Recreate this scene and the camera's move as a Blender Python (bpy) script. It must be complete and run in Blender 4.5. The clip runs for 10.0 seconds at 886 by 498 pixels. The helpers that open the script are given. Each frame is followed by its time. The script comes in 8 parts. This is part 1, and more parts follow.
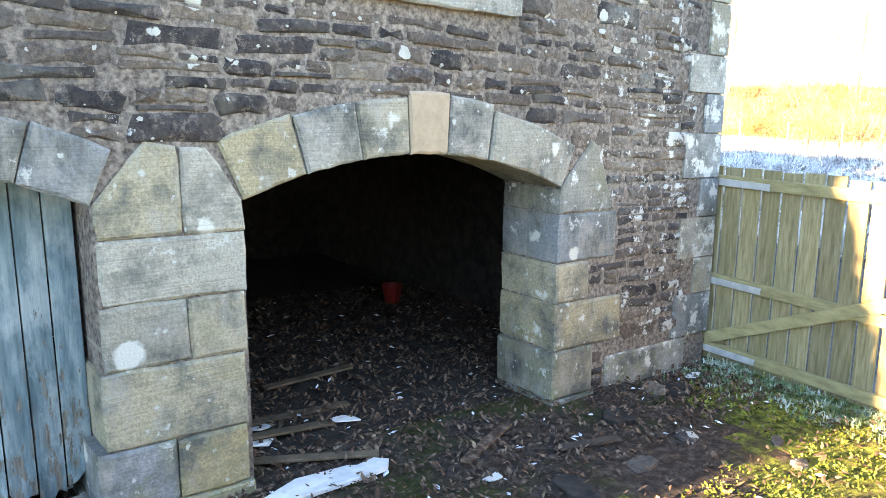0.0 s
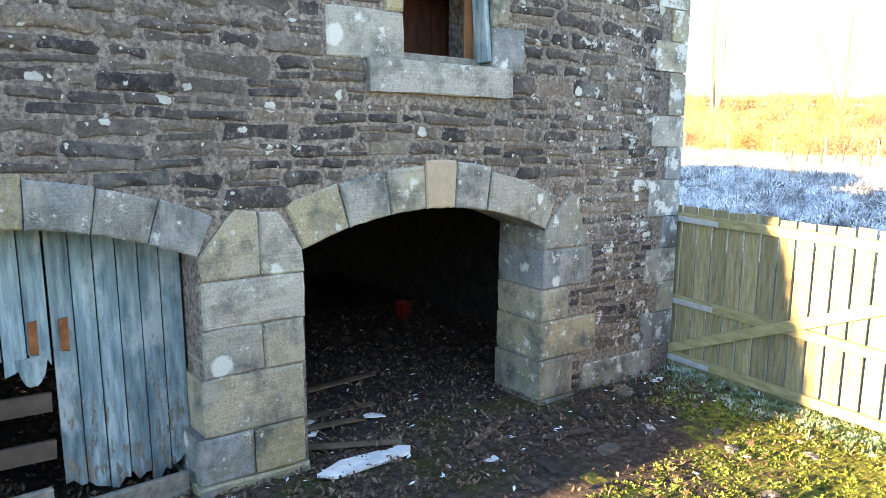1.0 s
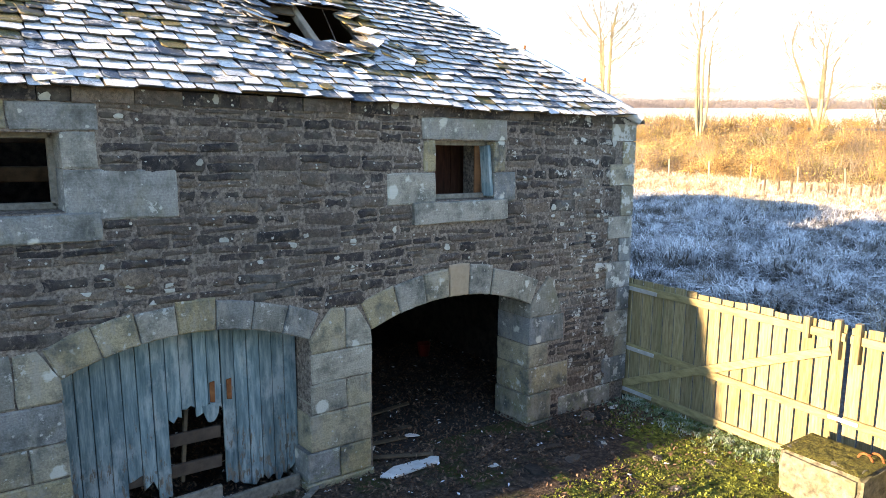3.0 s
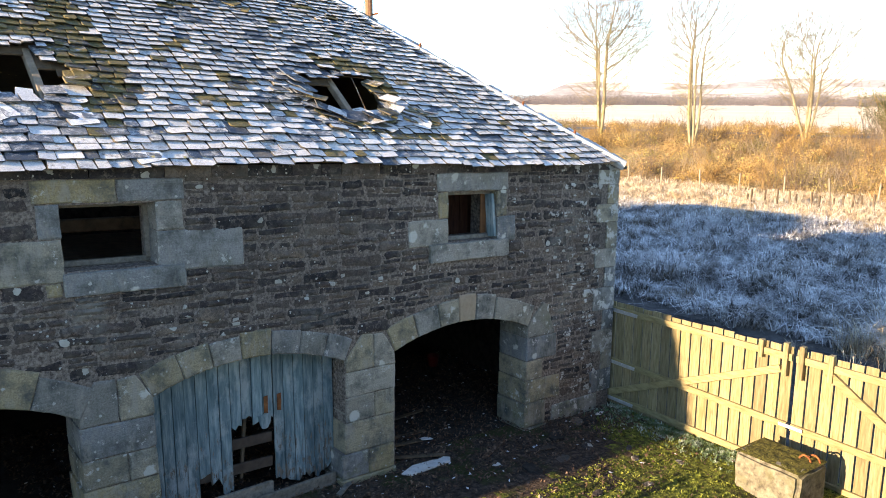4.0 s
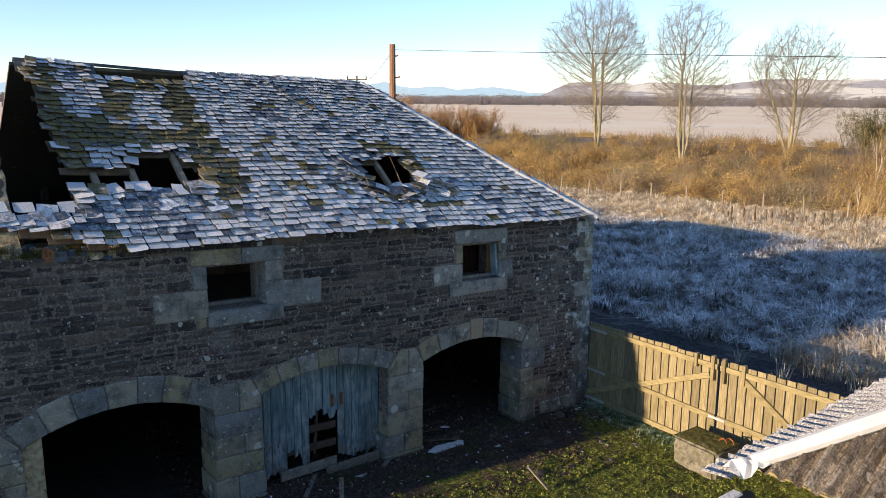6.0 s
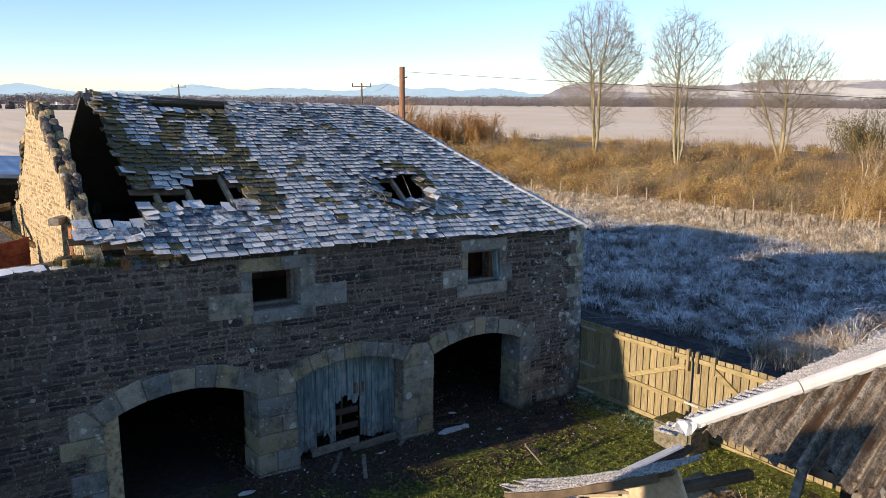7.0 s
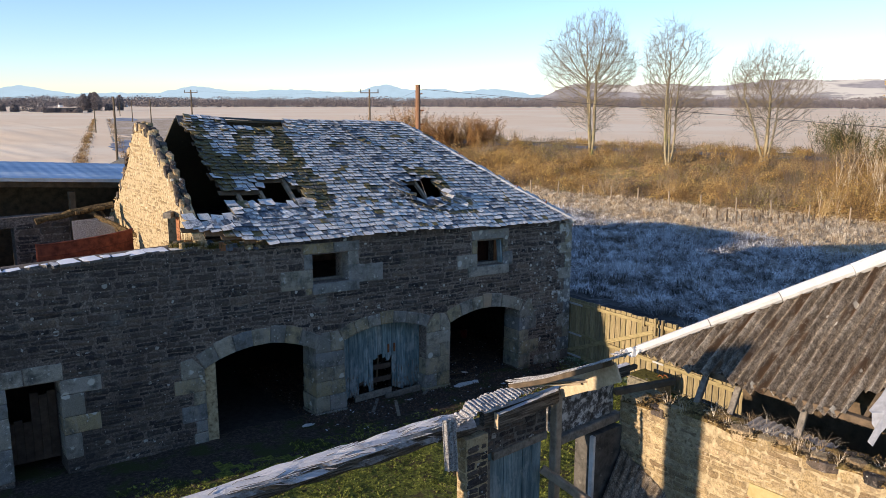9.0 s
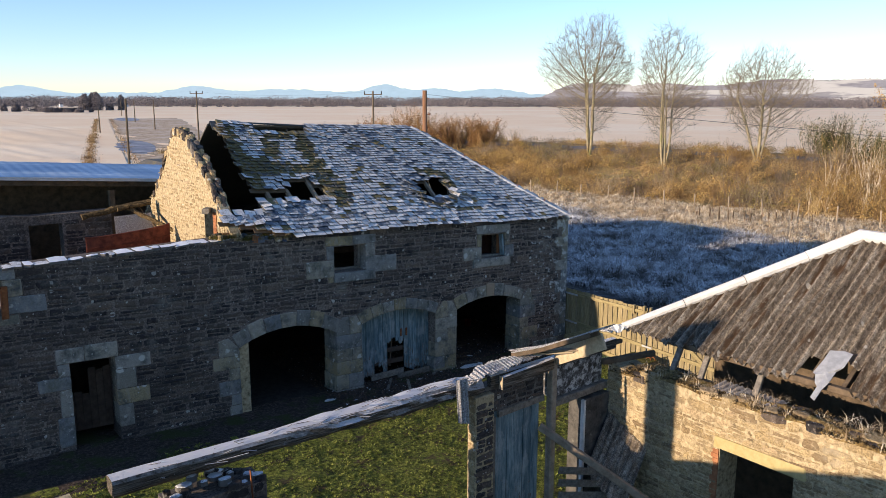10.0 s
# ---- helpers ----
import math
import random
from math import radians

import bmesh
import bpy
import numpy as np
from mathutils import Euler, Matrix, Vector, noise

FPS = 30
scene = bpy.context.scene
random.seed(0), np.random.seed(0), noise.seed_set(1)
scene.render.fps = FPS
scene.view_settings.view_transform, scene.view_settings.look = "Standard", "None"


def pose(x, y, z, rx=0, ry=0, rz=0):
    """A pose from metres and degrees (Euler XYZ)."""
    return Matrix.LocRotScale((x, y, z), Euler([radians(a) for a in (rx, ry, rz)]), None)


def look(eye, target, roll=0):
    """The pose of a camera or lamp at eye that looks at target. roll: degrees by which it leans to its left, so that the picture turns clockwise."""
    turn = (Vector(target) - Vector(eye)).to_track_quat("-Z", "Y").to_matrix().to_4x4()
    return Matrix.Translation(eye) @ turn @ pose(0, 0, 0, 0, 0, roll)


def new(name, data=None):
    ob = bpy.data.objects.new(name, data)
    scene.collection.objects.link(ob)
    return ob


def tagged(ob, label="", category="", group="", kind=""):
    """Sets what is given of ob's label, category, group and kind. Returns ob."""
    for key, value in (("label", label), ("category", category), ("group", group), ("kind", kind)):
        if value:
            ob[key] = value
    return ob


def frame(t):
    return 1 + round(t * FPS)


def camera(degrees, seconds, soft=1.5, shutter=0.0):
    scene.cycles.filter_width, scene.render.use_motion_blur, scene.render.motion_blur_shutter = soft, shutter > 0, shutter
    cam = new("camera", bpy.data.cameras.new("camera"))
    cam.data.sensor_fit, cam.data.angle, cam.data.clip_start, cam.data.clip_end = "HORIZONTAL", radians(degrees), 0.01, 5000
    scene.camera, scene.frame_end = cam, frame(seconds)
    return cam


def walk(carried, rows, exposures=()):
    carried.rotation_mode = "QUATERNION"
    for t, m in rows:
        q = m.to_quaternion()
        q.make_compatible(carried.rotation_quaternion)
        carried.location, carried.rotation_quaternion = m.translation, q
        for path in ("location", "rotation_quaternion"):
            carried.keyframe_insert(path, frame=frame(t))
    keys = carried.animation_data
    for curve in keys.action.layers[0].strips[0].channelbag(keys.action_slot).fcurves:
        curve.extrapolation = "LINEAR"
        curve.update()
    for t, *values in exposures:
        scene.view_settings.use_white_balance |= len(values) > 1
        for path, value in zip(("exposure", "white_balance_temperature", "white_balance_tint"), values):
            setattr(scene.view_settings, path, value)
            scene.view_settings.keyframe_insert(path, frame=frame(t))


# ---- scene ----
cam = camera(60.0, 10.0, soft=0.5)
PATH = [
    (0, (0.121, 0.022, 2.473), (1.32, 1.572, 2.074), 0.4),
    (0.5, (-0.34, -0.474, 2.738), (0.866, 1.072, 2.344), 0.4),
    (1, (-0.765, -0.974, 2.965), (0.442, 0.577, 2.582), 0.2),
    (1.5, (-1.206, -1.469, 3.279), (0.001, 0.082, 2.906), 0.2),
    (2, (-1.684, -2.013, 3.639), (-0.475, -0.463, 3.269), 0.1),
    (2.5, (-2.173, -2.528, 3.994), (-0.962, -0.979, 3.625), 0.1),
    (4, (-3.82, -4.151, 5.208), (-2.602, -2.611, 4.827), 0.3),
    (4.5, (-4.381, -4.761, 5.595), (-3.165, -3.22, 5.212), 0.3),
    (5, (-4.968, -5.391, 5.935), (-3.752, -3.85, 5.552), 0.3),
    (5.5, (-5.581, -6.05, 6.278), (-4.366, -4.509, 5.895), 0.4),
    (7, (-7.548, -8.212, 7.12), (-6.336, -6.668, 6.74), 0.3),
    (7.5, (-8.21, -8.919, 7.262), (-6.998, -7.374, 6.883), 0.2),
    (8, (-8.895, -9.634, 7.366), (-7.683, -8.089, 6.987), 0.2),
    (8.5, (-9.573, -10.353, 7.469), (-8.361, -8.808, 7.091), 0.1),
    (9, (-10.248, -11.079, 7.56), (-9.037, -9.533, 7.182), 0.1),
    (9.5, (-10.934, -11.773, 7.666), (-9.723, -10.227, 7.288), 0.1),
    (10, (-11.603, -12.461, 7.751), (-10.392, -10.916, 7.372), 0.1),
]
EXPOSURES = [(0, 4.0, 9200, 17), (1.0, 3.55, 8900, 16), (2.5, 2.8, 8400, 16), (4.0, 1.95, 7900, 16), (4.7, 1.6, 7700, 16), (5.5, 1.08, 7200, 16), (7.0, 0.78, 6800, 17), (10, 0.73, 6700, 17)]
walk(cam, [(t, look(eye, target, roll)) for t, eye, target, roll in PATH], EXPOSURES)

# ---- light ----
SUN_AZ, SUN_EL = math.atan2(-1.0, 0.075), math.atan(0.2)
world = bpy.data.worlds.new("world")
scene.world = world
world.use_nodes = True
sky = world.node_tree.nodes.new("ShaderNodeTexSky")
sky.sky_type, sky.sun_disc = "NISHITA", False
sky.sun_elevation, sky.sun_rotation = SUN_EL, SUN_AZ
sky.air_density, sky.dust_density, sky.ozone_density = 0.8, 0.0, 3.0
world.node_tree.links.new(sky.outputs[0], world.node_tree.nodes["Background"].inputs[0])
world.node_tree.nodes["Background"].inputs[1].default_value = 0.15
sun = new("sun", bpy.data.lights.new("sun", "SUN"))
sun.data.energy, sun.data.angle, sun.data.color = 4.6, radians(0.5), (1.0, 0.83, 0.6)
sun.matrix_world = look((-100, 7.5, 20), (0, 0, 0))

SLOPE = 0.04            # the yard and the courses of the barn fall gently to the east
WALL_Y, WALL_T = 4.0, 0.6
EAST = 6.3


def lift(x):
    return SLOPE * (EAST - x)


# ---- helpers of the scene ----
def part(name, geo, material, parent, label=""):
    """Links a bmesh or (vertices, faces) as one mesh object under a thing or a part."""
    me = bpy.data.meshes.new(name)
    if isinstance(geo, bmesh.types.BMesh):
        geo.to_mesh(me)
        geo.free()
    else:
        fill(me, *geo)
    me.materials.append(material)
    ob = new(name, me)
    if parent is not None:
        ob.parent = parent
    if label:
        tagged(ob, label)
    return ob


def fill(me, verts, faces):
    """Vertices and faces (lists, or one array of triangles or quads) into a mesh."""
    if isinstance(faces, np.ndarray):
        n, k = faces.shape
        v = np.asarray(verts, dtype=np.float32)
        me.vertices.add(len(v))
        me.vertices.foreach_set("co", v.ravel())
        me.loops.add(n * k)
        me.loops.foreach_set("vertex_index", faces.astype(np.int32).ravel())
        me.polygons.add(n)
        me.polygons.foreach_set("loop_start", np.arange(0, n * k, k, dtype=np.int32))
        me.update(calc_edges=True)
    else:
        me.from_pydata([tuple(float(c) for c in v) for v in verts], [], [tuple(f) for f in faces])
        me.update()


def thing(name, at, label, category, group="", kind=""):
    ob = new(name)
    ob.location = at
    ob.empty_display_size = 0.2
    tagged(ob, label, category, group, kind)
    return ob


def under(ob, parent):
    """Parent ob without moving it."""
    ob.parent = parent
    ob.matrix_parent_inverse = Matrix.Translation(parent.location).inverted()
    return ob


def put(name, geo, material, parent, label=""):
    """A part in world coordinates under a thing whose Empty stands at its base."""
    ob = part(name, geo, material, None, label)
    top = parent
    while top.parent:
        top = top.parent
    ob.parent = parent
    ob.matrix_parent_inverse = Matrix.Translation(top.location).inverted() if parent is top else Matrix.Identity(4)
    return ob


class Geo:
    """Collects vertices and faces."""

    def __init__(self):
        self.v, self.f = [], []

    def add(self, verts, faces):
        k = len(self.v)
        self.v.extend(verts)
        self.f.extend([tuple(i + k for i in f) for f in faces])

    def box(self, x0, x1, y0, y1, z0, z1, warp=None):
        vs = [(x, y, z) for x in (x0, x1) for y in (y0, y1) for z in (z0, z1)]
        if warp:
            vs = [warp(*p) for p in vs]
        self.add(vs, [(0, 1, 3, 2), (4, 6, 7, 5), (0, 4, 5, 1), (2, 3, 7, 6), (0, 2, 6, 4), (1, 5, 7, 3)])

    def bar(self, a, b, w, h, up=(0, 0, 1), bevel=0.12):
        """A sawn timber from a to b, w wide and h deep, with chamfered edges."""
        a, b = Vector(a), Vector(b)
        d = (b - a).normalized()
        s = d.cross(Vector(up)).normalized()
        u = s.cross(d).normalized()
        c = min(w, h) * bevel
        ring = [(-w / 2 + c, -h / 2), (w / 2 - c, -h / 2), (w / 2, -h / 2 + c), (w / 2, h / 2 - c),
                (w / 2 - c, h / 2), (-w / 2 + c, h / 2), (-w / 2, h / 2 - c), (-w / 2, -h / 2 + c)]
        vs = [tuple(p + s * i + u * j) for p in (a, b) for i, j in ring]
        self.add(vs, [tuple(range(7, -1, -1)), tuple(range(8, 16))] + [(i, (i + 1) % 8, 8 + (i + 1) % 8, 8 + i) for i in range(8)])

    def tube(self, a, b, r0, r1, k=8):
        a, b = Vector(a), Vector(b)
        d = (b - a).normalized()
        s = d.orthogonal().normalized()
        u = d.cross(s)
        vs = []
        for p, r in ((a, r0), (b, r1)):
            vs += [tuple(p + (s * math.cos(t) + u * math.sin(t)) * r) for t in [2 * math.pi * i / k for i in range(k)]]
        self.add(vs, [tuple(range(k - 1, -1, -1)), tuple(range(k, 2 * k))] + [(i, (i + 1) % k, k + (i + 1) % k, k + i) for i in range(k)])

    def slab(self, poly, to, w0, w1, bevel=0.012, jitter=0.0, rng=None):
        """A block with the outline poly in (u, v), from depth w0 to its face w1, chamfered there. to maps (u, v, w) to the world."""
        n = len(poly)
        cu, cv = sum(p[0] for p in poly) / n, sum(p[1] for p in poly) / n
        if jitter:
            poly = [(u + rng.uniform(-jitter, jitter), v + rng.uniform(-jitter, jitter)) for u, v in poly]

        def pull(p, b):
            du, dv = cu - p[0], cv - p[1]
            d = math.hypot(du, dv) or 1.0
            return p[0] + du / d * b, p[1] + dv / d * b
        rings = [[to(u, v, w0) for u, v in poly], [to(u, v, w1 - bevel) for u, v in poly],
                 [to(*pull(p, bevel * 1.4), w1 - bevel * 0.15) for p in poly]]
        vs = rings[0] + rings[1] + rings[2] + [to(cu, cv, w1 + (rng.uniform(-0.004, 0.01) if rng else 0.0))]
        fs = [tuple(range(n))[::-1]]
        for k in range(2):
            fs += [(k * n + i, k * n + (i + 1) % n, (k + 1) * n + (i + 1) % n, (k + 1) * n + i) for i in range(n)]
        fs += [(2 * n + i, 2 * n + (i + 1) % n, 3 * n) for i in range(n)]
        self.add(vs, fs)

    @property
    def geo(self):
        return self.v, self.f


def smooth(t):
    t = min(1.0, max(0.0, t))
    return t * t * (3 - 2 * t)


# ---- materials ----
def material(name, rough=0.85, metal=0.0):
    m = bpy.data.materials.new(name)
    m.use_nodes = True
    nt = m.node_tree
    b = nt.nodes["Principled BSDF"]
    b.inputs["Roughness"].default_value, b.inputs["Metallic"].default_value = rough, metal
    b.inputs["Specular IOR Level"].default_value = 0.3
    return m, nt, b


def place(nt, stretch=None):
    g = nt.nodes.new("ShaderNodeNewGeometry").outputs["Position"]
    if stretch:
        n = nt.nodes.new("ShaderNodeMapping")
        n.inputs["Scale"].default_value = stretch
        nt.links.new(g, n.inputs["Vector"])
        g = n.outputs[0]
    return g


def grain(nt, scale, detail=5, rough=0.6, at=None, stretch=None):
    n = nt.nodes.new("ShaderNodeTexNoise")
    n.inputs["Scale"].default_value, n.inputs["Detail"].default_value, n.inputs["Roughness"].default_value = scale, detail, rough
    nt.links.new(at if at else place(nt, stretch), n.inputs["Vector"])
    return n.outputs["Fac"]


def spots(nt, scale, size, soft=0.03, at=None):
    """Round spots of uneven size: 1 inside."""
    base = at if at else place(nt)
    wob = nt.nodes.new("ShaderNodeTexNoise")
    wob.inputs["Scale"].default_value = scale * 3.0
    nt.links.new(base, wob.inputs["Vector"])
    mixv = nt.nodes.new("ShaderNodeVectorMath")
    mixv.operation = "MULTIPLY_ADD"
    nt.links.new(wob.outputs["Color"], mixv.inputs[0])
    mixv.inputs[1].default_value = (0.12 / scale * 3,) * 3
    nt.links.new(base, mixv.inputs[2])
    v = nt.nodes.new("ShaderNodeTexVoronoi")
    v.inputs["Scale"].default_value = scale
    nt.links.new(mixv.outputs[0], v.inputs["Vector"])
    sep = nt.nodes.new("ShaderNodeSeparateColor")
    nt.links.new(v.outputs["Color"], sep.inputs[0])
    r = calc(nt, "MULTIPLY", calc(nt, "POWER", sep.outputs[0], 3.0), size)
    d = calc(nt, "SUBTRACT", r, v.outputs["Distance"])
    return calc(nt, "DIVIDE", d, soft, clamp=True)


def calc(nt, op, a, b=0.0, clamp=False):
    n = nt.nodes.new("ShaderNodeMath")
    n.operation, n.use_clamp = op, clamp
    for i, x in enumerate((a, b)):
        if isinstance(x, (int, float)):
            n.inputs[i].default_value = x
        else:
            nt.links.new(x, n.inputs[i])
    return n.outputs[0]


def ramp(nt, fac, stops):
    n = nt.nodes.new("ShaderNodeValToRGB")
    e = n.color_ramp.elements
    while len(e) < len(stops):
        e.new(0.5)
    for el, (p, c) in zip(e, stops):
        el.position = p
        el.color = (*c, 1) if isinstance(c, tuple) else (c, c, c, 1)
    nt.links.new(fac, n.inputs[0])
    return n.outputs[0]


def blend(nt, fac, a, b, mode="MIX"):
    n = nt.nodes.new("ShaderNodeMix")
    n.data_type, n.blend_type = "RGBA", mode
    for i, x in ((0, fac), (6, a), (7, b)):
        if isinstance(x, tuple):
            n.inputs[i].default_value = (*x, 1)
        elif isinstance(x, (int, float)):
            n.inputs[i].default_value = x
        else:
            nt.links.new(x, n.inputs[i])
    return n.outputs[2]


def chance(nt):
    """A value for each piece, single or joined."""
    a = nt.nodes.new("ShaderNodeObjectInfo").outputs["Random"]
    b = nt.nodes.new("ShaderNodeNewGeometry").outputs["Random Per Island"]
    return calc(nt, "FRACT", calc(nt, "ADD", a, b))


def facing_up(nt):
    s = nt.nodes.new("ShaderNodeSeparateXYZ")
    nt.links.new(nt.nodes.new("ShaderNodeNewGeometry").outputs["Normal"], s.inputs[0])
    return s.outputs[2]


def finish(nt, b, colour, height=None, strength=0.5, dist=0.02):
    nt.links.new(colour, b.inputs["Base Color"])
    if height is not None:
        n = nt.nodes.new("ShaderNodeBump")
        n.inputs["Strength"].default_value, n.inputs["Distance"].default_value = strength, dist
        nt.links.new(height, n.inputs["Height"])
        nt.links.new(n.outputs[0], b.inputs["Normal"])


def steps(nt, fac, lo, hi):
    return calc(nt, "DIVIDE", calc(nt, "SUBTRACT", fac, lo), hi - lo, clamp=True)


def damp(nt, c, dark=(0.022, 0.021, 0.023)):
    """Blackened damp staining in large ragged patches, heavier on the roofless stretch of wall."""
    where = nt.nodes.new("ShaderNodeSeparateXYZ")
    nt.links.new(place(nt), where.inputs[0])
    west = steps(nt, calc(nt, "MULTIPLY", where.outputs[0], -1.0), 2.5, 7.5)
    k = calc(nt, "ADD", calc(nt, "MULTIPLY", grain(nt, 0.55, 6, 0.7, None, (1, 1, 0.8)), 0.8), calc(nt, "MULTIPLY", grain(nt, 6, 6, 0.75), 0.3))
    k = steps(nt, calc(nt, "ADD", k, calc(nt, "MULTIPLY", west, 0.14)), 0.52, 0.78)
    return blend(nt, calc(nt, "MULTIPLY", k, 0.72), c, dark)


def make_rubble(name, stops, lichen=(0.56, 0.57, 0.53), amount=0.42, tint=None, smear=None, wet=False):
    m, nt, b = material(name, 0.92)
    c = ramp(nt, chance(nt), stops)
    fine = grain(nt, 38, 6, 0.7)
    c = blend(nt, 0.85, c, ramp(nt, fine, [(0.3, 0.25), (0.7, 1.6)]), "MULTIPLY")
    c = blend(nt, 0.7, c, ramp(nt, grain(nt, 130, 4, 0.7), [(0.3, 0.4), (0.7, 1.5)]), "MULTIPLY")
    c = blend(nt, steps(nt, grain(nt, 5, 4), 0.45, 0.7), c, tint or (0.17, 0.16, 0.14))
    c = blend(nt, calc(nt, "MULTIPLY", steps(nt, grain(nt, 1.3, 6, 0.7), 0.55, 0.75), 0.55), c, tuple(x * 0.75 for x in lichen))
    if smear:
        c = blend(nt, calc(nt, "MULTIPLY", steps(nt, grain(nt, 13, 8, 0.78), 0.53, 0.6), 0.7), c, smear)
        where = nt.nodes.new("ShaderNodeSeparateXYZ")
        nt.links.new(place(nt), where.inputs[0])
        crust = calc(nt, "ADD", grain(nt, 4.5, 8, 0.75), calc(nt, "MULTIPLY", steps(nt, where.outputs[0], 3.4, 6.3), 0.145))
        c = blend(nt, calc(nt, "MULTIPLY", steps(nt, crust, 0.645, 0.675), 0.88), c, (0.52, 0.52, 0.49))
    c = blend(nt, spots(nt, 5.5, amount), c, lichen)
    if wet:
        c = damp(nt, c)
    c = blend(nt, spots(nt, 17, amount * 0.85), c, tuple(x * 0.85 for x in lichen))
    finish(nt, b, c, calc(nt, "ADD", fine, grain(nt, 9, 5)), 0.7, 0.02)
    return m


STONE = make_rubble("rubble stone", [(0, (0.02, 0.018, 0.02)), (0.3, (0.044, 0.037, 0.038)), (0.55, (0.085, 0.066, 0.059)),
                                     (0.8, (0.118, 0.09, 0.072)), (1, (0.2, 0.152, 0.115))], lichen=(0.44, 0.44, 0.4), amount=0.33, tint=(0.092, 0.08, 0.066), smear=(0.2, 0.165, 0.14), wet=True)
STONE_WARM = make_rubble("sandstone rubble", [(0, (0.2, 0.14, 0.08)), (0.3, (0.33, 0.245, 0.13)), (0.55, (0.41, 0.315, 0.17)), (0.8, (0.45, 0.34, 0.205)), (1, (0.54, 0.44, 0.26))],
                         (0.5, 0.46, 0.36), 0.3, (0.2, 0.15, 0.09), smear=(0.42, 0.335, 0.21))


def make_dressed():
    m, nt, b = material("dressed sandstone", 0.9)
    c = ramp(nt, chance(nt), [(0, (0.17, 0.185, 0.195)), (0.22, (0.25, 0.25, 0.24)), (0.38, (0.36, 0.33, 0.27)), (0.55, (0.165, 0.18, 0.19)), (0.72, (0.3, 0.24, 0.13)), (0.86, (0.34, 0.3, 0.22)), (1, (0.2, 0.2, 0.19))])
    fine = grain(nt, 55, 6, 0.7)
    c = blend(nt, 0.7, c, ramp(nt, fine, [(0.3, 0.45), (0.7, 1.4)]), "MULTIPLY")
    c = blend(nt, steps(nt, grain(nt, 3.1, 6, 0.7), 0.46, 0.66), c, (0.08, 0.085, 0.078))
    c = blend(nt, calc(nt, "MULTIPLY", steps(nt, grain(nt, 6.5, 6, 0.75, None, (1, 1, 0.4)), 0.5, 0.66), 0.7), c, (0.3, 0.285, 0.25))
    c = blend(nt, calc(nt, "MULTIPLY", steps(nt, grain(nt, 1.4, 4), 0.55, 0.75), 0.6), c, (0.13, 0.12, 0.06))
    where = nt.nodes.new("ShaderNodeSeparateXYZ")
    nt.links.new(place(nt), where.inputs[0])
    algae = calc(nt, "ADD", grain(nt, 5, 6, 0.7), calc(nt, "MULTIPLY", calc(nt, "SUBTRACT", 0.6, where.outputs[2]), 0.14))
    c = blend(nt, calc(nt, "MULTIPLY", steps(nt, algae, 0.54, 0.7), 0.65), c, (0.13, 0.145, 0.055))
    crust = calc(nt, "ADD", grain(nt, 4.5, 8, 0.75), calc(nt, "MULTIPLY", steps(nt, where.outputs[0], 3.4, 6.3), 0.115))
    c = blend(nt, calc(nt, "MULTIPLY", steps(nt, crust, 0.645, 0.675), 0.85), c, (0.52, 0.52, 0.49))
    tool = grain(nt, 1.6, 3, 0.6, None, (1, 1, 45))
    c = blend(nt, 0.12, c, ramp(nt, tool, [(0.35, 0.6), (0.6, 1.3)]), "MULTIPLY")
    c = blend(nt, calc(nt, "MULTIPLY", steps(nt, grain(nt, 5, 7, 0.75), 0.6, 0.64), 0.8), c, (0.45, 0.45, 0.42))
    c = blend(nt, spots(nt, 4.2, 0.38, 0.08), c, (0.48, 0.48, 0.44))
    c = blend(nt, spots(nt, 14, 0.3, 0.08), c, (0.4, 0.4, 0.37))
    finish(nt, b, c, calc(nt, "ADD", calc(nt, "ADD", fine, grain(nt, 7, 5)), tool), 0.6, 0.015)
    return m


def make_plain(name, stops, scale, rough=0.85, stretch=None, metal=0.0, bump=0.4, dirt=None, fleck=None, dist=0.01, wet=False):
    m, nt, b = material(name, rough, metal)
    g = grain(nt, scale, 6, 0.65, None, stretch)
    c = ramp(nt, g, stops)
    c = blend(nt, 0.5, c, ramp(nt, chance(nt), [(0, 0.65), (1, 1.25)]), "MULTIPLY")
    if dirt:
        c = blend(nt, steps(nt, grain(nt, dirt[0], 5), dirt[1], dirt[1] + 0.15), c, dirt[2])
    if fleck:
        c = blend(nt, spots(nt, fleck[0], fleck[1]), c, fleck[2])
    if wet:
        c = damp(nt, c)
    finish(nt, b, c, g, bump, dist)
    return m


def make_frosted(name, stops, scale, stretch, lo, hi, rough=0.8, frost=(0.74, 0.78, 0.84), bump=0.5):
    """A surface with frost lying on its upper side."""
    m, nt, b = material(name, rough)
    g = grain(nt, scale, 6, 0.65, None, stretch)
    c = ramp(nt, g, stops)
    c = blend(nt, 0.6, c, ramp(nt, chance(nt), [(0, 0.5), (1, 1.3)]), "MULTIPLY")
    up = steps(nt, calc(nt, "ADD", facing_up(nt), calc(nt, "MULTIPLY", grain(nt, 14, 5, 0.7), 0.8)), lo, hi)
    c = blend(nt, up, c, frost)
    finish(nt, b, c, calc(nt, "ADD", g, grain(nt, 40, 4, 0.7)), bump, 0.03)
    return m


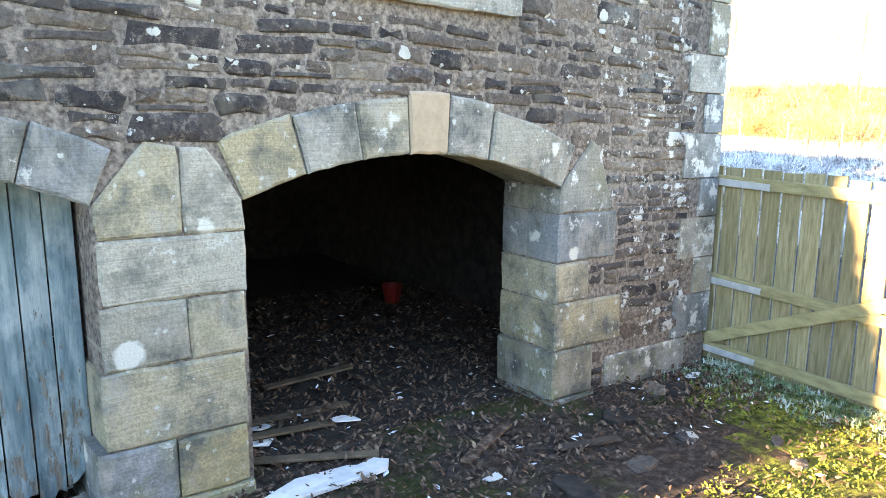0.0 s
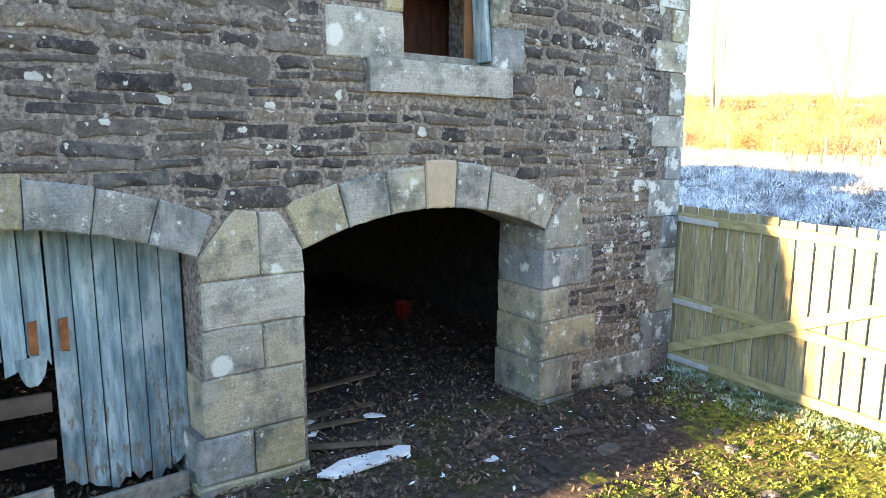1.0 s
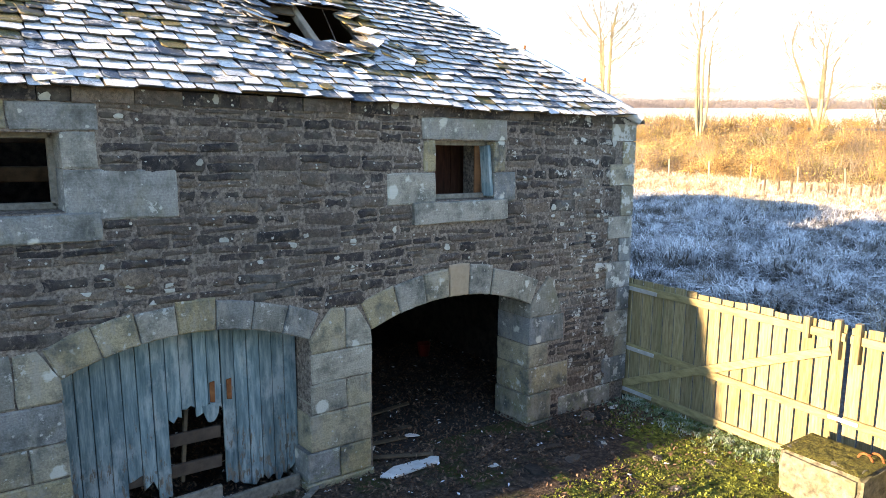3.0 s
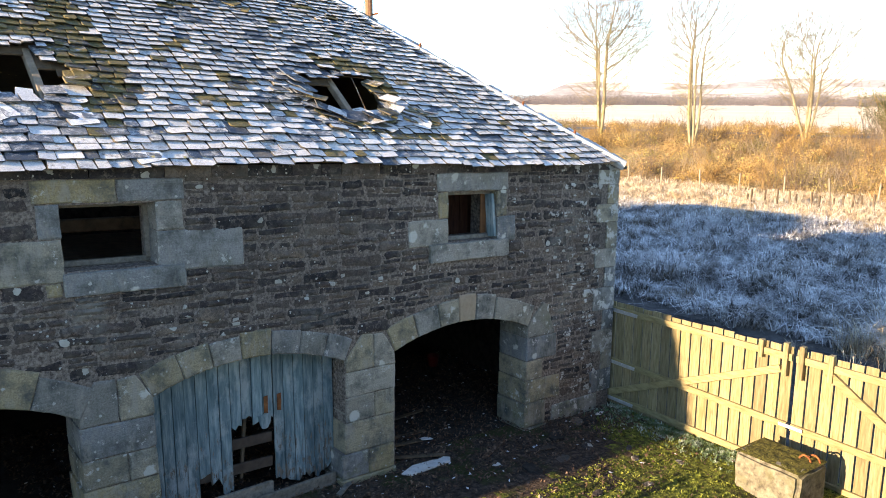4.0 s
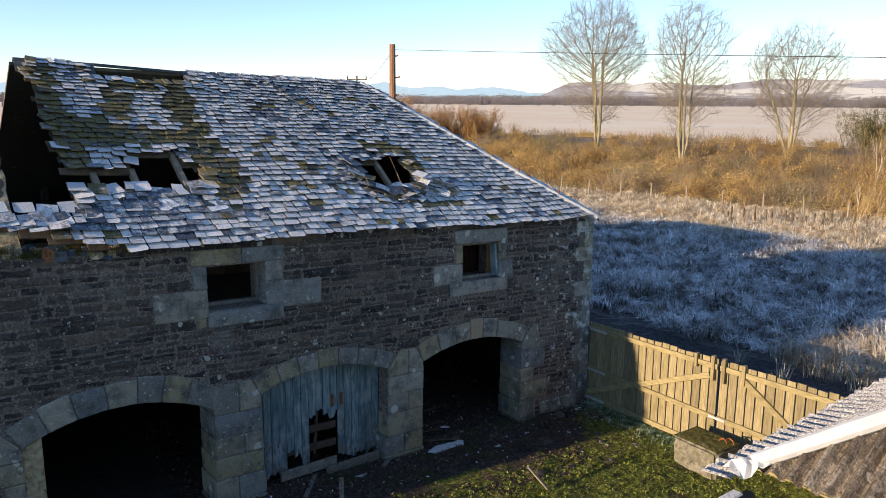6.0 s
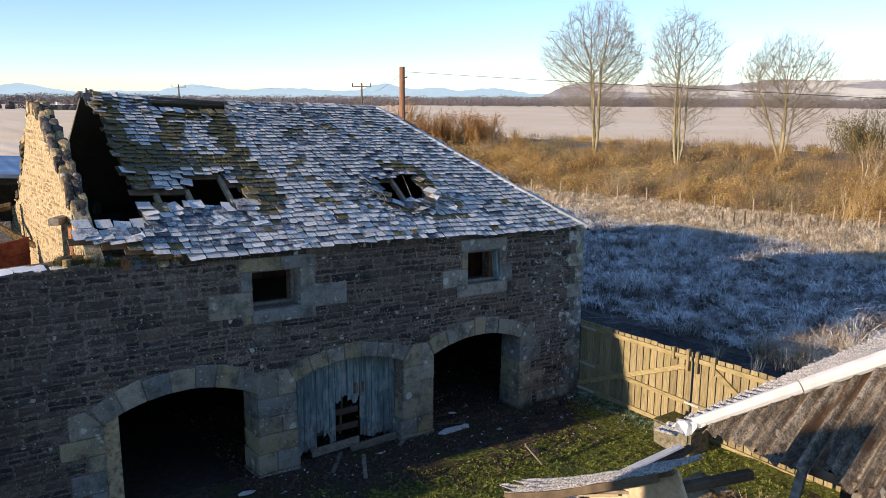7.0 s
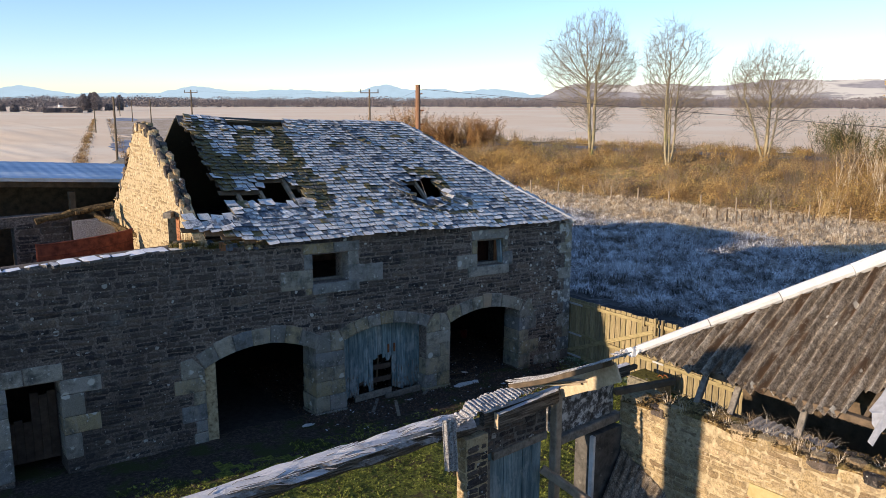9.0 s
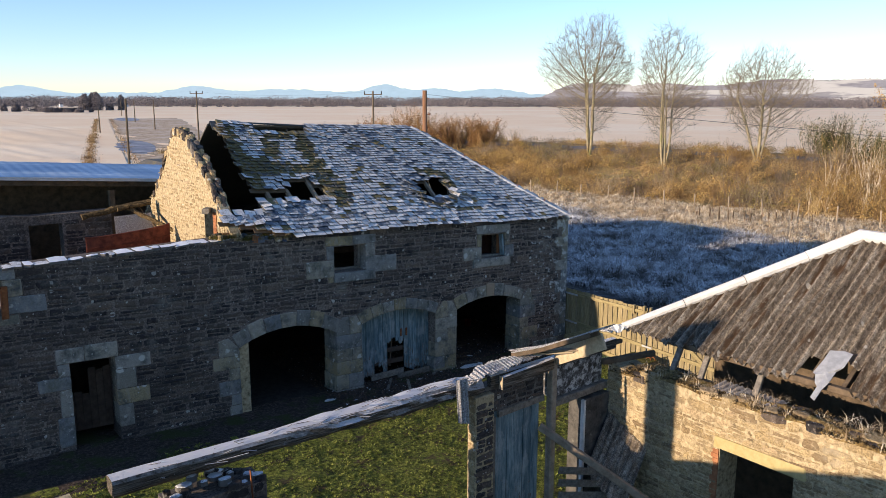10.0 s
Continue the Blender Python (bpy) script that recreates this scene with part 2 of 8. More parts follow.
def make_slate(name, frosty_lo, mossy, dark=1.0, blue=0.0):
    """Slate with its own tone, hoar frost in ragged patches, and moss."""
    m, nt, b = material(name, 0.6)
    one = chance(nt)
    c = ramp(nt, one, [(0, (0.035 * dark, 0.04 * dark, 0.05 * dark)), (0.35, (0.075 * dark, 0.085 * dark, 0.1 * dark)), (0.65, (0.105 * dark, 0.1 * dark, 0.09 * dark)), (1, (0.17 * dark, 0.14 * dark, 0.095 * dark))])
    if blue:
        c = blend(nt, blue, c, ramp(nt, one, [(0, (0.05, 0.085, 0.14)), (1, (0.13, 0.2, 0.3))]))
    fine = grain(nt, 60, 5, 0.75)
    c = blend(nt, 0.7, c, ramp(nt, fine, [(0.3, 0.4), (0.7, 1.4)]), "MULTIPLY")
    c = blend(nt, calc(nt, "MULTIPLY", steps(nt, grain(nt, 4, 5, 0.7), 0.5, 0.66), 0.6), c, (0.16, 0.13, 0.08))
    frosty = calc(nt, "ADD", calc(nt, "MULTIPLY", grain(nt, 13, 8, 0.82), 0.95), calc(nt, "MULTIPLY", calc(nt, "FRACT", calc(nt, "MULTIPLY", one, 7.31)), 0.1))
    frosty = calc(nt, "ADD", frosty, calc(nt, "MULTIPLY", grain(nt, 0.9, 4, 0.6), 0.3))
    up = steps(nt, facing_up(nt), 0.55, 0.75)
    frost = calc(nt, "MULTIPLY", steps(nt, frosty, frosty_lo, frosty_lo + 0.17), up)
    tone = ramp(nt, fine, [(0.35, (0.56, 0.57, 0.585)), (0.65, (0.9, 0.9, 0.9))])
    tone = blend(nt, 0.55, tone, ramp(nt, one, [(0, 0.66), (1, 1.15)]), "MULTIPLY")
    c = blend(nt, calc(nt, "MULTIPLY", frost, 0.92), c, tone)
    moss = steps(nt, calc(nt, "ADD", grain(nt, 7, 6, 0.7), calc(nt, "MULTIPLY", calc(nt, "FRACT", calc(nt, "MULTIPLY", one, 3.7)), 0.12)), mossy, mossy + 0.1)
    c = blend(nt, moss, c, ramp(nt, fine, [(0.35, (0.05, 0.04, 0.016)), (0.65, (0.26, 0.215, 0.095))]))
    c = blend(nt, spots(nt, 9, 0.2), c, (0.4, 0.36, 0.18))
    finish(nt, b, c, calc(nt, "ADD", fine, grain(nt, 12, 4)), 0.8, 0.016)
    return m


def make_flaking_paint():
    m, nt, b = material("flaking blue paint", 0.7)
    wood = ramp(nt, grain(nt, 6, 5, 0.6, None, (14, 14, 1)), [(0.3, (0.06, 0.05, 0.042)), (0.7, (0.24, 0.21, 0.175))])
    paint = ramp(nt, grain(nt, 3, 5, 0.65, None, (6, 6, 0.7)), [(0.34, (0.06, 0.11, 0.13)), (0.5, (0.13, 0.2, 0.225)), (0.66, (0.25, 0.325, 0.34))])
    paint = blend(nt, 0.6, paint, ramp(nt, chance(nt), [(0, 0.7), (1, 1.3)]), "MULTIPLY")
    paint = blend(nt, calc(nt, "MULTIPLY", steps(nt, grain(nt, 2.2, 5, 0.7, None, (1.5, 1, 0.8)), 0.52, 0.64), 0.55), paint, (0.38, 0.42, 0.42))
    low = nt.nodes.new("ShaderNodeSeparateXYZ")
    nt.links.new(place(nt), low.inputs[0])
    wear = calc(nt, "ADD", grain(nt, 7, 7, 0.75, None, (3, 3, 0.7)), calc(nt, "MULTIPLY", calc(nt, "SUBTRACT", 1.25, low.outputs[2]), 0.13))
    flake = steps(nt, wear, 0.6, 0.64)
    c = blend(nt, flake, paint, wood)
    c = blend(nt, calc(nt, "MULTIPLY", steps(nt, grain(nt, 16, 6, 0.8, None, (2.2, 2.2, 0.8)), 0.64, 0.68), 0.8), c, (0.07, 0.065, 0.06))
    finish(nt, b, c, calc(nt, "SUBTRACT", grain(nt, 8, 5, 0.6, None, (10, 10, 1)), flake), 0.5, 0.008)
    return m


def make_fence():
    m, nt, b = material("weathered fence board", 0.8)
    g = grain(nt, 5, 6, 0.6, None, (9, 9, 0.8))
    c = ramp(nt, g, [(0.3, (0.155, 0.123, 0.06)), (0.55, (0.275, 0.222, 0.123)), (0.75, (0.36, 0.3, 0.19))])
    c = blend(nt, 0.6, c, ramp(nt, chance(nt), [(0, 0.5), (1, 1.3)]), "MULTIPLY")
    c = blend(nt, calc(nt, "MULTIPLY", steps(nt, grain(nt, 1.7, 4, 0.6, None, (1, 3, 0.5)), 0.52, 0.7), 0.5), c, (0.17, 0.155, 0.052))
    c = blend(nt, calc(nt, "MULTIPLY", steps(nt, grain(nt, 9, 6, 0.75, None, (1, 1, 0.3)), 0.56, 0.7), 0.6), c, (0.09, 0.075, 0.045))
    finish(nt, b, c, g, 0.6, 0.008)
    return m


def make_fibre_cement():
    m, nt, b = material("weathered corrugated fibre cement", 0.95)
    g = grain(nt, 1.6, 7, 0.78, None, (0.7, 6.5, 0.7))
    c = ramp(nt, g, [(0.32, (0.06, 0.047, 0.036)), (0.47, (0.19, 0.157, 0.122)), (0.66, (0.43, 0.38, 0.31))])
    speck = grain(nt, 42, 6, 0.8)
    c = blend(nt, 0.95, c, ramp(nt, speck, [(0.38, 0.35), (0.62, 1.65)]), "MULTIPLY")
    clump = calc(nt, "ADD", grain(nt, 11, 6, 0.75), calc(nt, "MULTIPLY", grain(nt, 1.1, 4, 0.6), 0.35))
    c = blend(nt, calc(nt, "MULTIPLY", steps(nt, clump, 0.67, 0.73), 0.55), c, (0.05, 0.036, 0.022))
    c = blend(nt, steps(nt, grain(nt, 1.6, 5, 0.65, None, (0.6, 3.5, 0.6)), 0.56, 0.64), c, (0.09, 0.055, 0.032))
    c = blend(nt, calc(nt, "MULTIPLY", spots(nt, 10, 0.6, 0.12), 0.5), c, (0.045, 0.031, 0.019))
    c = blend(nt, calc(nt, "MULTIPLY", steps(nt, grain(nt, 24, 6, 0.75), 0.6, 0.65), 0.6), c, (0.38, 0.35, 0.29))
    c = blend(nt, spots(nt, 4.2, 0.3, 0.05), c, (0.45, 0.43, 0.38))
    finish(nt, b, c, calc(nt, "ADD", speck, clump), 0.9, 0.02)
    return m


def make_ground(name, stops, scale, second=None, third=None, bump=0.8, dist=0.05):
    m, nt, b = material(name, 0.97)
    g = grain(nt, scale, 8, 0.72)
    c = ramp(nt, g, stops)
    if second:
        c = blend(nt, steps(nt, grain(nt, second[0], 5, 0.65), second[1], second[1] + second[2]), c, second[3])
    if third:
        c = blend(nt, steps(nt, grain(nt, third[0], 5, 0.65), third[1], third[1] + third[2]), c, third[3])
    finish(nt, b, c, g, bump, dist)
    return m


DRESSED = make_dressed()
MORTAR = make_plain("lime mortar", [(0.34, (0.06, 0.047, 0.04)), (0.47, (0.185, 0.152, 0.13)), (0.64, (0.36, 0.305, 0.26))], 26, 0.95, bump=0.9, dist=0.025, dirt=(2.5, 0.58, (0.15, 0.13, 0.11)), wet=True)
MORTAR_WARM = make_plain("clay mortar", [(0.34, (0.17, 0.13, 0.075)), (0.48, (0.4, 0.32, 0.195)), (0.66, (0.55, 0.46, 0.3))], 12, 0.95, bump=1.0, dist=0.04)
SLATE = make_slate("frosted slate", 0.475, 0.74, 0.8)
SLATE_MOSSY = make_slate("mossy slate", 0.68, 0.46)
SLATE_DARK = make_slate("wet dark slate", 0.84, 0.64, 0.8)
SLATE_BLUE = make_slate("bare blue slate", 0.66, 0.78, 1.2, 0.6)
BLUE_PAINT = make_flaking_paint()
FENCE = make_fence()
RAIL = make_plain("brown softwood rail", [(0.3, (0.18, 0.144, 0.068)), (0.7, (0.355, 0.295, 0.155))], 5, 0.85, (4, 1, 4), bump=0.5)
GREY_WOOD = make_plain("grey weathered wood", [(0.3, (0.1, 0.09, 0.075)), (0.7, (0.27, 0.24, 0.2))], 5, 0.85, (3, 3, 3), bump=0.5)
DARK_WOOD = make_plain("old roof timber", [(0.3, (0.06, 0.045, 0.03)), (0.7, (0.16, 0.115, 0.075))], 6, 0.9, bump=0.5)
# Darker brown that carries the shade of doorway and door gaps in its colour.
SHADE_WOOD = make_plain("shade-dark brown board", [(0.3, (0.035, 0.024, 0.018)), (0.7, (0.09, 0.065, 0.05))], 6, 0.95, bump=0.5)
RAFTER = make_plain("weathered rafter", [(0.3, (0.18, 0.14, 0.1)), (0.7, (0.38, 0.31, 0.23))], 7, 0.85, bump=0.4)
NEW_WOOD = make_plain("bleached plank", [(0.3, (0.35, 0.27, 0.17)), (0.7, (0.55, 0.45, 0.31))], 4, 0.75, (1, 4, 4), bump=0.3)
LOFT_BOARD = make_plain("red-brown loft board", [(0.3, (0.07, 0.026, 0.018)), (0.7, (0.15, 0.058, 0.036))], 7, 0.85, (4, 4, 0.6), bump=0.3)
ORANGE_WOOD = make_plain("red-brown painted board", [(0.3, (0.16, 0.065, 0.03)), (0.7, (0.3, 0.13, 0.055))], 6, 0.75, bump=0.3)
GALV = make_plain("galvanised steel", [(0.3, (0.42, 0.43, 0.44)), (0.7, (0.62, 0.63, 0.64))], 12, 0.55, metal=0.5, bump=0.1)
RUST = make_plain("rusted iron", [(0.3, (0.11, 0.035, 0.015)), (0.55, (0.24, 0.085, 0.03)), (0.8, (0.36, 0.16, 0.06))], 9, 0.9, bump=0.5)
TANK_RED = make_plain("red-brown rusted sheet", [(0.36, (0.07, 0.018, 0.012)), (0.64, (0.2, 0.055, 0.032))], 5, 0.8, bump=0.3)
DEAD_MOSS = make_plain("brown dead moss", [(0.36, (0.035, 0.025, 0.013)), (0.64, (0.16, 0.11, 0.05))], 20, 0.97, bump=0.8)
TURF = make_plain("ochre turf and moss", [(0.36, (0.06, 0.038, 0.018)), (0.5, (0.22, 0.145, 0.055)), (0.64, (0.42, 0.3, 0.13))], 16, 0.97, bump=1.0, dist=0.05, dirt=(3.0, 0.55, (0.08, 0.075, 0.02)))
CONCRETE = make_plain("weathered concrete", [(0.34, (0.075, 0.068, 0.052)), (0.66, (0.25, 0.23, 0.175))], 11, 0.92, bump=0.7, dist=0.02, dirt=(3.5, 0.52, (0.13, 0.125, 0.07)))
MOSS_MAT = make_plain("olive moss", [(0.34, (0.035, 0.032, 0.008)), (0.66, (0.14, 0.13, 0.028))], 24, 0.97, bump=1.0, dist=0.03)
CEMENT_SHEET = make_fibre_cement()
CAP = make_plain("pale frosted ridge cap", [(0.3, (0.5, 0.5, 0.49)), (0.7, (0.68, 0.68, 0.67))], 5, 0.7, bump=0.15, dirt=(4, 0.66, (0.4, 0.37, 0.31)))
LEAD = make_frosted("lead ridge strip", [(0.3, (0.05, 0.06, 0.07)), (0.7, (0.1, 0.115, 0.13))], 8, None, 1.15, 1.6)
LEAD_PALE = make_plain("pale lead sheet", [(0.36, (0.22, 0.26, 0.32)), (0.64, (0.44, 0.49, 0.55))], 6, 0.5, bump=0.1)
TIN = make_plain("frosted steel roof sheet", [(0.36, (0.11, 0.23, 0.44)), (0.55, (0.22, 0.36, 0.56)), (0.68, (0.5, 0.6, 0.72))], 0.8, 0.45, (0.35, 1.2, 1), bump=0.05)
FROST_BEAM = make_frosted("frosted split timber", [(0.36, (0.03, 0.024, 0.018)), (0.5, (0.13, 0.105, 0.08)), (0.64, (0.3, 0.26, 0.21))], 6, (0.5, 9, 9), 0.55, 1.15, frost=(0.7, 0.7, 0.73), bump=1.0)
FROST_SHEET = make_frosted("frosted broken sheeting", [(0.36, (0.06, 0.05, 0.042)), (0.64, (0.28, 0.25, 0.22))], 30, None, 0.9, 1.9, frost=(0.5, 0.5, 0.52), bump=0.9)
COPING = make_frosted("frosted coping slate", [(0.3, (0.1, 0.1, 0.1)), (0.7, (0.2, 0.19, 0.17))], 9, None, 1.0, 1.3)
WHITE = make_plain("white painted board", [(0.3, (0.5, 0.5, 0.49)), (0.7, (0.74, 0.74, 0.72))], 8, 0.6, bump=0.1, dirt=(6, 0.64, (0.4, 0.36, 0.3)))
# Kept dark: the shade on the shed front is in this grey.
GREY_RENDER = make_plain("dark grey render", [(0.36, (0.05, 0.047, 0.043)), (0.6, (0.13, 0.122, 0.11))], 5, 0.95, bump=0.7, dist=0.02, dirt=(9, 0.62, (0.26, 0.25, 0.22)))
WHITEWASH = make_plain("flaking whitewash", [(0.42, (0.05, 0.045, 0.04)), (0.5, (0.14, 0.14, 0.14)), (0.57, (0.5, 0.5, 0.48))], 7.5, 0.9, bump=0.8, dirt=(2.0, 0.52, (0.1, 0.095, 0.09)), dist=0.02)
BRICK = make_plain("red-orange brick", [(0.3, (0.22, 0.085, 0.04)), (0.7, (0.4, 0.18, 0.085))], 8, 0.9, bump=0.5)
RED = make_plain("red plastic", [(0.3, (0.16, 0.012, 0.01)), (0.7, (0.26, 0.02, 0.015))], 8, 0.4, bump=0.05)
LEAF_LITTER = make_plain("dead leaves and chips", [(0.34, (0.03, 0.019, 0.013)), (0.5, (0.1, 0.06, 0.04)), (0.66, (0.26, 0.18, 0.125))], 14, 0.95, bump=0.3)
POLE_WOOD = make_plain("creosoted pole", [(0.3, (0.16, 0.08, 0.045)), (0.7, (0.28, 0.15, 0.085))], 5, 0.85, (6, 6, 0.6), bump=0.3)
POLE_GREY = make_plain("grey-brown old pole", [(0.3, (0.07, 0.055, 0.038)), (0.7, (0.16, 0.125, 0.085))], 5, 0.9, (6, 6, 0.6), bump=0.3)
WIRE = make_plain("dark cable", [(0, (0.02, 0.02, 0.02)), (1, (0.04, 0.04, 0.04))], 5, 0.6, bump=0)
BARK = make_plain("pale ash bark", [(0.3, (0.2, 0.17, 0.11)), (0.7, (0.36, 0.31, 0.2))], 4, 0.95, (2, 2, 0.6), bump=0.5, dirt=(0.8, 0.55, (0.19, 0.2, 0.08)))
TWIG = make_plain("bare twigs", [(0.3, (0.14, 0.115, 0.085)), (0.7, (0.28, 0.23, 0.16))], 2, 0.95, bump=0)
BRUSH = make_plain("russet brushwood", [(0.36, (0.075, 0.045, 0.028)), (0.47, (0.22, 0.135, 0.065)), (0.55, (0.36, 0.24, 0.105)), (0.66, (0.55, 0.4, 0.19))], 0.35, 0.95, bump=0)
BRUSH_GREY = make_plain("grey-brown scrub", [(0.36, (0.06, 0.042, 0.036)), (0.5, (0.21, 0.158, 0.118)), (0.66, (0.42, 0.34, 0.235))], 0.35, 0.95, bump=0)
BRUSH_LEAF = make_plain("russet leaves", [(0.36, (0.15, 0.085, 0.03)), (0.5, (0.4, 0.255, 0.08)), (0.64, (0.62, 0.45, 0.17))], 0.45, 0.9, bump=0)
RUSSET_LEAF = make_plain("orange-russet dead leaves", [(0.36, (0.16, 0.075, 0.03)), (0.5, (0.36, 0.19, 0.075)), (0.64, (0.55, 0.34, 0.15))], 0.5, 0.9, bump=0)
BRAMBLE = make_plain("olive bramble leaves", [(0.36, (0.07, 0.06, 0.022)), (0.5, (0.24, 0.195, 0.065)), (0.64, (0.45, 0.37, 0.13))], 0.6, 0.9, bump=0)
EVERGREEN = make_plain("dark olive foliage", [(0.3, (0.05, 0.055, 0.02)), (0.7, (0.12, 0.12, 0.045))], 1.5, 0.9, bump=0)
FROST_GRASS = make_plain("hoar-frosted grass", [(0.4, (0.1, 0.085, 0.07)), (0.49, (0.42, 0.41, 0.41)), (0.57, (0.9, 0.9, 0.91))], 1.9, 0.95, bump=0, dirt=(0.7, 0.54, (0.17, 0.12, 0.07)))
STRAW_GRASS = make_plain("pale winter grass", [(0.36, (0.25, 0.17, 0.095)), (0.5, (0.57, 0.46, 0.32)), (0.62, (0.82, 0.74, 0.6))], 2.0, 0.95, bump=0)
WEED = make_plain("green moss and weeds", [(0.38, (0.03, 0.038, 0.008)), (0.5, (0.13, 0.155, 0.022)), (0.6, (0.32, 0.35, 0.075))], 7, 0.9, bump=0)
RIMED_WEED = make_plain("rimed green weeds", [(0.36, (0.05, 0.09, 0.03)), (0.5, (0.16, 0.24, 0.12)), (0.64, (0.5, 0.58, 0.5))], 6, 0.9, bump=0)
WOODLAND = make_plain("distant winter wood", [(0.3, (0.12, 0.11, 0.12)), (0.7, (0.19, 0.17, 0.175))], 0.02, 0.95, bump=0)
YARD = make_ground("yard earth", [(0.34, (0.02, 0.014, 0.011)), (0.5, (0.06, 0.043, 0.034)), (0.66, (0.14, 0.108, 0.088))], 14,
                   (1.3, 0.5, 0.12, (0.05, 0.058, 0.016)), (26, 0.66, 0.05, (0.3, 0.28, 0.26)), 1.0, 0.07)
MOSSY = make_ground("mossy yard", [(0.36, (0.028, 0.03, 0.01)), (0.5, (0.13, 0.155, 0.025)), (0.64, (0.29, 0.32, 0.06))], 13,
                    (2.0, 0.55, 0.1, (0.07, 0.05, 0.03)), (5.5, 0.6, 0.06, (0.045, 0.04, 0.02)), 1.0, 0.08)
LANE = make_ground("dark bare lane", [(0.34, (0.018, 0.017, 0.018)), (0.5, (0.045, 0.042, 0.044)), (0.66, (0.09, 0.085, 0.085))], 9, (1.2, 0.58, 0.12, (0.1, 0.1, 0.105)))
STRAW_BED = make_ground("matted winter grass", [(0.34, (0.17, 0.115, 0.065)), (0.5, (0.4, 0.31, 0.2)), (0.66, (0.62, 0.53, 0.4))], 2.2, (0.35, 0.52, 0.15, (0.34, 0.25, 0.15)))
MEADOW = make_ground("rough frosted meadow", [(0.3, (0.035, 0.03, 0.027)), (0.7, (0.16, 0.15, 0.145))], 3, (0.5, 0.5, 0.2, (0.17, 0.14, 0.1)))
BANK = make_ground("leaf-strewn bank", [(0.36, (0.09, 0.05, 0.024)), (0.5, (0.36, 0.225, 0.085)), (0.64, (0.64, 0.46, 0.2))], 4, (0.3, 0.5, 0.12, (0.22, 0.17, 0.075)))
ROAD = make_ground("grey road", [(0.3, (0.11, 0.11, 0.115)), (0.7, (0.2, 0.2, 0.205))], 0.6)
STUBBLE = make_ground("frosted stubble field", [(0.3, (0.9, 0.67, 0.44)), (0.7, (0.96, 0.75, 0.53))], 0.05, (0.012, 0.48, 0.1, (0.96, 0.78, 0.57)), (0.35, 0.55, 0.2, (0.84, 0.62, 0.41)), 0.3)
ROUGH = make_ground("rough frosted ground", [(0.34, (0.24, 0.16, 0.1)), (0.5, (0.5, 0.37, 0.25)), (0.66, (0.72, 0.6, 0.47))], 0.5, (0.06, 0.52, 0.12, (0.62, 0.52, 0.43)))
RIME = make_plain("rimed sheet", [(0.36, (0.2, 0.19, 0.18)), (0.5, (0.48, 0.47, 0.47)), (0.64, (0.72, 0.72, 0.73))], 45, 0.85, bump=1.0, dist=0.05)
# Near-black stone and floor: the barn's inner shade is put into their colour.
DARK_STONE = make_plain("near-black stone", [(0.36, (0.012, 0.011, 0.01)), (0.64, (0.055, 0.047, 0.04))], 8, 0.95, bump=0.6)
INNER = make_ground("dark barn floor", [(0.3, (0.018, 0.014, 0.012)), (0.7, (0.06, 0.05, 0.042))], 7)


# ---- ground ----
def bank_edge(y):
    return 36.0 + (35.0 - y) * 0.16


def height(x, y):
    """The lie of the land."""
    z = min(0.6, max(0.0, lift(x))) * smooth((x + 40) / 20) * smooth((40 - y) / 20) * smooth((y + 45) / 20)
    if x > 5.5:
        z *= 1 - smooth((x - 5.5) / 2)
    d = x - bank_edge(y)
    z += 2.6 * smooth(d / 15) * (1 - smooth((d - 27) / 8)) * smooth((118 - y) / 30)
    near = smooth((60 - math.hypot(x, y)) / 20)
    z += near * 0.035 * noise.noise((x * 1.7, y * 1.7, 0)) + near * 0.02 * noise.noise((x * 5, y * 5, 3))
    if 6.9 < x < 40:
        z += 0.22 * noise.noise((x * 0.35, y * 0.35, 7)) * smooth((x - 6.9) / 3)
    return z


def graded(lo, hi, fine, mid):
    """Grid lines: fine between lo and hi, then ever coarser to the horizon."""
    out = list(np.arange(lo, hi + 1e-6, fine))
    for sign in (-1, 1):
        p, s = (lo if sign < 0 else hi), fine
        while abs(p) < 4600:
            s = min(s * 1.09, mid) if abs(p) < 75 else s * 1.16
            p += sign * s
            out.append(p)
    return sorted(out)


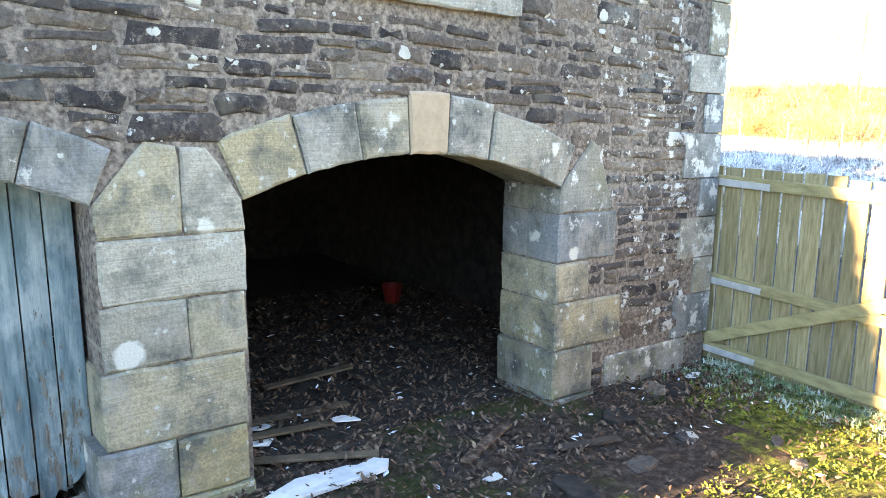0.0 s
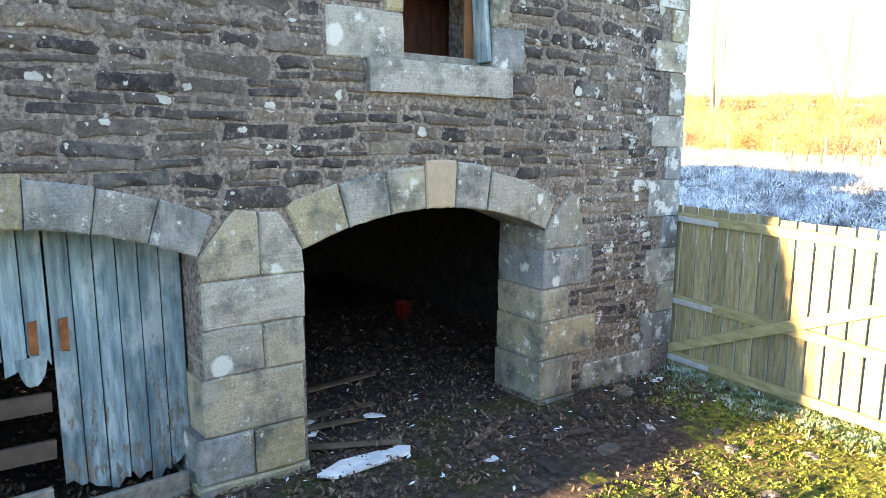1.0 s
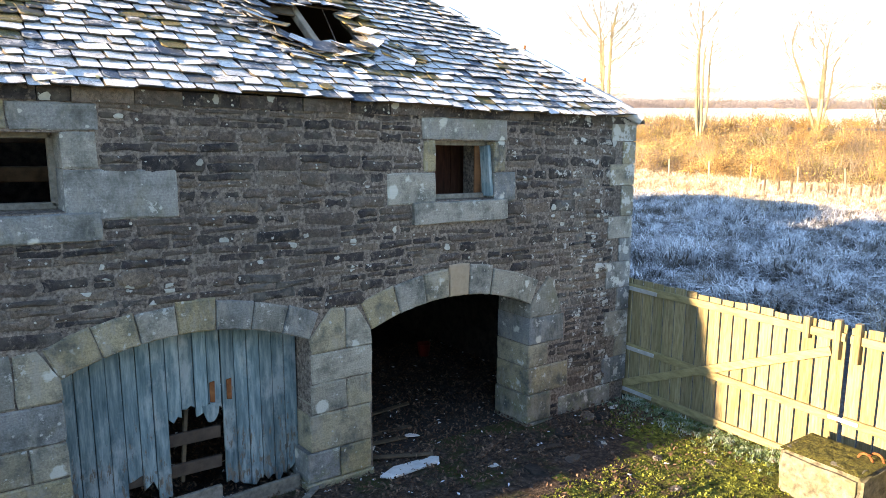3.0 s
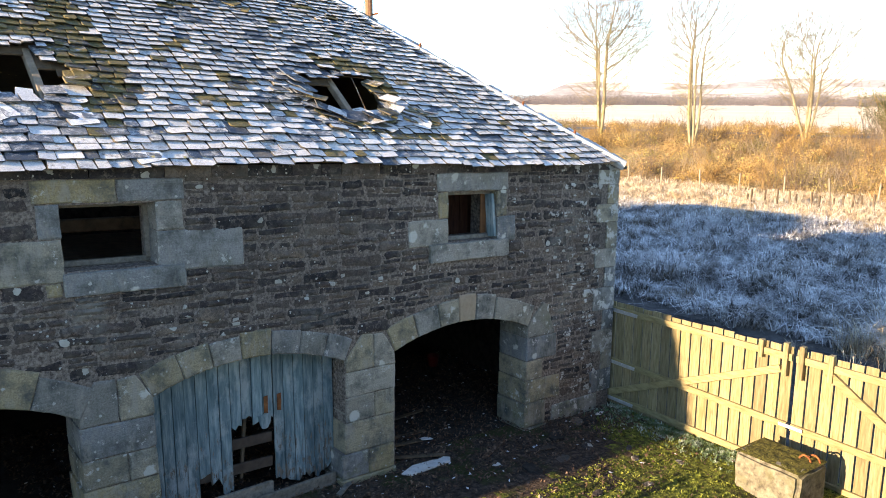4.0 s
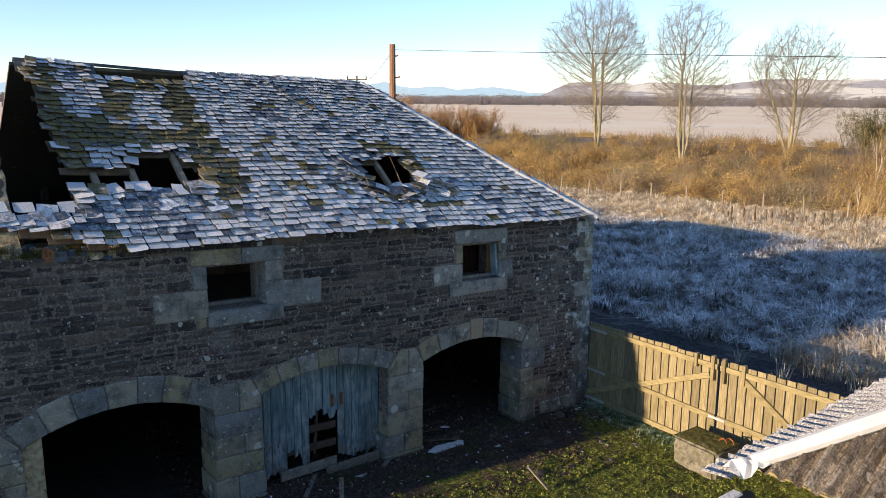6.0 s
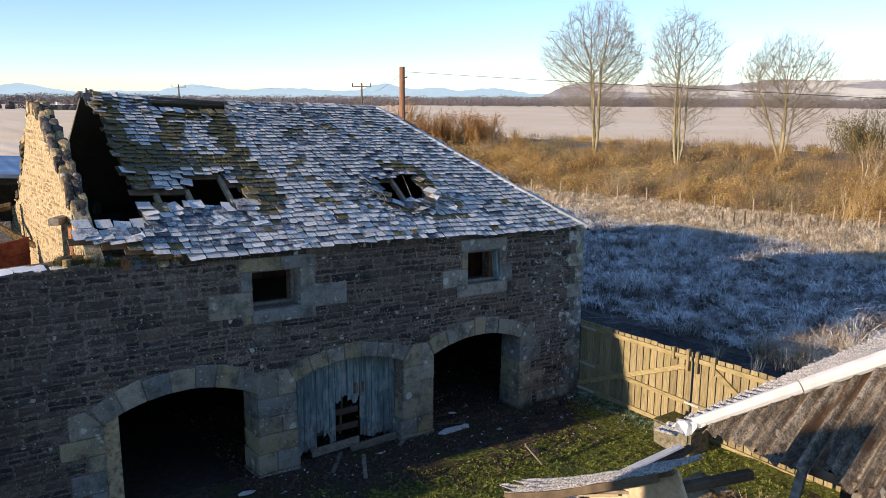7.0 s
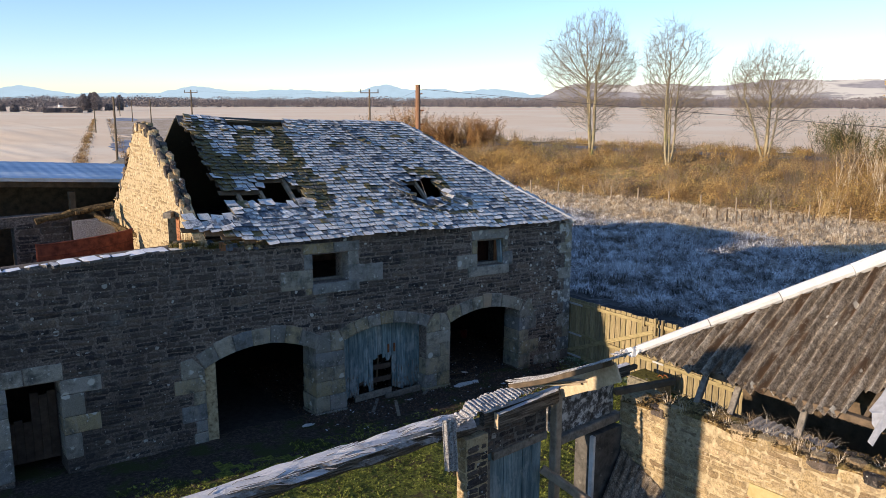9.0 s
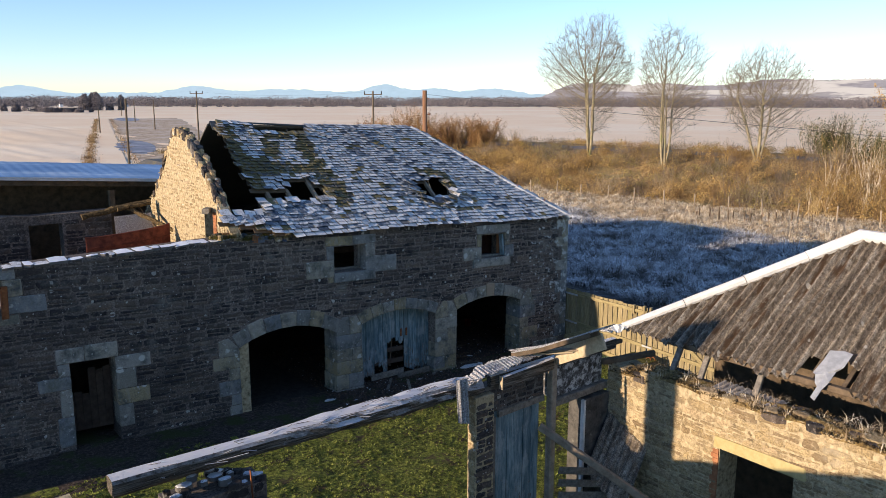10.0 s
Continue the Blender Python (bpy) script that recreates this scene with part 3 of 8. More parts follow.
def build_ground():
    xs, ys = graded(-11.0, 7.0, 0.16, 1.2), graded(-5.0, 5.0, 0.16, 1.2)
    verts = [(x, y, height(x, y)) for y in ys for x in xs]
    n = len(xs)
    faces, kinds = [], []
    for j in range(len(ys) - 1):
        for i in range(n - 1):
            faces.append((j * n + i, j * n + i + 1, (j + 1) * n + i + 1, (j + 1) * n + i))
            x, y = (xs[i] + xs[i + 1]) / 2, (ys[j] + ys[j + 1]) / 2
            w = 0.8 * noise.noise((x * 0.9, y * 0.9, 1)) + 0.5 * noise.noise((x * 3.5, y * 3.5, 2))
            d = x - bank_edge(y) + 1.5 * w
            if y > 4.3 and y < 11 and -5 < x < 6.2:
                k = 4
            elif 6.6 <= x < 11.9 + 0.3 * w and y < 30 and y > -40:
                k = 8
            elif x < 6.6 and y < 30 and x > -40 and y > -40:
                k = 1 if (y + 1.1 * w < 2.2 and x > -9.5) or (x + 0.6 * w > 4.9 and y < 3.4 + 0.5 * w) else 0
            elif d < 0 and x < 60 and x > 0 and y > -80 and y < (130 if x > 24 else 50):
                far = x + 0.1 * y + 2.5 * noise.noise((x * 0.2, y * 0.2, 5))
                k = 7 if far > 28.5 else 2
            elif d < 16 and d >= 0 and -140 < y < 108:
                k = 3
            elif 16 <= d < 27 and -140 < y < 108:
                k = 5 if 18 < x - bank_edge(y) < 23 else 3
            else:
                k = 6
            kinds.append(k)
    me = bpy.data.meshes.new("ground")
    fill(me, verts, np.array(faces))
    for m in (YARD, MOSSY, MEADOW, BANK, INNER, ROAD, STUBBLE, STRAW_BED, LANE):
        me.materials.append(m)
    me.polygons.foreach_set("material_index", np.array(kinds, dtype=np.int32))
    me.polygons.foreach_set("use_smooth", np.ones(len(faces), dtype=bool))
    return tagged(new("ground", me), "mossy earth yard running out into frosted meadow and stubble fields", "ground", kind="structure")


ground = build_ground()


# ---- masonry ----
class Opening:
    """An opening in a wall: u0 to u1, from v0 up to a flat or arched head."""

    def __init__(self, u0, u1, v0, spring, apex=None):
        self.u0, self.u1, self.v0, self.spring, self.apex = u0, u1, v0, spring, apex or spring
        a, r = (u1 - u0) / 2, self.apex - spring
        self.mid = (u0 + u1) / 2
        self.radius = (a * a + r * r) / (2 * r) if r > 0 else 0
        self.cv = self.apex - self.radius

    def head(self, u):
        return self.cv + math.sqrt(max(0, self.radius ** 2 - (u - self.mid) ** 2)) if self.radius else self.spring

    def ring(self, u, thick):
        R = self.radius + thick
        return self.cv + math.sqrt(max(0, R * R - (u - self.mid) ** 2))


def wall_geo(u0, u1, foot, top, openings, to, thick):
    """A wall with real openings: upright strips of solid masonry."""
    cuts = {u0, u1}
    for o in openings:
        n = 14 if o.radius else 1
        cuts |= {o.u0 + (o.u1 - o.u0) * i / n for i in range(n + 1)}
    u = u0
    while u < u1:
        cuts.add(round(u, 3))
        u += 0.9
    cuts = sorted(c for c in cuts if u0 - 1e-6 <= c <= u1 + 1e-6)
    g = Geo()
    for a, b in zip(cuts, cuts[1:]):
        if b - a < 1e-4:
            continue
        m = (a + b) / 2
        here = sorted((o for o in openings if o.u0 < m < o.u1), key=lambda o: o.v0)
        lo = (foot, foot)
        spans = []
        for o in here:
            if o.v0 > foot + 0.01:
                spans.append((lo, (o.v0, o.v0)))
            lo = (o.head(a), o.head(b))
        spans.append((lo, (top(a), top(b))))
        for (la, lb), (ta, tb) in spans:
            vs = [to(a, la, 0), to(b, lb, 0), to(b, tb, 0), to(a, ta, 0), to(a, la, -thick), to(b, lb, -thick), to(b, tb, -thick), to(a, ta, -thick)]
            g.add(vs, [(0, 1, 2, 3), (7, 6, 5, 4), (0, 3, 7, 4), (1, 5, 6, 2), (3, 2, 6, 7), (0, 4, 5, 1)])
    return weld(g.geo)


def weld(geo):
    """Joins vertices that lie together."""
    seen, index, verts = {}, [], []
    for v in geo[0]:
        key = tuple(round(c, 4) for c in v)
        if key not in seen:
            seen[key] = len(verts)
            verts.append(v)
        index.append(seen[key])
    return verts, [tuple(index[i] for i in f) for f in geo[1]]


def gaps(u0, u1, taken):
    """What is left of u0..u1 beside the taken stretches."""
    out, at = [], u0
    for a, b in sorted(taken):
        if a > at:
            out.append((at, min(a, u1)))
        at = max(at, b)
    if at < u1:
        out.append((at, u1))
    return [(a, b) for a, b in out if b - a > 0.05]


def courses(u0, u1, v0, top, keep, rng, hs=(0.065, 0.185), ws=(0.15, 0.52), joint=0.0075):
    """Random rubble brought to rough courses. keep(v) lists the stretches that hold other stones or openings."""
    out, v = [], v0
    high = max(top(u0 + (u1 - u0) * i / 40) for i in range(41))
    while v < high - 0.03:
        h = rng.uniform(*hs)
        for a, b in gaps(u0, u1, keep(v + h / 2)):
            u = a
            while u < b - 0.02:
                w = min(rng.uniform(*ws) * (0.6 + h * 4), b - u)
                if b - u - w < 0.1:
                    w = b - u
                if v + h <= top(u) + 0.03:
                    j = joint * rng.uniform(0.35, 1.9)
                    dv = 0.014 * noise.noise((u * 0.9, v * 2.3, 4)) + rng.uniform(-0.01, 0.01)
                    lot = rng.random()
                    if h > 0.11 and lot < 0.33:
                        k = rng.uniform(0.35, 0.65) * h
                        m = u + w * rng.uniform(0.35, 0.65)
                        out.append((u + j, u + w - j, v + j + dv, v + k - j * 0.6))
                        if w > 0.3 and lot < 0.2:
                            out.append((u + j, m - j * 0.7, v + k + j * 0.6, v + h - j + dv))
                            out.append((m + j * 0.7, u + w - j, v + k + j * 0.6, v + h - j + dv))
                        else:
                            out.append((u + j, u + w - j, v + k + j * 0.6, v + h - j + dv))
                    elif lot > 0.06:
                        out.append((u + j, u + w - j, v + j + dv, v + h - j * rng.uniform(0.8, 1.5) + dv))
                u += w
        v += h
    return [r for r in out if r[1] - r[0] > 0.04 and r[3] - r[2] > 0.022]


def stone(g, r, to, rng, proud=0.016):
    """One rubble stone with a rounded, knocked outline and a rough face."""
    a, b, c, d = r
    w, h = b - a, d - c
    q = min(w, h) * rng.uniform(0.2, 0.36)
    k = q * 0.3
    poly = [(a + q, c), (a + w * rng.uniform(0.4, 0.6), c), (b - q, c), (b - k, c + k), (b, c + q), (b, d - q), (b - k, d - k), (b - q, d),
            (a + w * rng.uniform(0.4, 0.6), d), (a + q, d), (a + k, d - k), (a, d - q), (a, c + q), (a + k, c + k)]
    t = rng.uniform(-0.06, 0.06)
    m = min(h, 0.13)
    poly = [(u + rng.uniform(-0.16, 0.16) * m, v + rng.uniform(-0.13, 0.11) * m + t * (u - a - w / 2)) for u, v in poly]
    g.slab(poly, to, -0.03, proud * rng.uniform(0.2, 1.35), min(0.024, h * 0.24), rng=rng)


def rubble(parent, rects, to, mat, rng, near, label="", proud=0.016, limit=300):
    """The stones of a wall: those that near() picks are single objects, the rest one joined part."""
    rest, count = Geo(), 0
    for r in rects:
        if count < limit and near((r[0] + r[1]) / 2, (r[2] + r[3]) / 2):
            g = Geo()
            stone(g, r, to, rng, proud)
            put("stone", g.geo, mat, parent)
            count += 1
        else:
            stone(rest, r, to, rng, proud)
    if rest.v:
        tagged(put("rubble_facing", rest.geo, mat, parent), label, kind="stuff")


# ---- the barn ----
barn = thing("stone_barn", (0, 7.5, 0), "derelict two-storey rubble stone barn with three arches and broken slate roof", "barn")


def front(u, v, w):
    return (u, WALL_Y - w, v + lift(u))


ARCHES = [Opening(1.80, 4.30, -0.4, 1.71, 1.965), Opening(-1.40, 1.02, -0.4, 1.71, 1.97), Opening(-4.76, -2.14, -0.4, 1.62, 1.96)]
WINDOWS = [Opening(2.70, 3.63, 3.13, 3.83), Opening(-2.17, -1.22, 3.17, 3.84), Opening(-10.3, -9.42, 3.05, 3.72)]
DOORWAY = Opening(-8.40, -7.49, -0.4, 1.88)
OPENINGS = ARCHES + WINDOWS + [DOORWAY]


def front_top(u):
    return 4.14 if u > -4.7 else 4.22 + (u + 4.7) * 0.06


front_wall = put("front_wall", wall_geo(-15.0, EAST, -0.5, front_top, OPENINGS, front, WALL_T), MORTAR, barn, "rubble wall with lime mortar joints and lichen")

# dressed stones: (u0, u1, v0, v1, how far they stand proud, depth of the block)
T = WALL_T + 0.012
# right window: lintel, jambs, sill
STONES_RIGHT_WINDOW = [
    (2.52, 3.82, 3.84, 4.09, 0.025, 0.3), (2.54, 2.712, 3.47, 3.83, 0.02, 0.3), (2.04, 2.712, 3.10, 3.46, 0.02, 0.3),
    (3.618, 3.8, 3.46, 3.83, 0.02, 0.3), (3.618, 3.98, 3.08, 3.45, 0.02, 0.3), (2.38, 3.82, 2.87, 3.12, 0.06, 0.4),
]
# left window
STONES_LEFT_WINDOW = [
    (-2.4, -1.62, 3.86, 4.09, 0.025, 0.3), (-1.61, -0.93, 3.86, 4.09, 0.025, 0.3), (-2.37, -2.158, 3.51, 3.85, 0.02, 0.3), (-2.95, -2.158, 3.07, 3.5, 0.02, 0.3),
    (-1.232, -0.95, 3.54, 3.85, 0.02, 0.3), (-1.232, -0.28, 3.09, 3.53, 0.02, 0.3), (-2.18, -0.96, 2.92, 3.16, 0.05, 0.4), (-2.34, -2.19, 2.93, 3.06, 0.02, 0.2),
]
# far window
STONES_FAR_WINDOW = [
    (-10.5, -9.2, 3.74, 3.98, 0.02, 0.3), (-9.432, -9.1, 3.4, 3.73, 0.02, 0.3), (-9.432, -8.7, 3.05, 3.39, 0.02, 0.3), (-10.5, -9.2, 2.85, 3.04, 0.04, 0.3),
]
# doorway
STONES_DOORWAY = [
    (-8.64, -8.1, 1.89, 2.2, 0.025, 0.3), (-8.09, -7.44, 1.89, 2.22, 0.025, 0.3), (-7.502, -6.78, 1.59, 1.88, 0.02, 0.35), (-7.502, -7.1, 1.15, 1.58, 0.02, 0.35),
    (-7.502, -6.84, 0.8, 1.14, 0.02, 0.35), (-7.502, -7.2, 0.3, 0.79, 0.02, 0.35), (-8.62, -8.388, 1.62, 1.88, 0.02, 0.35), (-9.0, -8.388, 1.34, 1.61, 0.02, 0.35),
    (-8.62, -8.388, 0.75, 1.33, 0.02, 0.35), (-8.7, -8.388, 0.1, 0.74, 0.02, 0.35),
]
# pier between the first and second arch
STONES_PIER_BETWEEN_THE = [
    (0.92, 1.8, -0.25, 0.06, 0.05, T), (0.95, 1.36, 0.066, 0.414, 0.03, T), (1.366, 1.765, 0.066, 0.414, 0.035, T), (1.0, 1.775, 0.42, 0.844, 0.025, T),
    (1.02, 1.464, 0.85, 1.194, 0.02, T), (1.47, 1.795, 0.85, 1.194, 0.016, T), (1.03, 1.808, 1.2, 1.534, 0.018, T),
]
# pier between the second and third arch
STONES_PIER_BETWEEN_THE_MORE = [
    (-2.2, -1.34, -0.25, 0.05, 0.05, T), (-2.18, -1.82, 0.06, 0.44, 0.03, T), (-1.81, -1.36, 0.06, 0.44, 0.035, T), (-2.165, -1.38, 0.45, 0.8, 0.025, T),
    (-2.155, -1.7, 0.81, 1.13, 0.025, T), (-1.69, -1.385, 0.81, 1.13, 0.02, T), (-2.155, -1.388, 1.14, 1.5, 0.022, T),
]
# jamb of the first arch
STONES_JAMB_OF_THE = [
    (4.24, 4.75, -0.25, 0.02, 0.05, T), (4.26, 4.72, 0.03, 0.42, 0.035, T), (4.28, 5.05, 0.43, 0.8, 0.025, T), (4.285, 4.65, 0.81, 1.12, 0.02, T), (4.288, 4.95, 1.13, 1.5, 0.02, T),
]
# jamb of the third arch
STONES_JAMB_OF_THE_MORE = [
    (-5.05, -4.752, -0.2, 0.24, 0.025, T), (-5.0, -4.75, 0.25, 0.5, 0.02, T), (-5.28, -4.75, 0.51, 0.86, 0.022, T), (-5.02, -4.752, 0.87, 1.14, 0.02, T), (-5.4, -4.75, 1.15, 1.45, 0.022, T),
    (4.9, 6.0, -0.2, 0.28, 0.02, 0.2),
]
DRESSED_STONES = STONES_RIGHT_WINDOW + STONES_LEFT_WINDOW + STONES_FAR_WINDOW + STONES_DOORWAY + STONES_PIER_BETWEEN_THE + STONES_PIER_BETWEEN_THE_MORE + STONES_JAMB_OF_THE + STONES_JAMB_OF_THE_MORE
rng = random.Random(5)


def worn(poly, rng, step=0.09, rough=0.0045, chip=0.012):
    """The outline of a block with its edges knocked and its corners rounded."""
    out = []
    for (ua, va), (ub, vb) in zip(poly, poly[1:] + poly[:1]):
        n = max(2, int(math.hypot(ub - ua, vb - va) / step))
        for i in range(n):
            t = i / n
            if i == 0:
                t = rng.uniform(0.3, 1.0) * chip / max(0.05, math.hypot(ub - ua, vb - va))
            out.append((ua + (ub - ua) * t + rng.uniform(-rough, rough), va + (vb - va) * t + rng.uniform(-rough, rough)))
    return out


for u0, u1, v0, v1, proud, deep in DRESSED_STONES:
    g = Geo()
    g.slab(worn([(u0, v0), (u1, v0), (u1, v1), (u0, v1)], rng), front, -deep, proud, 0.014, 0.0, rng)
    put("dressed_stone", g.geo, DRESSED, front_wall)

# springers and voussoirs
SPRINGERS = [
    [(1.03, 1.54), (1.464, 1.54), (1.464, 2.0), (1.3, 2.03), (1.03, 1.72)], [(1.47, 1.54), (1.812, 1.54), (1.80, 1.71), (1.62, 1.99), (1.47, 2.0)],
    [(-2.155, 1.51), (-1.76, 1.51), (-1.76, 1.98), (-1.98, 2.0), (-2.14, 1.63)], [(-1.75, 1.51), (-1.388, 1.51), (-1.395, 1.71), (-1.56, 1.99), (-1.75, 1.98)],
    [(4.288, 1.51), (4.9, 1.51), (4.72, 2.0), (4.62, 2.06), (4.30, 1.71)],
    [(-5.25, 1.46), (-4.75, 1.46), (-4.76, 1.62), (-5.0, 1.9), (-5.25, 1.85)],
]
for poly in SPRINGERS:
    g = Geo()
    g.slab(worn(poly, rng), front, -T, 0.022, 0.014, 0.0, rng)
    put("springer_stone", g.geo, DRESSED, front_wall)
PEACH = make_plain("peach sandstone", [(0.3, (0.3, 0.23, 0.16)), (0.7, (0.38, 0.3, 0.22))], 20, 0.92, bump=0.3)
SPLITS = [(0, 0.16, 0.31, 0.45, 0.57, 0.71, 1.0), (0, 0.15, 0.29, 0.43, 0.58, 0.73, 0.87, 1.0), (0, 0.13, 0.27, 0.42, 0.57, 0.7, 0.83, 1.0)]
for o, split, thick in zip(ARCHES, SPLITS, (0.36, 0.3, 0.37)):
    for i, (a, b) in enumerate(zip(split, split[1:])):
        ua, ub = o.u0 + (o.u1 - o.u0) * a + 0.004, o.u0 + (o.u1 - o.u0) * b - 0.004
        n = 4
        low = [(u, o.head(u) - 0.006) for u in [ua + (ub - ua) * k / n for k in range(n + 1)]]
        th = thick + rng.uniform(-0.03, 0.03)

        def out(u):
            du = (u - o.mid) / o.radius
            return (u + du * th, o.head(u) + th * math.sqrt(max(0.1, 1 - du * du)))
        high = [out(u) for u in (ub, (ua + ub) / 2, ua)]
        g = Geo()
        g.slab(worn(low + high, rng, 0.2, 0.004, 0.006), front, -T, 0.024 + rng.uniform(-0.006, 0.01), 0.014, 0.0, rng)
        put("voussoir", g.geo, PEACH if o is ARCHES[0] and i == 3 else DRESSED, front_wall)

# corner quoins on both faces of the east end
v = 0.3
k = 0
while v < 4.0:
    h = rng.uniform(0.3, 0.44) if v < 3.6 else 4.14 - v
    long = k % 2 == 0
    g = Geo()
    a = EAST - (0.5 if long else 0.24)
    g.box(a, EAST + 0.022, WALL_Y - 0.022, WALL_Y + (0.26 if long else 0.5), v + 0.006, min(v + h, 4.14) - 0.006, lambda x, y, z: (x, y, z + lift(x)))
    if k < 11:
        put("quoin", g.geo, DRESSED, front_wall)
    v += h
    k += 1

KEEP = [(o.u0, o.u1, o.v0, o.spring) for o in WINDOWS + [DOORWAY]] + [(a, b, c, d) for a, b, c, d, *_ in DRESSED_STONES]


def kept(v):
    out = [(a - 0.008, b + 0.008) for a, b, c, d in KEEP if c - 0.03 < v < d + 0.03]
    for o, thick in zip(ARCHES, (0.36, 0.3, 0.37)):
        if v < o.spring:
            out.append((o.u0 - 0.01, o.u1 + 0.01))
        else:
            R = o.radius + thick + 0.01
            if abs(v - o.cv) < R:
                half = min(math.sqrt(R * R - (v - o.cv) ** 2), (o.u1 - o.u0) / 2 + 0.22)
                out.append((o.mid - half, o.mid + half))
    if 1.45 < v < 2.0:
        out += [(0.98, 1.82), (-2.17, -1.37), (4.28, 4.9 - (v - 1.5) * 0.4), (-5.25, -4.74)]
    out.append((EAST - (0.36), EAST + 1))
    if 2.44 < v < 2.66:
        out.append((-0.88, -0.53))
    return out


rects = courses(-15.0, EAST, -0.3, front_top, kept, rng)
rubble(front_wall, rects, front, STONE, random.Random(8), lambda u, v: 0.6 < u < 4.4 and v > 1.9, "dark grey and brown rubble stones with white lichen")
g = Geo()
g.slab([(-0.705 + 0.165 * math.cos(t), 2.545 + 0.095 * math.sin(t)) for t in [i * math.pi / 7 for i in range(14)]], front, -0.03, 0.035, 0.02, 0.003, rng)
put("oval_stone", g.geo, STONE, front_wall, "oval dark boulder built into the wall")

# the other walls of the barn
def tilt(x, y, z):
    return (x, y, z + lift(x))


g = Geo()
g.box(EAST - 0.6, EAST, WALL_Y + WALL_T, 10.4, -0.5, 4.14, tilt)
put("east_wall", g.geo, DARK_STONE, barn)
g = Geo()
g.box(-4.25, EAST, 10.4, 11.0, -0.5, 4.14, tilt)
put("north_wall", g.geo, DARK_STONE, barn)


def east(u, v, w):
    return (EAST + w, u, v)


rr = courses(WALL_Y + 0.5, 11.0, -0.2, lambda u: 4.14, lambda v: [], rng, (0.12, 0.22), (0.3, 0.6))
rubble(barn, rr, east, STONE, rng, lambda u, v: False, "rubble stone end wall")

# upper floor of boards on joists
# West of the gable the boards are added to darken the doorway room.
x = -14.5
while x < EAST - 0.62:
    g = Geo()
    g.box(x, x + 0.235, WALL_Y + WALL_T, 10.4 if x > -4.6 else 9.1, 2.52, 2.55, tilt)
    put("floor_board", g.geo, DARK_WOOD, barn)
    x += 0.24
# Inner wall and unseen west end, added to keep the doorway room dark.
g = Geo()
g.box(-15.0, -4.8, 6.6, 7.0, -0.2, 2.5, tilt)
g.box(-15.4, -15.0, 4.0, 10.6, -0.2, 3.5, tilt)
# The dark timber colour also stands in for shade on these walls.
put("cross_wall", g.geo, DARK_WOOD, barn)
for i in range(12):
    g = Geo()
    g.bar(tilt(-4.0 + i * 0.82, WALL_Y + 0.3, 2.43), tilt(-4.0 + i * 0.82, 10.5, 2.43), 0.09, 0.18)
    put("joist", g.geo, DARK_WOOD, barn)

# the west gable, a warm sandstone wall whose weather side stands free
GX = -4.75
GABLE = [(4.0, 0.0), (4.0, 4.62), (4.55, 4.92), (4.95, 5.5), (5.75, 6.22), (6.7, 6.85), (7.35, 7.0), (7.75, 6.92), (8.45, 6.1), (9.3, 5.3), (10.6, 4.4), (10.6, 0.0)]


def gable_top(u):
    for (a, za), (b, zb) in zip(GABLE[1:], GABLE[2:]):
        if a <= u <= b and b > a:
            return za + (zb - za) * (u - a) / (b - a)
    return 4.4


def west(u, v, w):
    return (GX - w, u, v)


slot = Opening(5.15, 5.72, 2.9, 5.12)
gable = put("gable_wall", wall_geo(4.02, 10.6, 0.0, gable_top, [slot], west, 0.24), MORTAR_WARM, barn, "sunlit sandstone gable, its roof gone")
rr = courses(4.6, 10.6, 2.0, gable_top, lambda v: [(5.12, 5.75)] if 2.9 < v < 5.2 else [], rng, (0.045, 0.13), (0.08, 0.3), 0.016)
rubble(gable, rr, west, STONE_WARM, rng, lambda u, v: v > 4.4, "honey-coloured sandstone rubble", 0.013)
for u in np.arange(4.3, 10.4, 0.1):
    for k in range(2):
        g = Geo()
        z = gable_top(u)
        q, h = rng.uniform(0.055, 0.085), rng.uniform(0.03, 0.1)
        x = GX + 0.06 + 0.13 * k + rng.uniform(-0.05, 0.03)
        e = (gable_top(u + 0.1) - z) / 0.1
        g.slab([(q * math.cos(t) * rng.uniform(0.75, 1.15), q * 1.1 * math.sin(t) * rng.uniform(0.75, 1.15)) for t in np.linspace(0, 5.6, 8)],
               lambda a, b, r: (x + a, u + b, z + r + e * b * 0.8), -0.12, h, 0.014, 0, rng)
        put("skew_stone", g.geo, (STONE, STONE_WARM, STONE)[rng.randrange(3)], gable)
g = Geo()
g.bar((GX - 0.25, 5.0, 5.2), (GX + 0.3, 5.85, 5.16), 0.16, 0.12)
put("lintel", g.geo, GREY_WOOD, gable, "projecting rotten timber lintel")
for i in range(14):
    g = Geo()
    g.box(GX - 0.02, GX + 0.2, 4.95 + rng.uniform(-0.02, 0), 5.14, 4.1 + i * 0.075, 4.168 + i * 0.075)
    put("brick", g.geo, BRICK, gable)

# ---- roof of the barn ----
PITCH = 0.74
EAVE_Y, EAVE_Z, RIDGE_Y = 3.84, 4.16, 7.4
HIP_X = 6.22


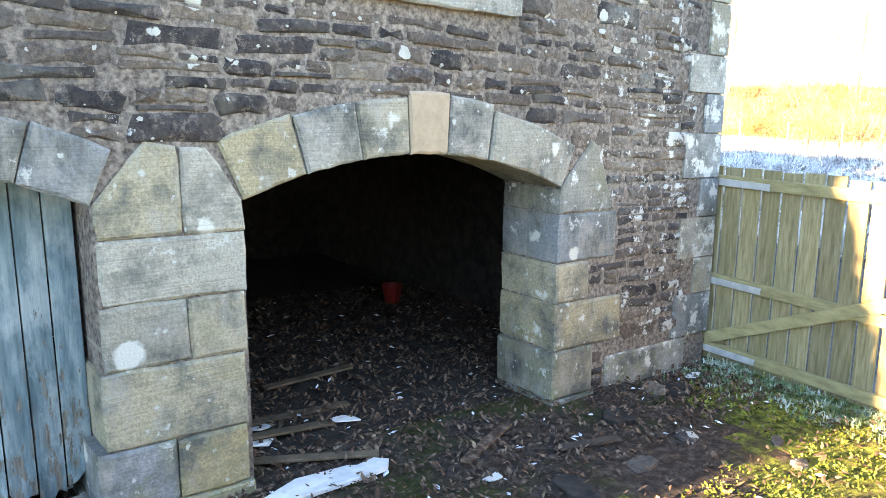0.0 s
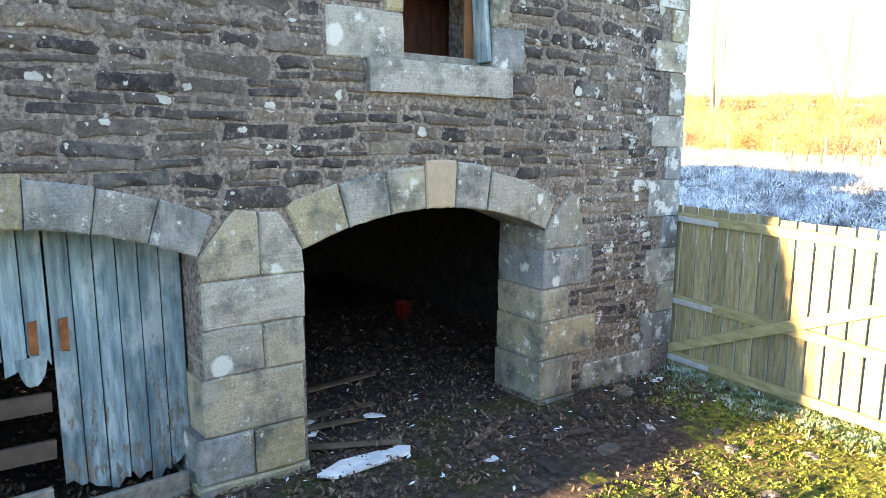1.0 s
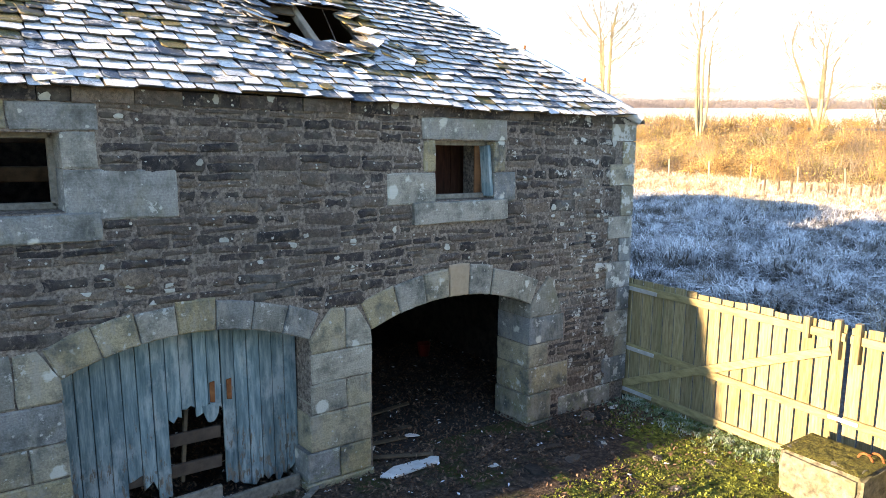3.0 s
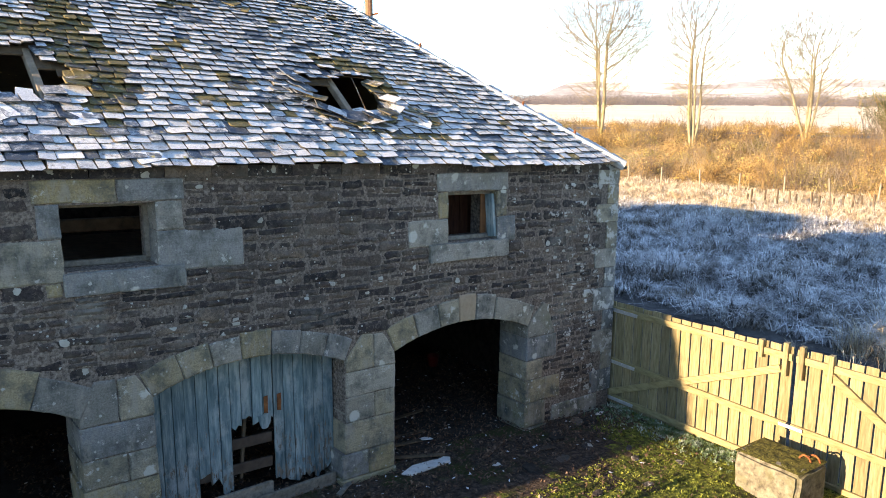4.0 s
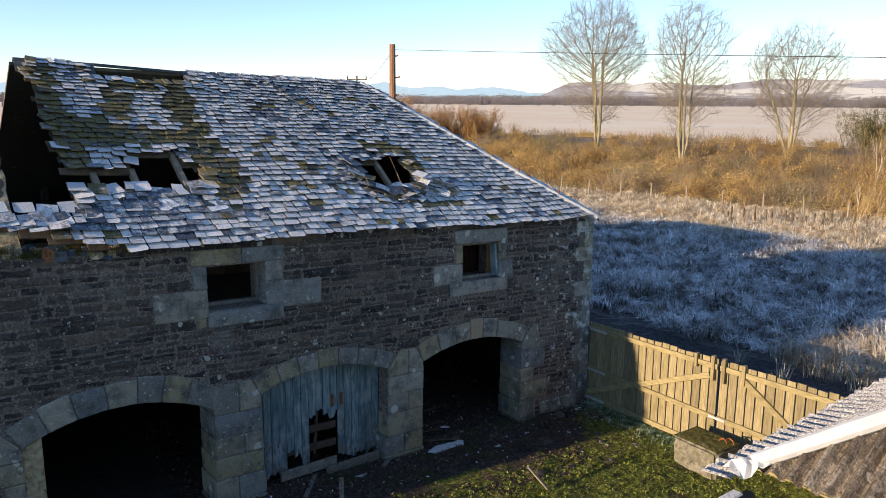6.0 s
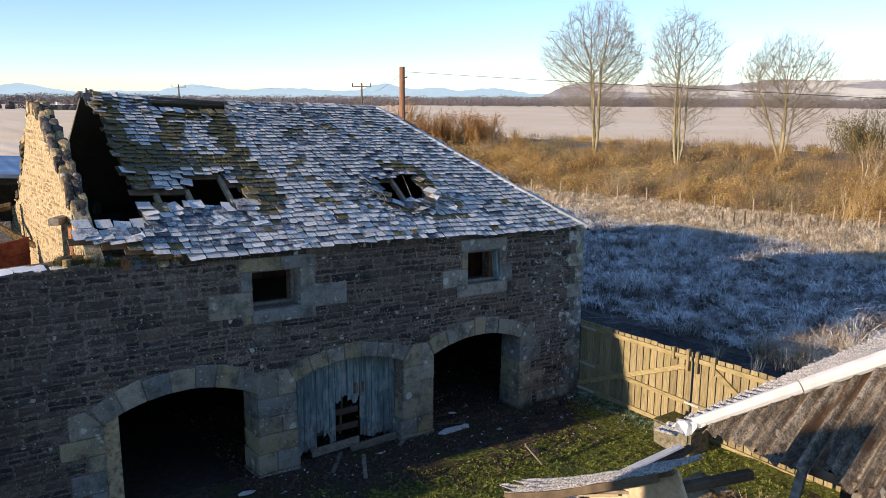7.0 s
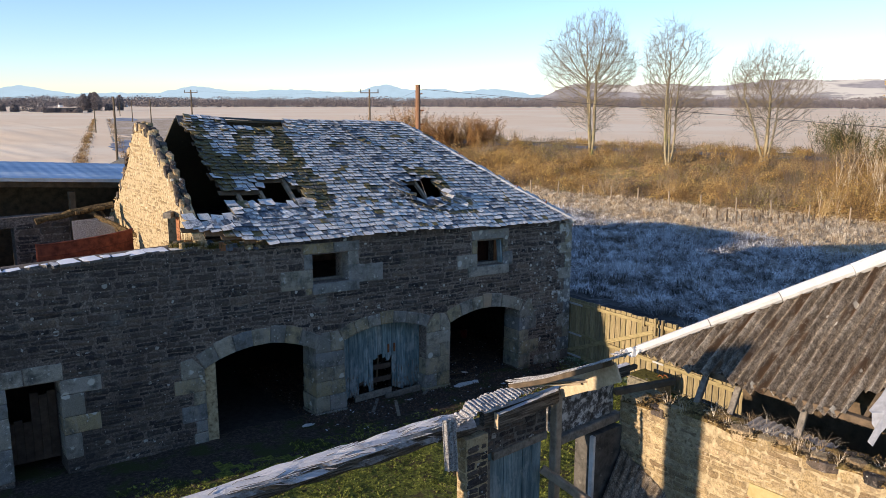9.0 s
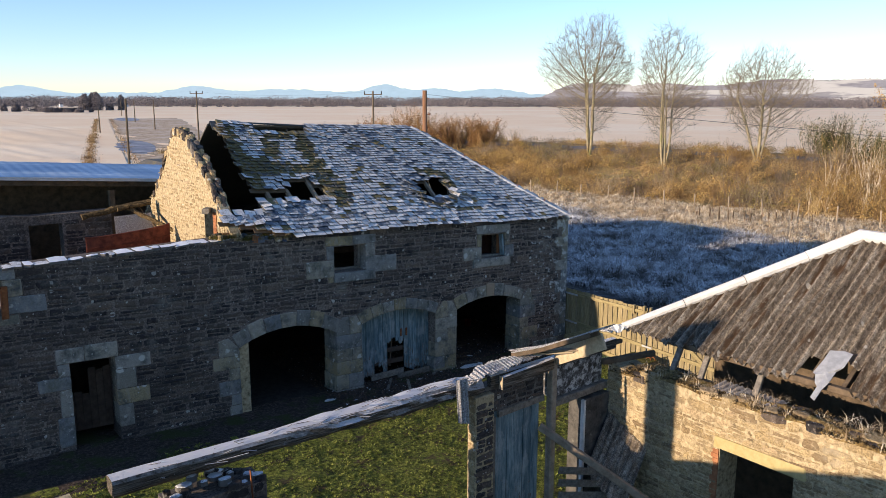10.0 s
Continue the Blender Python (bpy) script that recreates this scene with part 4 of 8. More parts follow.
def roof_at(x, y, off=0.0):
    """A point of the front slope, with its sag."""
    s = (y - EAVE_Y) / (RIDGE_Y - EAVE_Y)
    sag = -0.10 * math.exp(-((x - 1.6) / 0.9) ** 2 - ((y - 4.75) / 0.5) ** 2) - 0.05 * math.exp(-((x + 2.9) / 1.4) ** 2 - ((y - 4.9) / 0.5) ** 2)
    sag += 0.03 * math.sin(x * 0.9 + 1.0) * (1 - s) - 0.035 * math.exp(-((x + 0.6) / 1.6) ** 2) * s - 0.05 * s
    n = math.hypot(1, PITCH)
    return Vector((x, y - PITCH / n * off, EAVE_Z + PITCH * (y - EAVE_Y) + lift(x) + sag + off / n))


MOSS_PATCHES = [(-3.55, 6.1, 0.35, 1.1), (-3.0, 5.85, 0.8, 0.26), (-2.55, 6.55, 0.3, 0.4), (-1.5, 6.5, 0.26, 0.75), (-1.5, 5.6, 0.34, 0.55), (-2.2, 5.8, 0.4, 0.16), (-1.35, 5.0, 0.34, 0.34), (-2.1, 6.9, 0.6, 0.14),
                (2.5, 5.25, 0.16, 0.4), (2.0, 5.62, 0.5, 0.12), (0.1, 5.05, 0.16, 0.16), (0.9, 4.0, 0.7, 0.05), (2.4, 4.3, 0.4, 0.06), (-0.3, 4.75, 0.3, 0.07)]


def mossy_at(x, y):
    """How strongly moss has taken hold at a place of the slope."""
    k = max(math.exp(-((x - a) / p) ** 2 - ((y - b) / q) ** 2) for a, b, p, q in MOSS_PATCHES)
    return k + 0.26 * noise.noise((x * 1.7, y * 3.0, 2)) + 0.3 * noise.noise((x * 6, y * 6, 8))


def blue_at(x, y):
    """How likely a slate is bare blue, in streaks down the slope."""
    k = max(math.exp(-((x - a - (y - b) * t) / p) ** 2 - ((y - b) / q) ** 2) for a, b, p, q, t in ((1.1, 6.1, 0.3, 0.7, -0.5), (0.1, 6.5, 0.25, 0.5, 0.3), (-2.6, 4.3, 1.3, 0.35, 0.0), (0.9, 4.95, 0.5, 0.2, 0.0), (2.0, 4.2, 0.5, 0.15, 0.0)))
    return 0.1 + 0.62 * k


HOLES = [(1.2, 1.74, 4.6, 5.34), (1.74, 2.32, 4.8, 5.48), (-2.72, -2.02, 4.88, 5.56), (-2.02, -1.72, 5.0, 5.32), (-3.95, -2.72, 4.92, 5.22), (-6.0, -3.72, 4.4, 8.0), (-2.75, -1.05, 7.1, 7.5)]


def bare(x, y, margin=0.0):
    return any(a - margin < x < b + margin and c - margin < y < d + margin for a, b, c, d in HOLES)


def slate_geo(c, w, l, th, yaw, tip, droop, rng):
    """One slate with chipped corners, c at the middle of its lower edge."""
    ch = lambda: rng.uniform(0.003, 0.014) if rng.random() < 0.7 else rng.uniform(0.014, 0.05)
    a, b = ch(), ch()
    out = [(-w / 2 + a, 0.0), (rng.uniform(-0.2, 0.2) * w, rng.uniform(-0.008, 0.006)), (w / 2 - b, rng.uniform(-0.012, 0.012)), (w / 2, b * 0.8), (w / 2 - rng.uniform(0, 0.015), l), (-w / 2 + rng.uniform(0, 0.015), l), (-w / 2, a * 0.8)]
    n = len(out)
    up = Vector((0, 1, PITCH)).normalized()
    nor = Vector((0, -PITCH, 1)).normalized()
    side = Vector((1, 0, -SLOPE)).normalized()
    cs, sn = math.cos(yaw), math.sin(yaw)
    vs = []
    for k, (lay, ins) in enumerate(((0.0, 0.0), (th * 0.75, 0.0), (th, 0.003))):
        for p, q in out:
            if k == 0 and q < l * 0.5:
                q += 0.022
            p2, q2 = p * cs - q * sn, p * sn + q * cs
            s = 1 - ins / max(w, l) * 2
            vs.append(tuple(Vector(c) + side * p2 * s + up * (q2 * s + ins) + nor * (lay + tip * (1 - q / l) + droop * p)))
    fs = [tuple(range(n))[::-1]] + [tuple(range(2 * n, 3 * n))]
    for k in range(2):
        fs += [(k * n + i, k * n + (i + 1) % n, (k + 1) * n + (i + 1) % n, (k + 1) * n + i) for i in range(n)]
    return vs, fs


# levelling course under the eaves
rng = random.Random(17)
u = -3.4
while u < 6.2:
    w = rng.uniform(0.25, 0.6)
    g = Geo()
    g.box(u, min(u + w - 0.008, 6.24), 3.965 + rng.uniform(-0.008, 0.01), 4.45, 4.1, 4.225, tilt)
    put("eaves_stone", g.geo, STONE, front_wall)
    u += w

# rear and end slopes
n = math.hypot(1, PITCH)
g = Geo()
rz = lambda x: EAVE_Z + PITCH * (RIDGE_Y - EAVE_Y) + lift(x) - 0.05
ez = lambda x: EAVE_Z + lift(x)
g.add([(-3.9, RIDGE_Y, rz(-3.9)), (HIP_X - 3.56, RIDGE_Y, rz(2.66)), (HIP_X + 0.05, 10.98, ez(6.3)), (-3.9, 10.98, ez(-3.9)),
       (-3.9, RIDGE_Y, rz(-3.9) - 0.05), (HIP_X - 3.56, RIDGE_Y, rz(2.66) - 0.05), (HIP_X + 0.05, 10.98, ez(6.3) - 0.05), (-3.9, 10.98, ez(-3.9) - 0.05)],
      [(0, 1, 2, 3), (7, 6, 5, 4), (0, 4, 5, 1), (1, 5, 6, 2), (2, 6, 7, 3), (3, 7, 4, 0)])
g.add([(HIP_X - 3.56, RIDGE_Y, rz(2.66)), (HIP_X + 0.1, EAVE_Y, ez(6.3)), (HIP_X + 0.1, 10.98, ez(6.3)),
       (HIP_X - 3.56, RIDGE_Y, rz(2.66) - 0.05), (HIP_X + 0.1, EAVE_Y, ez(6.3) - 0.05), (HIP_X + 0.1, 10.98, ez(6.3) - 0.05)],
      [(0, 1, 2), (5, 4, 3), (0, 3, 4, 1), (1, 4, 5, 2), (2, 5, 3, 0)])
roof = put("slate_roof", g.geo, SLATE, barn, "frosted slate roof with holes, slipped slates and moss")
deck = Geo()
rest = {m.name: Geo() for m in (SLATE, SLATE_MOSSY, SLATE_BLUE)}
rng = random.Random(21)
y, row, single = EAVE_Y, 0, 0
while y < RIDGE_Y - 0.03:
    gauge = 0.114 - 0.04 * (y - EAVE_Y) / (RIDGE_Y - EAVE_Y)
    x_lo = -4.95 if y < 4.6 else -3.74 + 0.07 * math.sin(row * 1.7)
    x_hi = HIP_X - (y - EAVE_Y)
    x = x_lo - rng.uniform(0, 0.2)
    while x < x_hi:
        w = rng.uniform(0.13, 0.29) * (1 - 0.25 * (y - EAVE_Y) / (RIDGE_Y - EAVE_Y))
        m = x + w / 2
        if not bare(m, y + 0.08) and m > x_lo - 0.1 and y > EAVE_Y + 0.28 * (-3.35 - m) + rng.gauss(0, 0.03):
            near_hole = bare(m, y + 0.08, 0.16)
            big = rng.uniform(0.5, 1.0) if near_hole else 0.12
            c = roof_at(m, y + 0.028 * noise.noise((m * 1.1, row * 0.37, 6)) + rng.gauss(0, 0.006) * (1 + 1.5 * near_hole), 0.004 + (0.012 * rng.random() if near_hole else 0))
            ww = min(w, max(0.08, (x_hi + 0.06 - x))) - 0.006
            th, long = rng.uniform(0.016, 0.034), gauge * 1.25 + 0.15
            slate_mat = SLATE_MOSSY if mossy_at(m, y) > 0.4 + rng.gauss(0, 0.17) else (SLATE_BLUE if rng.random() < blue_at(m, y) else SLATE)
            geo = slate_geo(c, ww, long, th, rng.gauss(0, 0.045 + 0.1 * big * near_hole), 0.024 * long / (gauge * 1.25) + rng.uniform(0, 0.014) + 0.05 * near_hole * rng.random() ** 2, rng.gauss(0, 0.04) * (0.9 + big * near_hole), rng)
            if single < 300 and y < 5.35 and -0.8 < m < 4.9:
                put("slate", geo, slate_mat, roof)
                single += 1
            else:
                rest[slate_mat.name].add(*geo)
        x += w
    # boarding below this course
    n = int((x_hi - x_lo) / 0.15)
    for i in range(n):
        a, b = x_lo + (x_hi - x_lo) * i / n, x_lo + (x_hi - x_lo) * (i + 1) / n
        if row > 0 and not bare((a + b) / 2, y + 0.05) and y > EAVE_Y + 0.28 * (-3.35 - (a + b) / 2):
            vs = [tuple(roof_at(p, q, o)) for o in (-0.03, -0.008) for p, q in ((a, y), (b, y), (b, y + gauge), (a, y + gauge))]
            deck.add(vs, [(3, 2, 1, 0), (4, 5, 6, 7), (0, 1, 5, 4), (1, 2, 6, 5), (2, 3, 7, 6), (3, 0, 4, 7)])
    y += gauge
    row += 1
for m in (SLATE, SLATE_MOSSY, SLATE_BLUE):
    tagged(put("slating", rest[m.name].geo, m, roof), kind="stuff")
put("sarking", deck.geo, DARK_WOOD, roof, "dark roof boarding")

# slipped and broken slates round the holes: a sagging heap below one, loose courses below the other
for lay in range(4):
    k = 9 - lay
    for i in range(k):
        t = (i + 0.5 * (lay % 2) + rng.uniform(-0.2, 0.2)) / k
        hx = 0.98 + 1.55 * t
        hy = 4.86 - 0.42 * max(0.0, math.sin(math.pi * min(1, t * 1.05))) ** 0.8 + 0.055 * lay - 0.1 * t
        turn = -0.55 * math.cos(math.pi * t) + rng.gauss(0, 0.12)
        geo = slate_geo(roof_at(hx, hy, 0.035 + 0.03 * lay), rng.uniform(0.2, 0.36), rng.uniform(0.16, 0.26), 0.016, turn, rng.uniform(0.02, 0.08), rng.gauss(0, 0.14), rng)
        put("slipped_slate", geo, (SLATE_DARK, SLATE_BLUE, SLATE, SLATE_MOSSY)[(i * 3 + lay) % 4], roof)
for hx, hy, turn, w in ((2.3, 4.62, 0.1, 0.3), (2.55, 4.72, -0.2, 0.26), (1.15, 4.95, 0.5, 0.3), (1.05, 5.08, 0.3, 0.3), (2.75, 4.5, 0.9, 0.2), (2.1, 4.42, 0.5, 0.2)):
    put("slipped_slate", slate_geo(roof_at(hx, hy, 0.06), w, 0.3, 0.012, turn, 0.05, rng.gauss(0, 0.08), rng), SLATE, roof, "pale blue slate slipped from its course")
for i in range(11):
    hx, hy = 0.78 + 0.13 * (i % 4) + rng.gauss(0, 0.02), 4.9 + 0.14 * (i // 4) + 0.04 * (i % 4)
    put("slipped_slate", slate_geo(roof_at(hx, hy, 0.03 + 0.022 * (i % 4)), rng.uniform(0.2, 0.28), 0.26, 0.014, 0.18 + rng.gauss(0, 0.07), 0.06, -0.12 + rng.gauss(0, 0.05), rng), SLATE_BLUE, roof)
g = Geo()
g.slab([(0.0, 0.0), (0.12, -0.03), (0.3, 0.02), (0.33, 0.3), (0.1, 0.32), (0.06, 0.16)], lambda p, q, r: tuple(roof_at(2.22 + p, 4.55 + q * 0.8, 0.07 + r + 0.05 * math.sin(p * 9))), -0.004, 0.004, 0.002)
put("lead_flashing", g.geo, LEAD_PALE, roof, "bent pale lead sheet below the hole")
for i in range(8):
    hx, hy = 2.5 + 0.13 * (i % 4) + rng.gauss(0, 0.03), 4.62 + 0.2 * (i // 4) + rng.gauss(0, 0.03) - 0.03 * (i % 4)
    put("slipped_slate", slate_geo(roof_at(hx, hy, 0.05), rng.uniform(0.14, 0.24), 0.22, 0.02, rng.gauss(-0.3, 0.3), 0.06, rng.gauss(0, 0.12), rng), (SLATE_MOSSY, SLATE_BLUE, SLATE_MOSSY)[i % 3], roof)
for i in range(26):
    hx = -4.75 + 2.7 * (i + rng.random()) / 26
    hy = 4.78 - 0.28 * min(1, max(0, (-3.2 - hx) / 0.8)) - 0.13 * (i % 3) + rng.gauss(0, 0.03)
    put("slipped_slate", slate_geo(roof_at(hx, hy, 0.03 + 0.012 * (i % 3)), rng.uniform(0.16, 0.32), rng.uniform(0.16, 0.26), 0.013, rng.gauss(0.03, 0.12), rng.uniform(0, 0.03), rng.gauss(0, 0.02), rng), SLATE_BLUE if i % 3 else SLATE, roof)
for hx, hy, yaw in ((-1.25, 3.9, 0.25), (-2.45, 4.5, 0.5), (-1.75, 4.42, 0.2)):
    put("slipped_slate", slate_geo(roof_at(hx, hy, 0.04), 0.3, 0.3, 0.02, yaw, 0.03, 0.02, rng), COPING, roof, "large pale slate lying loose on the roof")
for i in range(7):
    hx, hy = 0.45 + 0.16 * i * 0.6 + rng.gauss(0, 0.03), 7.2 - 0.1 * i
    put("slipped_slate", slate_geo(roof_at(hx, hy, 0.05), rng.uniform(0.14, 0.22), 0.2, 0.014, rng.gauss(0.5, 0.3), 0.05, rng.gauss(0, 0.1), rng), SLATE_BLUE if i < 5 else SLATE_MOSSY, roof)

# rafters seen in the holes, and purlins
for x in np.arange(-4.4, 4.5, 0.46):
    top = min(RIDGE_Y, EAVE_Y + (HIP_X - x))
    g = Geo()
    if bare(x, 4.98, -0.03) or bare(x, 5.1, -0.03):
        continue
    g.bar(roof_at(x, EAVE_Y + 0.15, -0.12), roof_at(x, top - 0.05, -0.12), 0.06, 0.13)
    put("rafter", g.geo, DARK_WOOD, roof)
for x, y0, y1 in ((1.72, 4.6, 5.46), (-2.02, 4.82, 5.6), (-2.74, 4.83, 5.3), (-3.3, 4.85, 5.25)):
    g = Geo()
    g.bar(roof_at(x, y0, -0.02), roof_at(x, y1, -0.05), 0.085, 0.1)
    put("rafter", g.geo, RAFTER, roof, "exposed weathered rafter")

# ridge strip, bent and torn, and the hip cap
for a, b, lo in ((-3.85, -2.65, 0.0), (-1.15, 0.2, 0.0), (0.2, 1.5, -0.01), (1.5, 2.75, 0.0)):
    g = Geo()
    for s, t in ((a, (a + b) / 2), ((a + b) / 2, b)):
        p, q = roof_at(s, RIDGE_Y, 0.03), roof_at(t, RIDGE_Y, 0.03)
        nrm = Vector((0, -0.2, -0.17))
        vs = [p + nrm, q + nrm, q + Vector((0, 0, 0.05)), p + Vector((0, 0, 0.05)), p + Vector((0, 0.2, -0.17)), q + Vector((0, 0.2, -0.17))]
        vs = vs + [v - Vector((0, 0, 0.02)) for v in vs]
        g.add([tuple(v) for v in vs], [(0, 1, 2, 3), (3, 2, 5, 4), (9, 8, 7, 6), (10, 11, 8, 9), (0, 6, 7, 1), (4, 5, 11, 10), (0, 3, 9, 6), (3, 4, 10, 9), (1, 7, 8, 2), (2, 8, 11, 5)])
    put("ridge_strip", g.geo, LEAD, roof, "dark lead ridge strip with frost")
g = Geo()
g.bar(roof_at(-2.65, RIDGE_Y, 0.06), roof_at(-1.15, RIDGE_Y, 0.05), 0.05, 0.05)
put("ridge_board", g.geo, LEAD, roof, "bare ridge board in a gap")
pts = [roof_at(HIP_X - 0.02 - (y - EAVE_Y), y, 0.02) for y in np.linspace(EAVE_Y - 0.02, RIDGE_Y, 7)]
for p, q in zip(pts, pts[1:]):
    g = Geo()
    p2 = p + (q - p) * 0.006
    g.tube(p2, q, 0.085, 0.078, 10)
    put("hip_tile", g.geo, CAP, roof, "pale frosted hip tile")
for k in (1, 2, 4):
    g = Geo()
    g.tube(pts[k], pts[k] + Vector((0.02, -0.03, 0.13)), 0.03, 0.02, 6)
    put("hip_peg", g.geo, RUST, roof)


# ---- blue boarded doors in the middle arch ----
def lerp(a, b, t):
    return a + (b - a) * t


door_arch = ARCHES[1]
rng = random.Random(31)
DOOR_Y = 4.3


def door_leaf(u0, u1, n, hinge_left):
    leaf = thing("barn_door", (u0 if hinge_left else u1, DOOR_Y, lift(u0)), "closed boarded barn door in flaking pale blue paint, rotten at the foot", "door", "barn doors")
    u = u0
    for i in range(n):
        w = (u1 - u0) / n
        m = u + w / 2
        foot = 0.12 + rng.uniform(-0.03, 0.05)
        if -0.37 < m < 0.14:
            foot = 1.03 + 0.03 * math.sin(m * 19)
        if -0.86 < m < -0.5:
            foot = 0.4 + 0.06 * math.sin(m * 23)
        top = min(door_arch.head(u), door_arch.head(u + w)) + 0.05
        g = Geo()
        a, b = u + 0.004, u + w - 0.004
        ragged = [(a, foot + rng.uniform(-0.03, 0.06)), (lerp(a, b, 0.35), foot + rng.uniform(-0.06, 0.04)), (lerp(a, b, 0.7), foot + rng.uniform(-0.03, 0.07)), (b, foot + rng.uniform(-0.04, 0.04))]
        dy = rng.uniform(-0.008, 0.008)
        g.slab(ragged + [(b, top), (a, top)], lambda p, q, r: (p, DOOR_Y - r + dy, q + lift(p)), -0.012, 0.014, 0.005)
        put("board", g.geo, BLUE_PAINT, leaf)
        u += w
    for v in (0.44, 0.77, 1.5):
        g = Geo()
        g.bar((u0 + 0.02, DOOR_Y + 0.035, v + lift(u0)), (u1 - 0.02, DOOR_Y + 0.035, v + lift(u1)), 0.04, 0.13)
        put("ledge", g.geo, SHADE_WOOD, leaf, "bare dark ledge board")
    return leaf


left_leaf = door_leaf(-1.38, 0.145, 11, True)
right_leaf = door_leaf(0.155, 1.0, 6, False)
for leaf, u in ((left_leaf, 0.045), (right_leaf, 0.225)):
    g = Geo()
    g.slab([(u - 0.026, 1.12), (u + 0.026, 1.11), (u + 0.03, 1.34), (u - 0.024, 1.33)], lambda p, q, r: (p, DOOR_Y - 0.016 - r, q + lift(p)), 0, 0.012, 0.004)
    put("lock_plate", g.geo, RUST, leaf, "rust-eaten lock plate")
g = Geo()
g.bar((-0.28, DOOR_Y + 0.08, 0.3 + lift(0)), (-0.2, DOOR_Y + 0.08, 1.1 + lift(0)), 0.05, 0.04)
put("batten", g.geo, DARK_WOOD, left_leaf)
g = Geo()
g.slab(worn([(-0.02, 0.93), (0.05, 0.9), (0.1, 0.98), (0.12, 1.1), (-0.08, 1.1), (-0.05, 1.02)], rng, 0.05, 0.01), lambda p, q, r: (p, DOOR_Y - 0.02 - r, q + lift(p)), 0, 0.01, 0.003)
put("splintered_board", g.geo, BLUE_PAINT, left_leaf, "splintered end of a painted board")
for u0, u1, v in ((-1.0, 0.06, 0.05), (-0.2, 0.9, -0.02)):
    plank = thing("rotten_plank", (u0, 4.2, v + lift(u0)), "rotten mossy plank lying at the foot of the door", "plank", "planks at the doors")
    g = Geo()
    g.bar((u0, 4.2 - 0.12 * (u0 > -0.5), v + 0.06 + lift(u0)), (u1, 4.1 + 0.1 * (u0 < -0.5), v + 0.1 + lift(u1)), 0.05, 0.17)
    put("board", g.geo, GREY_WOOD, plank)

# The doorway's shade is put into the dark colour of these boards.
old_door = thing("boarded_door", (-7.95, 4.5, 0.4), "dark brown boarded door standing back in the doorway", "door")
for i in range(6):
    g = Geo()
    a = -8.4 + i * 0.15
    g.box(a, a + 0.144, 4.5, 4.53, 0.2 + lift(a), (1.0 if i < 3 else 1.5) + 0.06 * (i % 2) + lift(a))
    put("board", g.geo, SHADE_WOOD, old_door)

# ---- window woodwork ----
def window_frame(o, y, leaf):
    w = thing("window_opening", (o.u0, y, o.v0 + lift(o.u0)), "small glassless window with a decayed timber frame", "window", "barn windows")
    a, b, c, d = o.u0 + 0.03, o.u1 - 0.03, o.v0 + 0.03, o.spring - 0.03
    for p, q in (((a, c), (b, c)), ((a, d), (b, d)), ((a, c), (a, d)), ((b, c), (b, d))):
        g = Geo()
        g.bar(front(p[0], p[1], WALL_Y - y), front(q[0], q[1], WALL_Y - y), 0.06, 0.07, (0, 1, 0))
        put("frame_rail", g.geo, GREY_WOOD, w)
    if leaf:
        g = Geo()
        g.bar(front(b - 0.06, c, -0.22), front(b - 0.06, d, -0.22), 0.1, 0.025, (0, 1, 0))
        put("shutter_board", g.geo, ORANGE_WOOD, w, "red-brown board beside the opening")
        g = Geo()
        g.bar(front(b - 0.02, c, -0.06), front(b - 0.02, d - 0.03, -0.13), 0.05, 0.16, (0, 1, 0))
        put("casement", g.geo, BLUE_PAINT, w, "blue-grey flaking casement standing ajar")
    return w


partition = thing("loft_partition", (3.2, 4.95, 2.55), "red-brown boarded partition inside the loft", "partition")
for i in range(14):
    g = Geo()
    a = 2.0 + i * 0.17
    g.box(a, a + 0.164, 4.95 + 0.006 * (i % 2), 4.98 + 0.006 * (i % 2), 2.56 + lift(a), 4.05 + lift(a))
    put("board", g.geo, LOFT_BOARD, partition)
for x0, x1 in ((1.98, 2.02), (4.36, 4.4)):
    g = Geo()
    g.box(x0, x1, 4.61, 4.95, 2.56 + lift(x0), 4.05 + lift(x0))
    put("side_board", g.geo, LOFT_BOARD, partition)
window_frame(WINDOWS[0], 4.16, True)
window_frame(WINDOWS[1], 4.3, False)
g = Geo()
g.bar((-9.44, 3.93, 3.62), (-9.42, 3.93, 4.25), 0.12, 0.1, (0, 1, 0))
rusty_frame = thing("window_opening", (-9.45, 3.95, 3.62), "window with a rusty orange metal frame", "window", "barn windows")
put("frame_rail", g.geo, RUST, rusty_frame, "rusty orange upright")
for i, (y0, z0) in enumerate(((6.0, 3.35), (7.4, 3.7))):
    tie = thing("tie_beam", (-4.2, y0, z0), "old roof tie beam inside the loft", "beam", "loft beams")
    g = Geo()
    g.bar((-4.2, y0, z0 + lift(-4.2)), (5.6, y0, z0 + lift(5.6)), 0.12, 0.16)
    put("timber", g.geo, DARK_WOOD, tie)

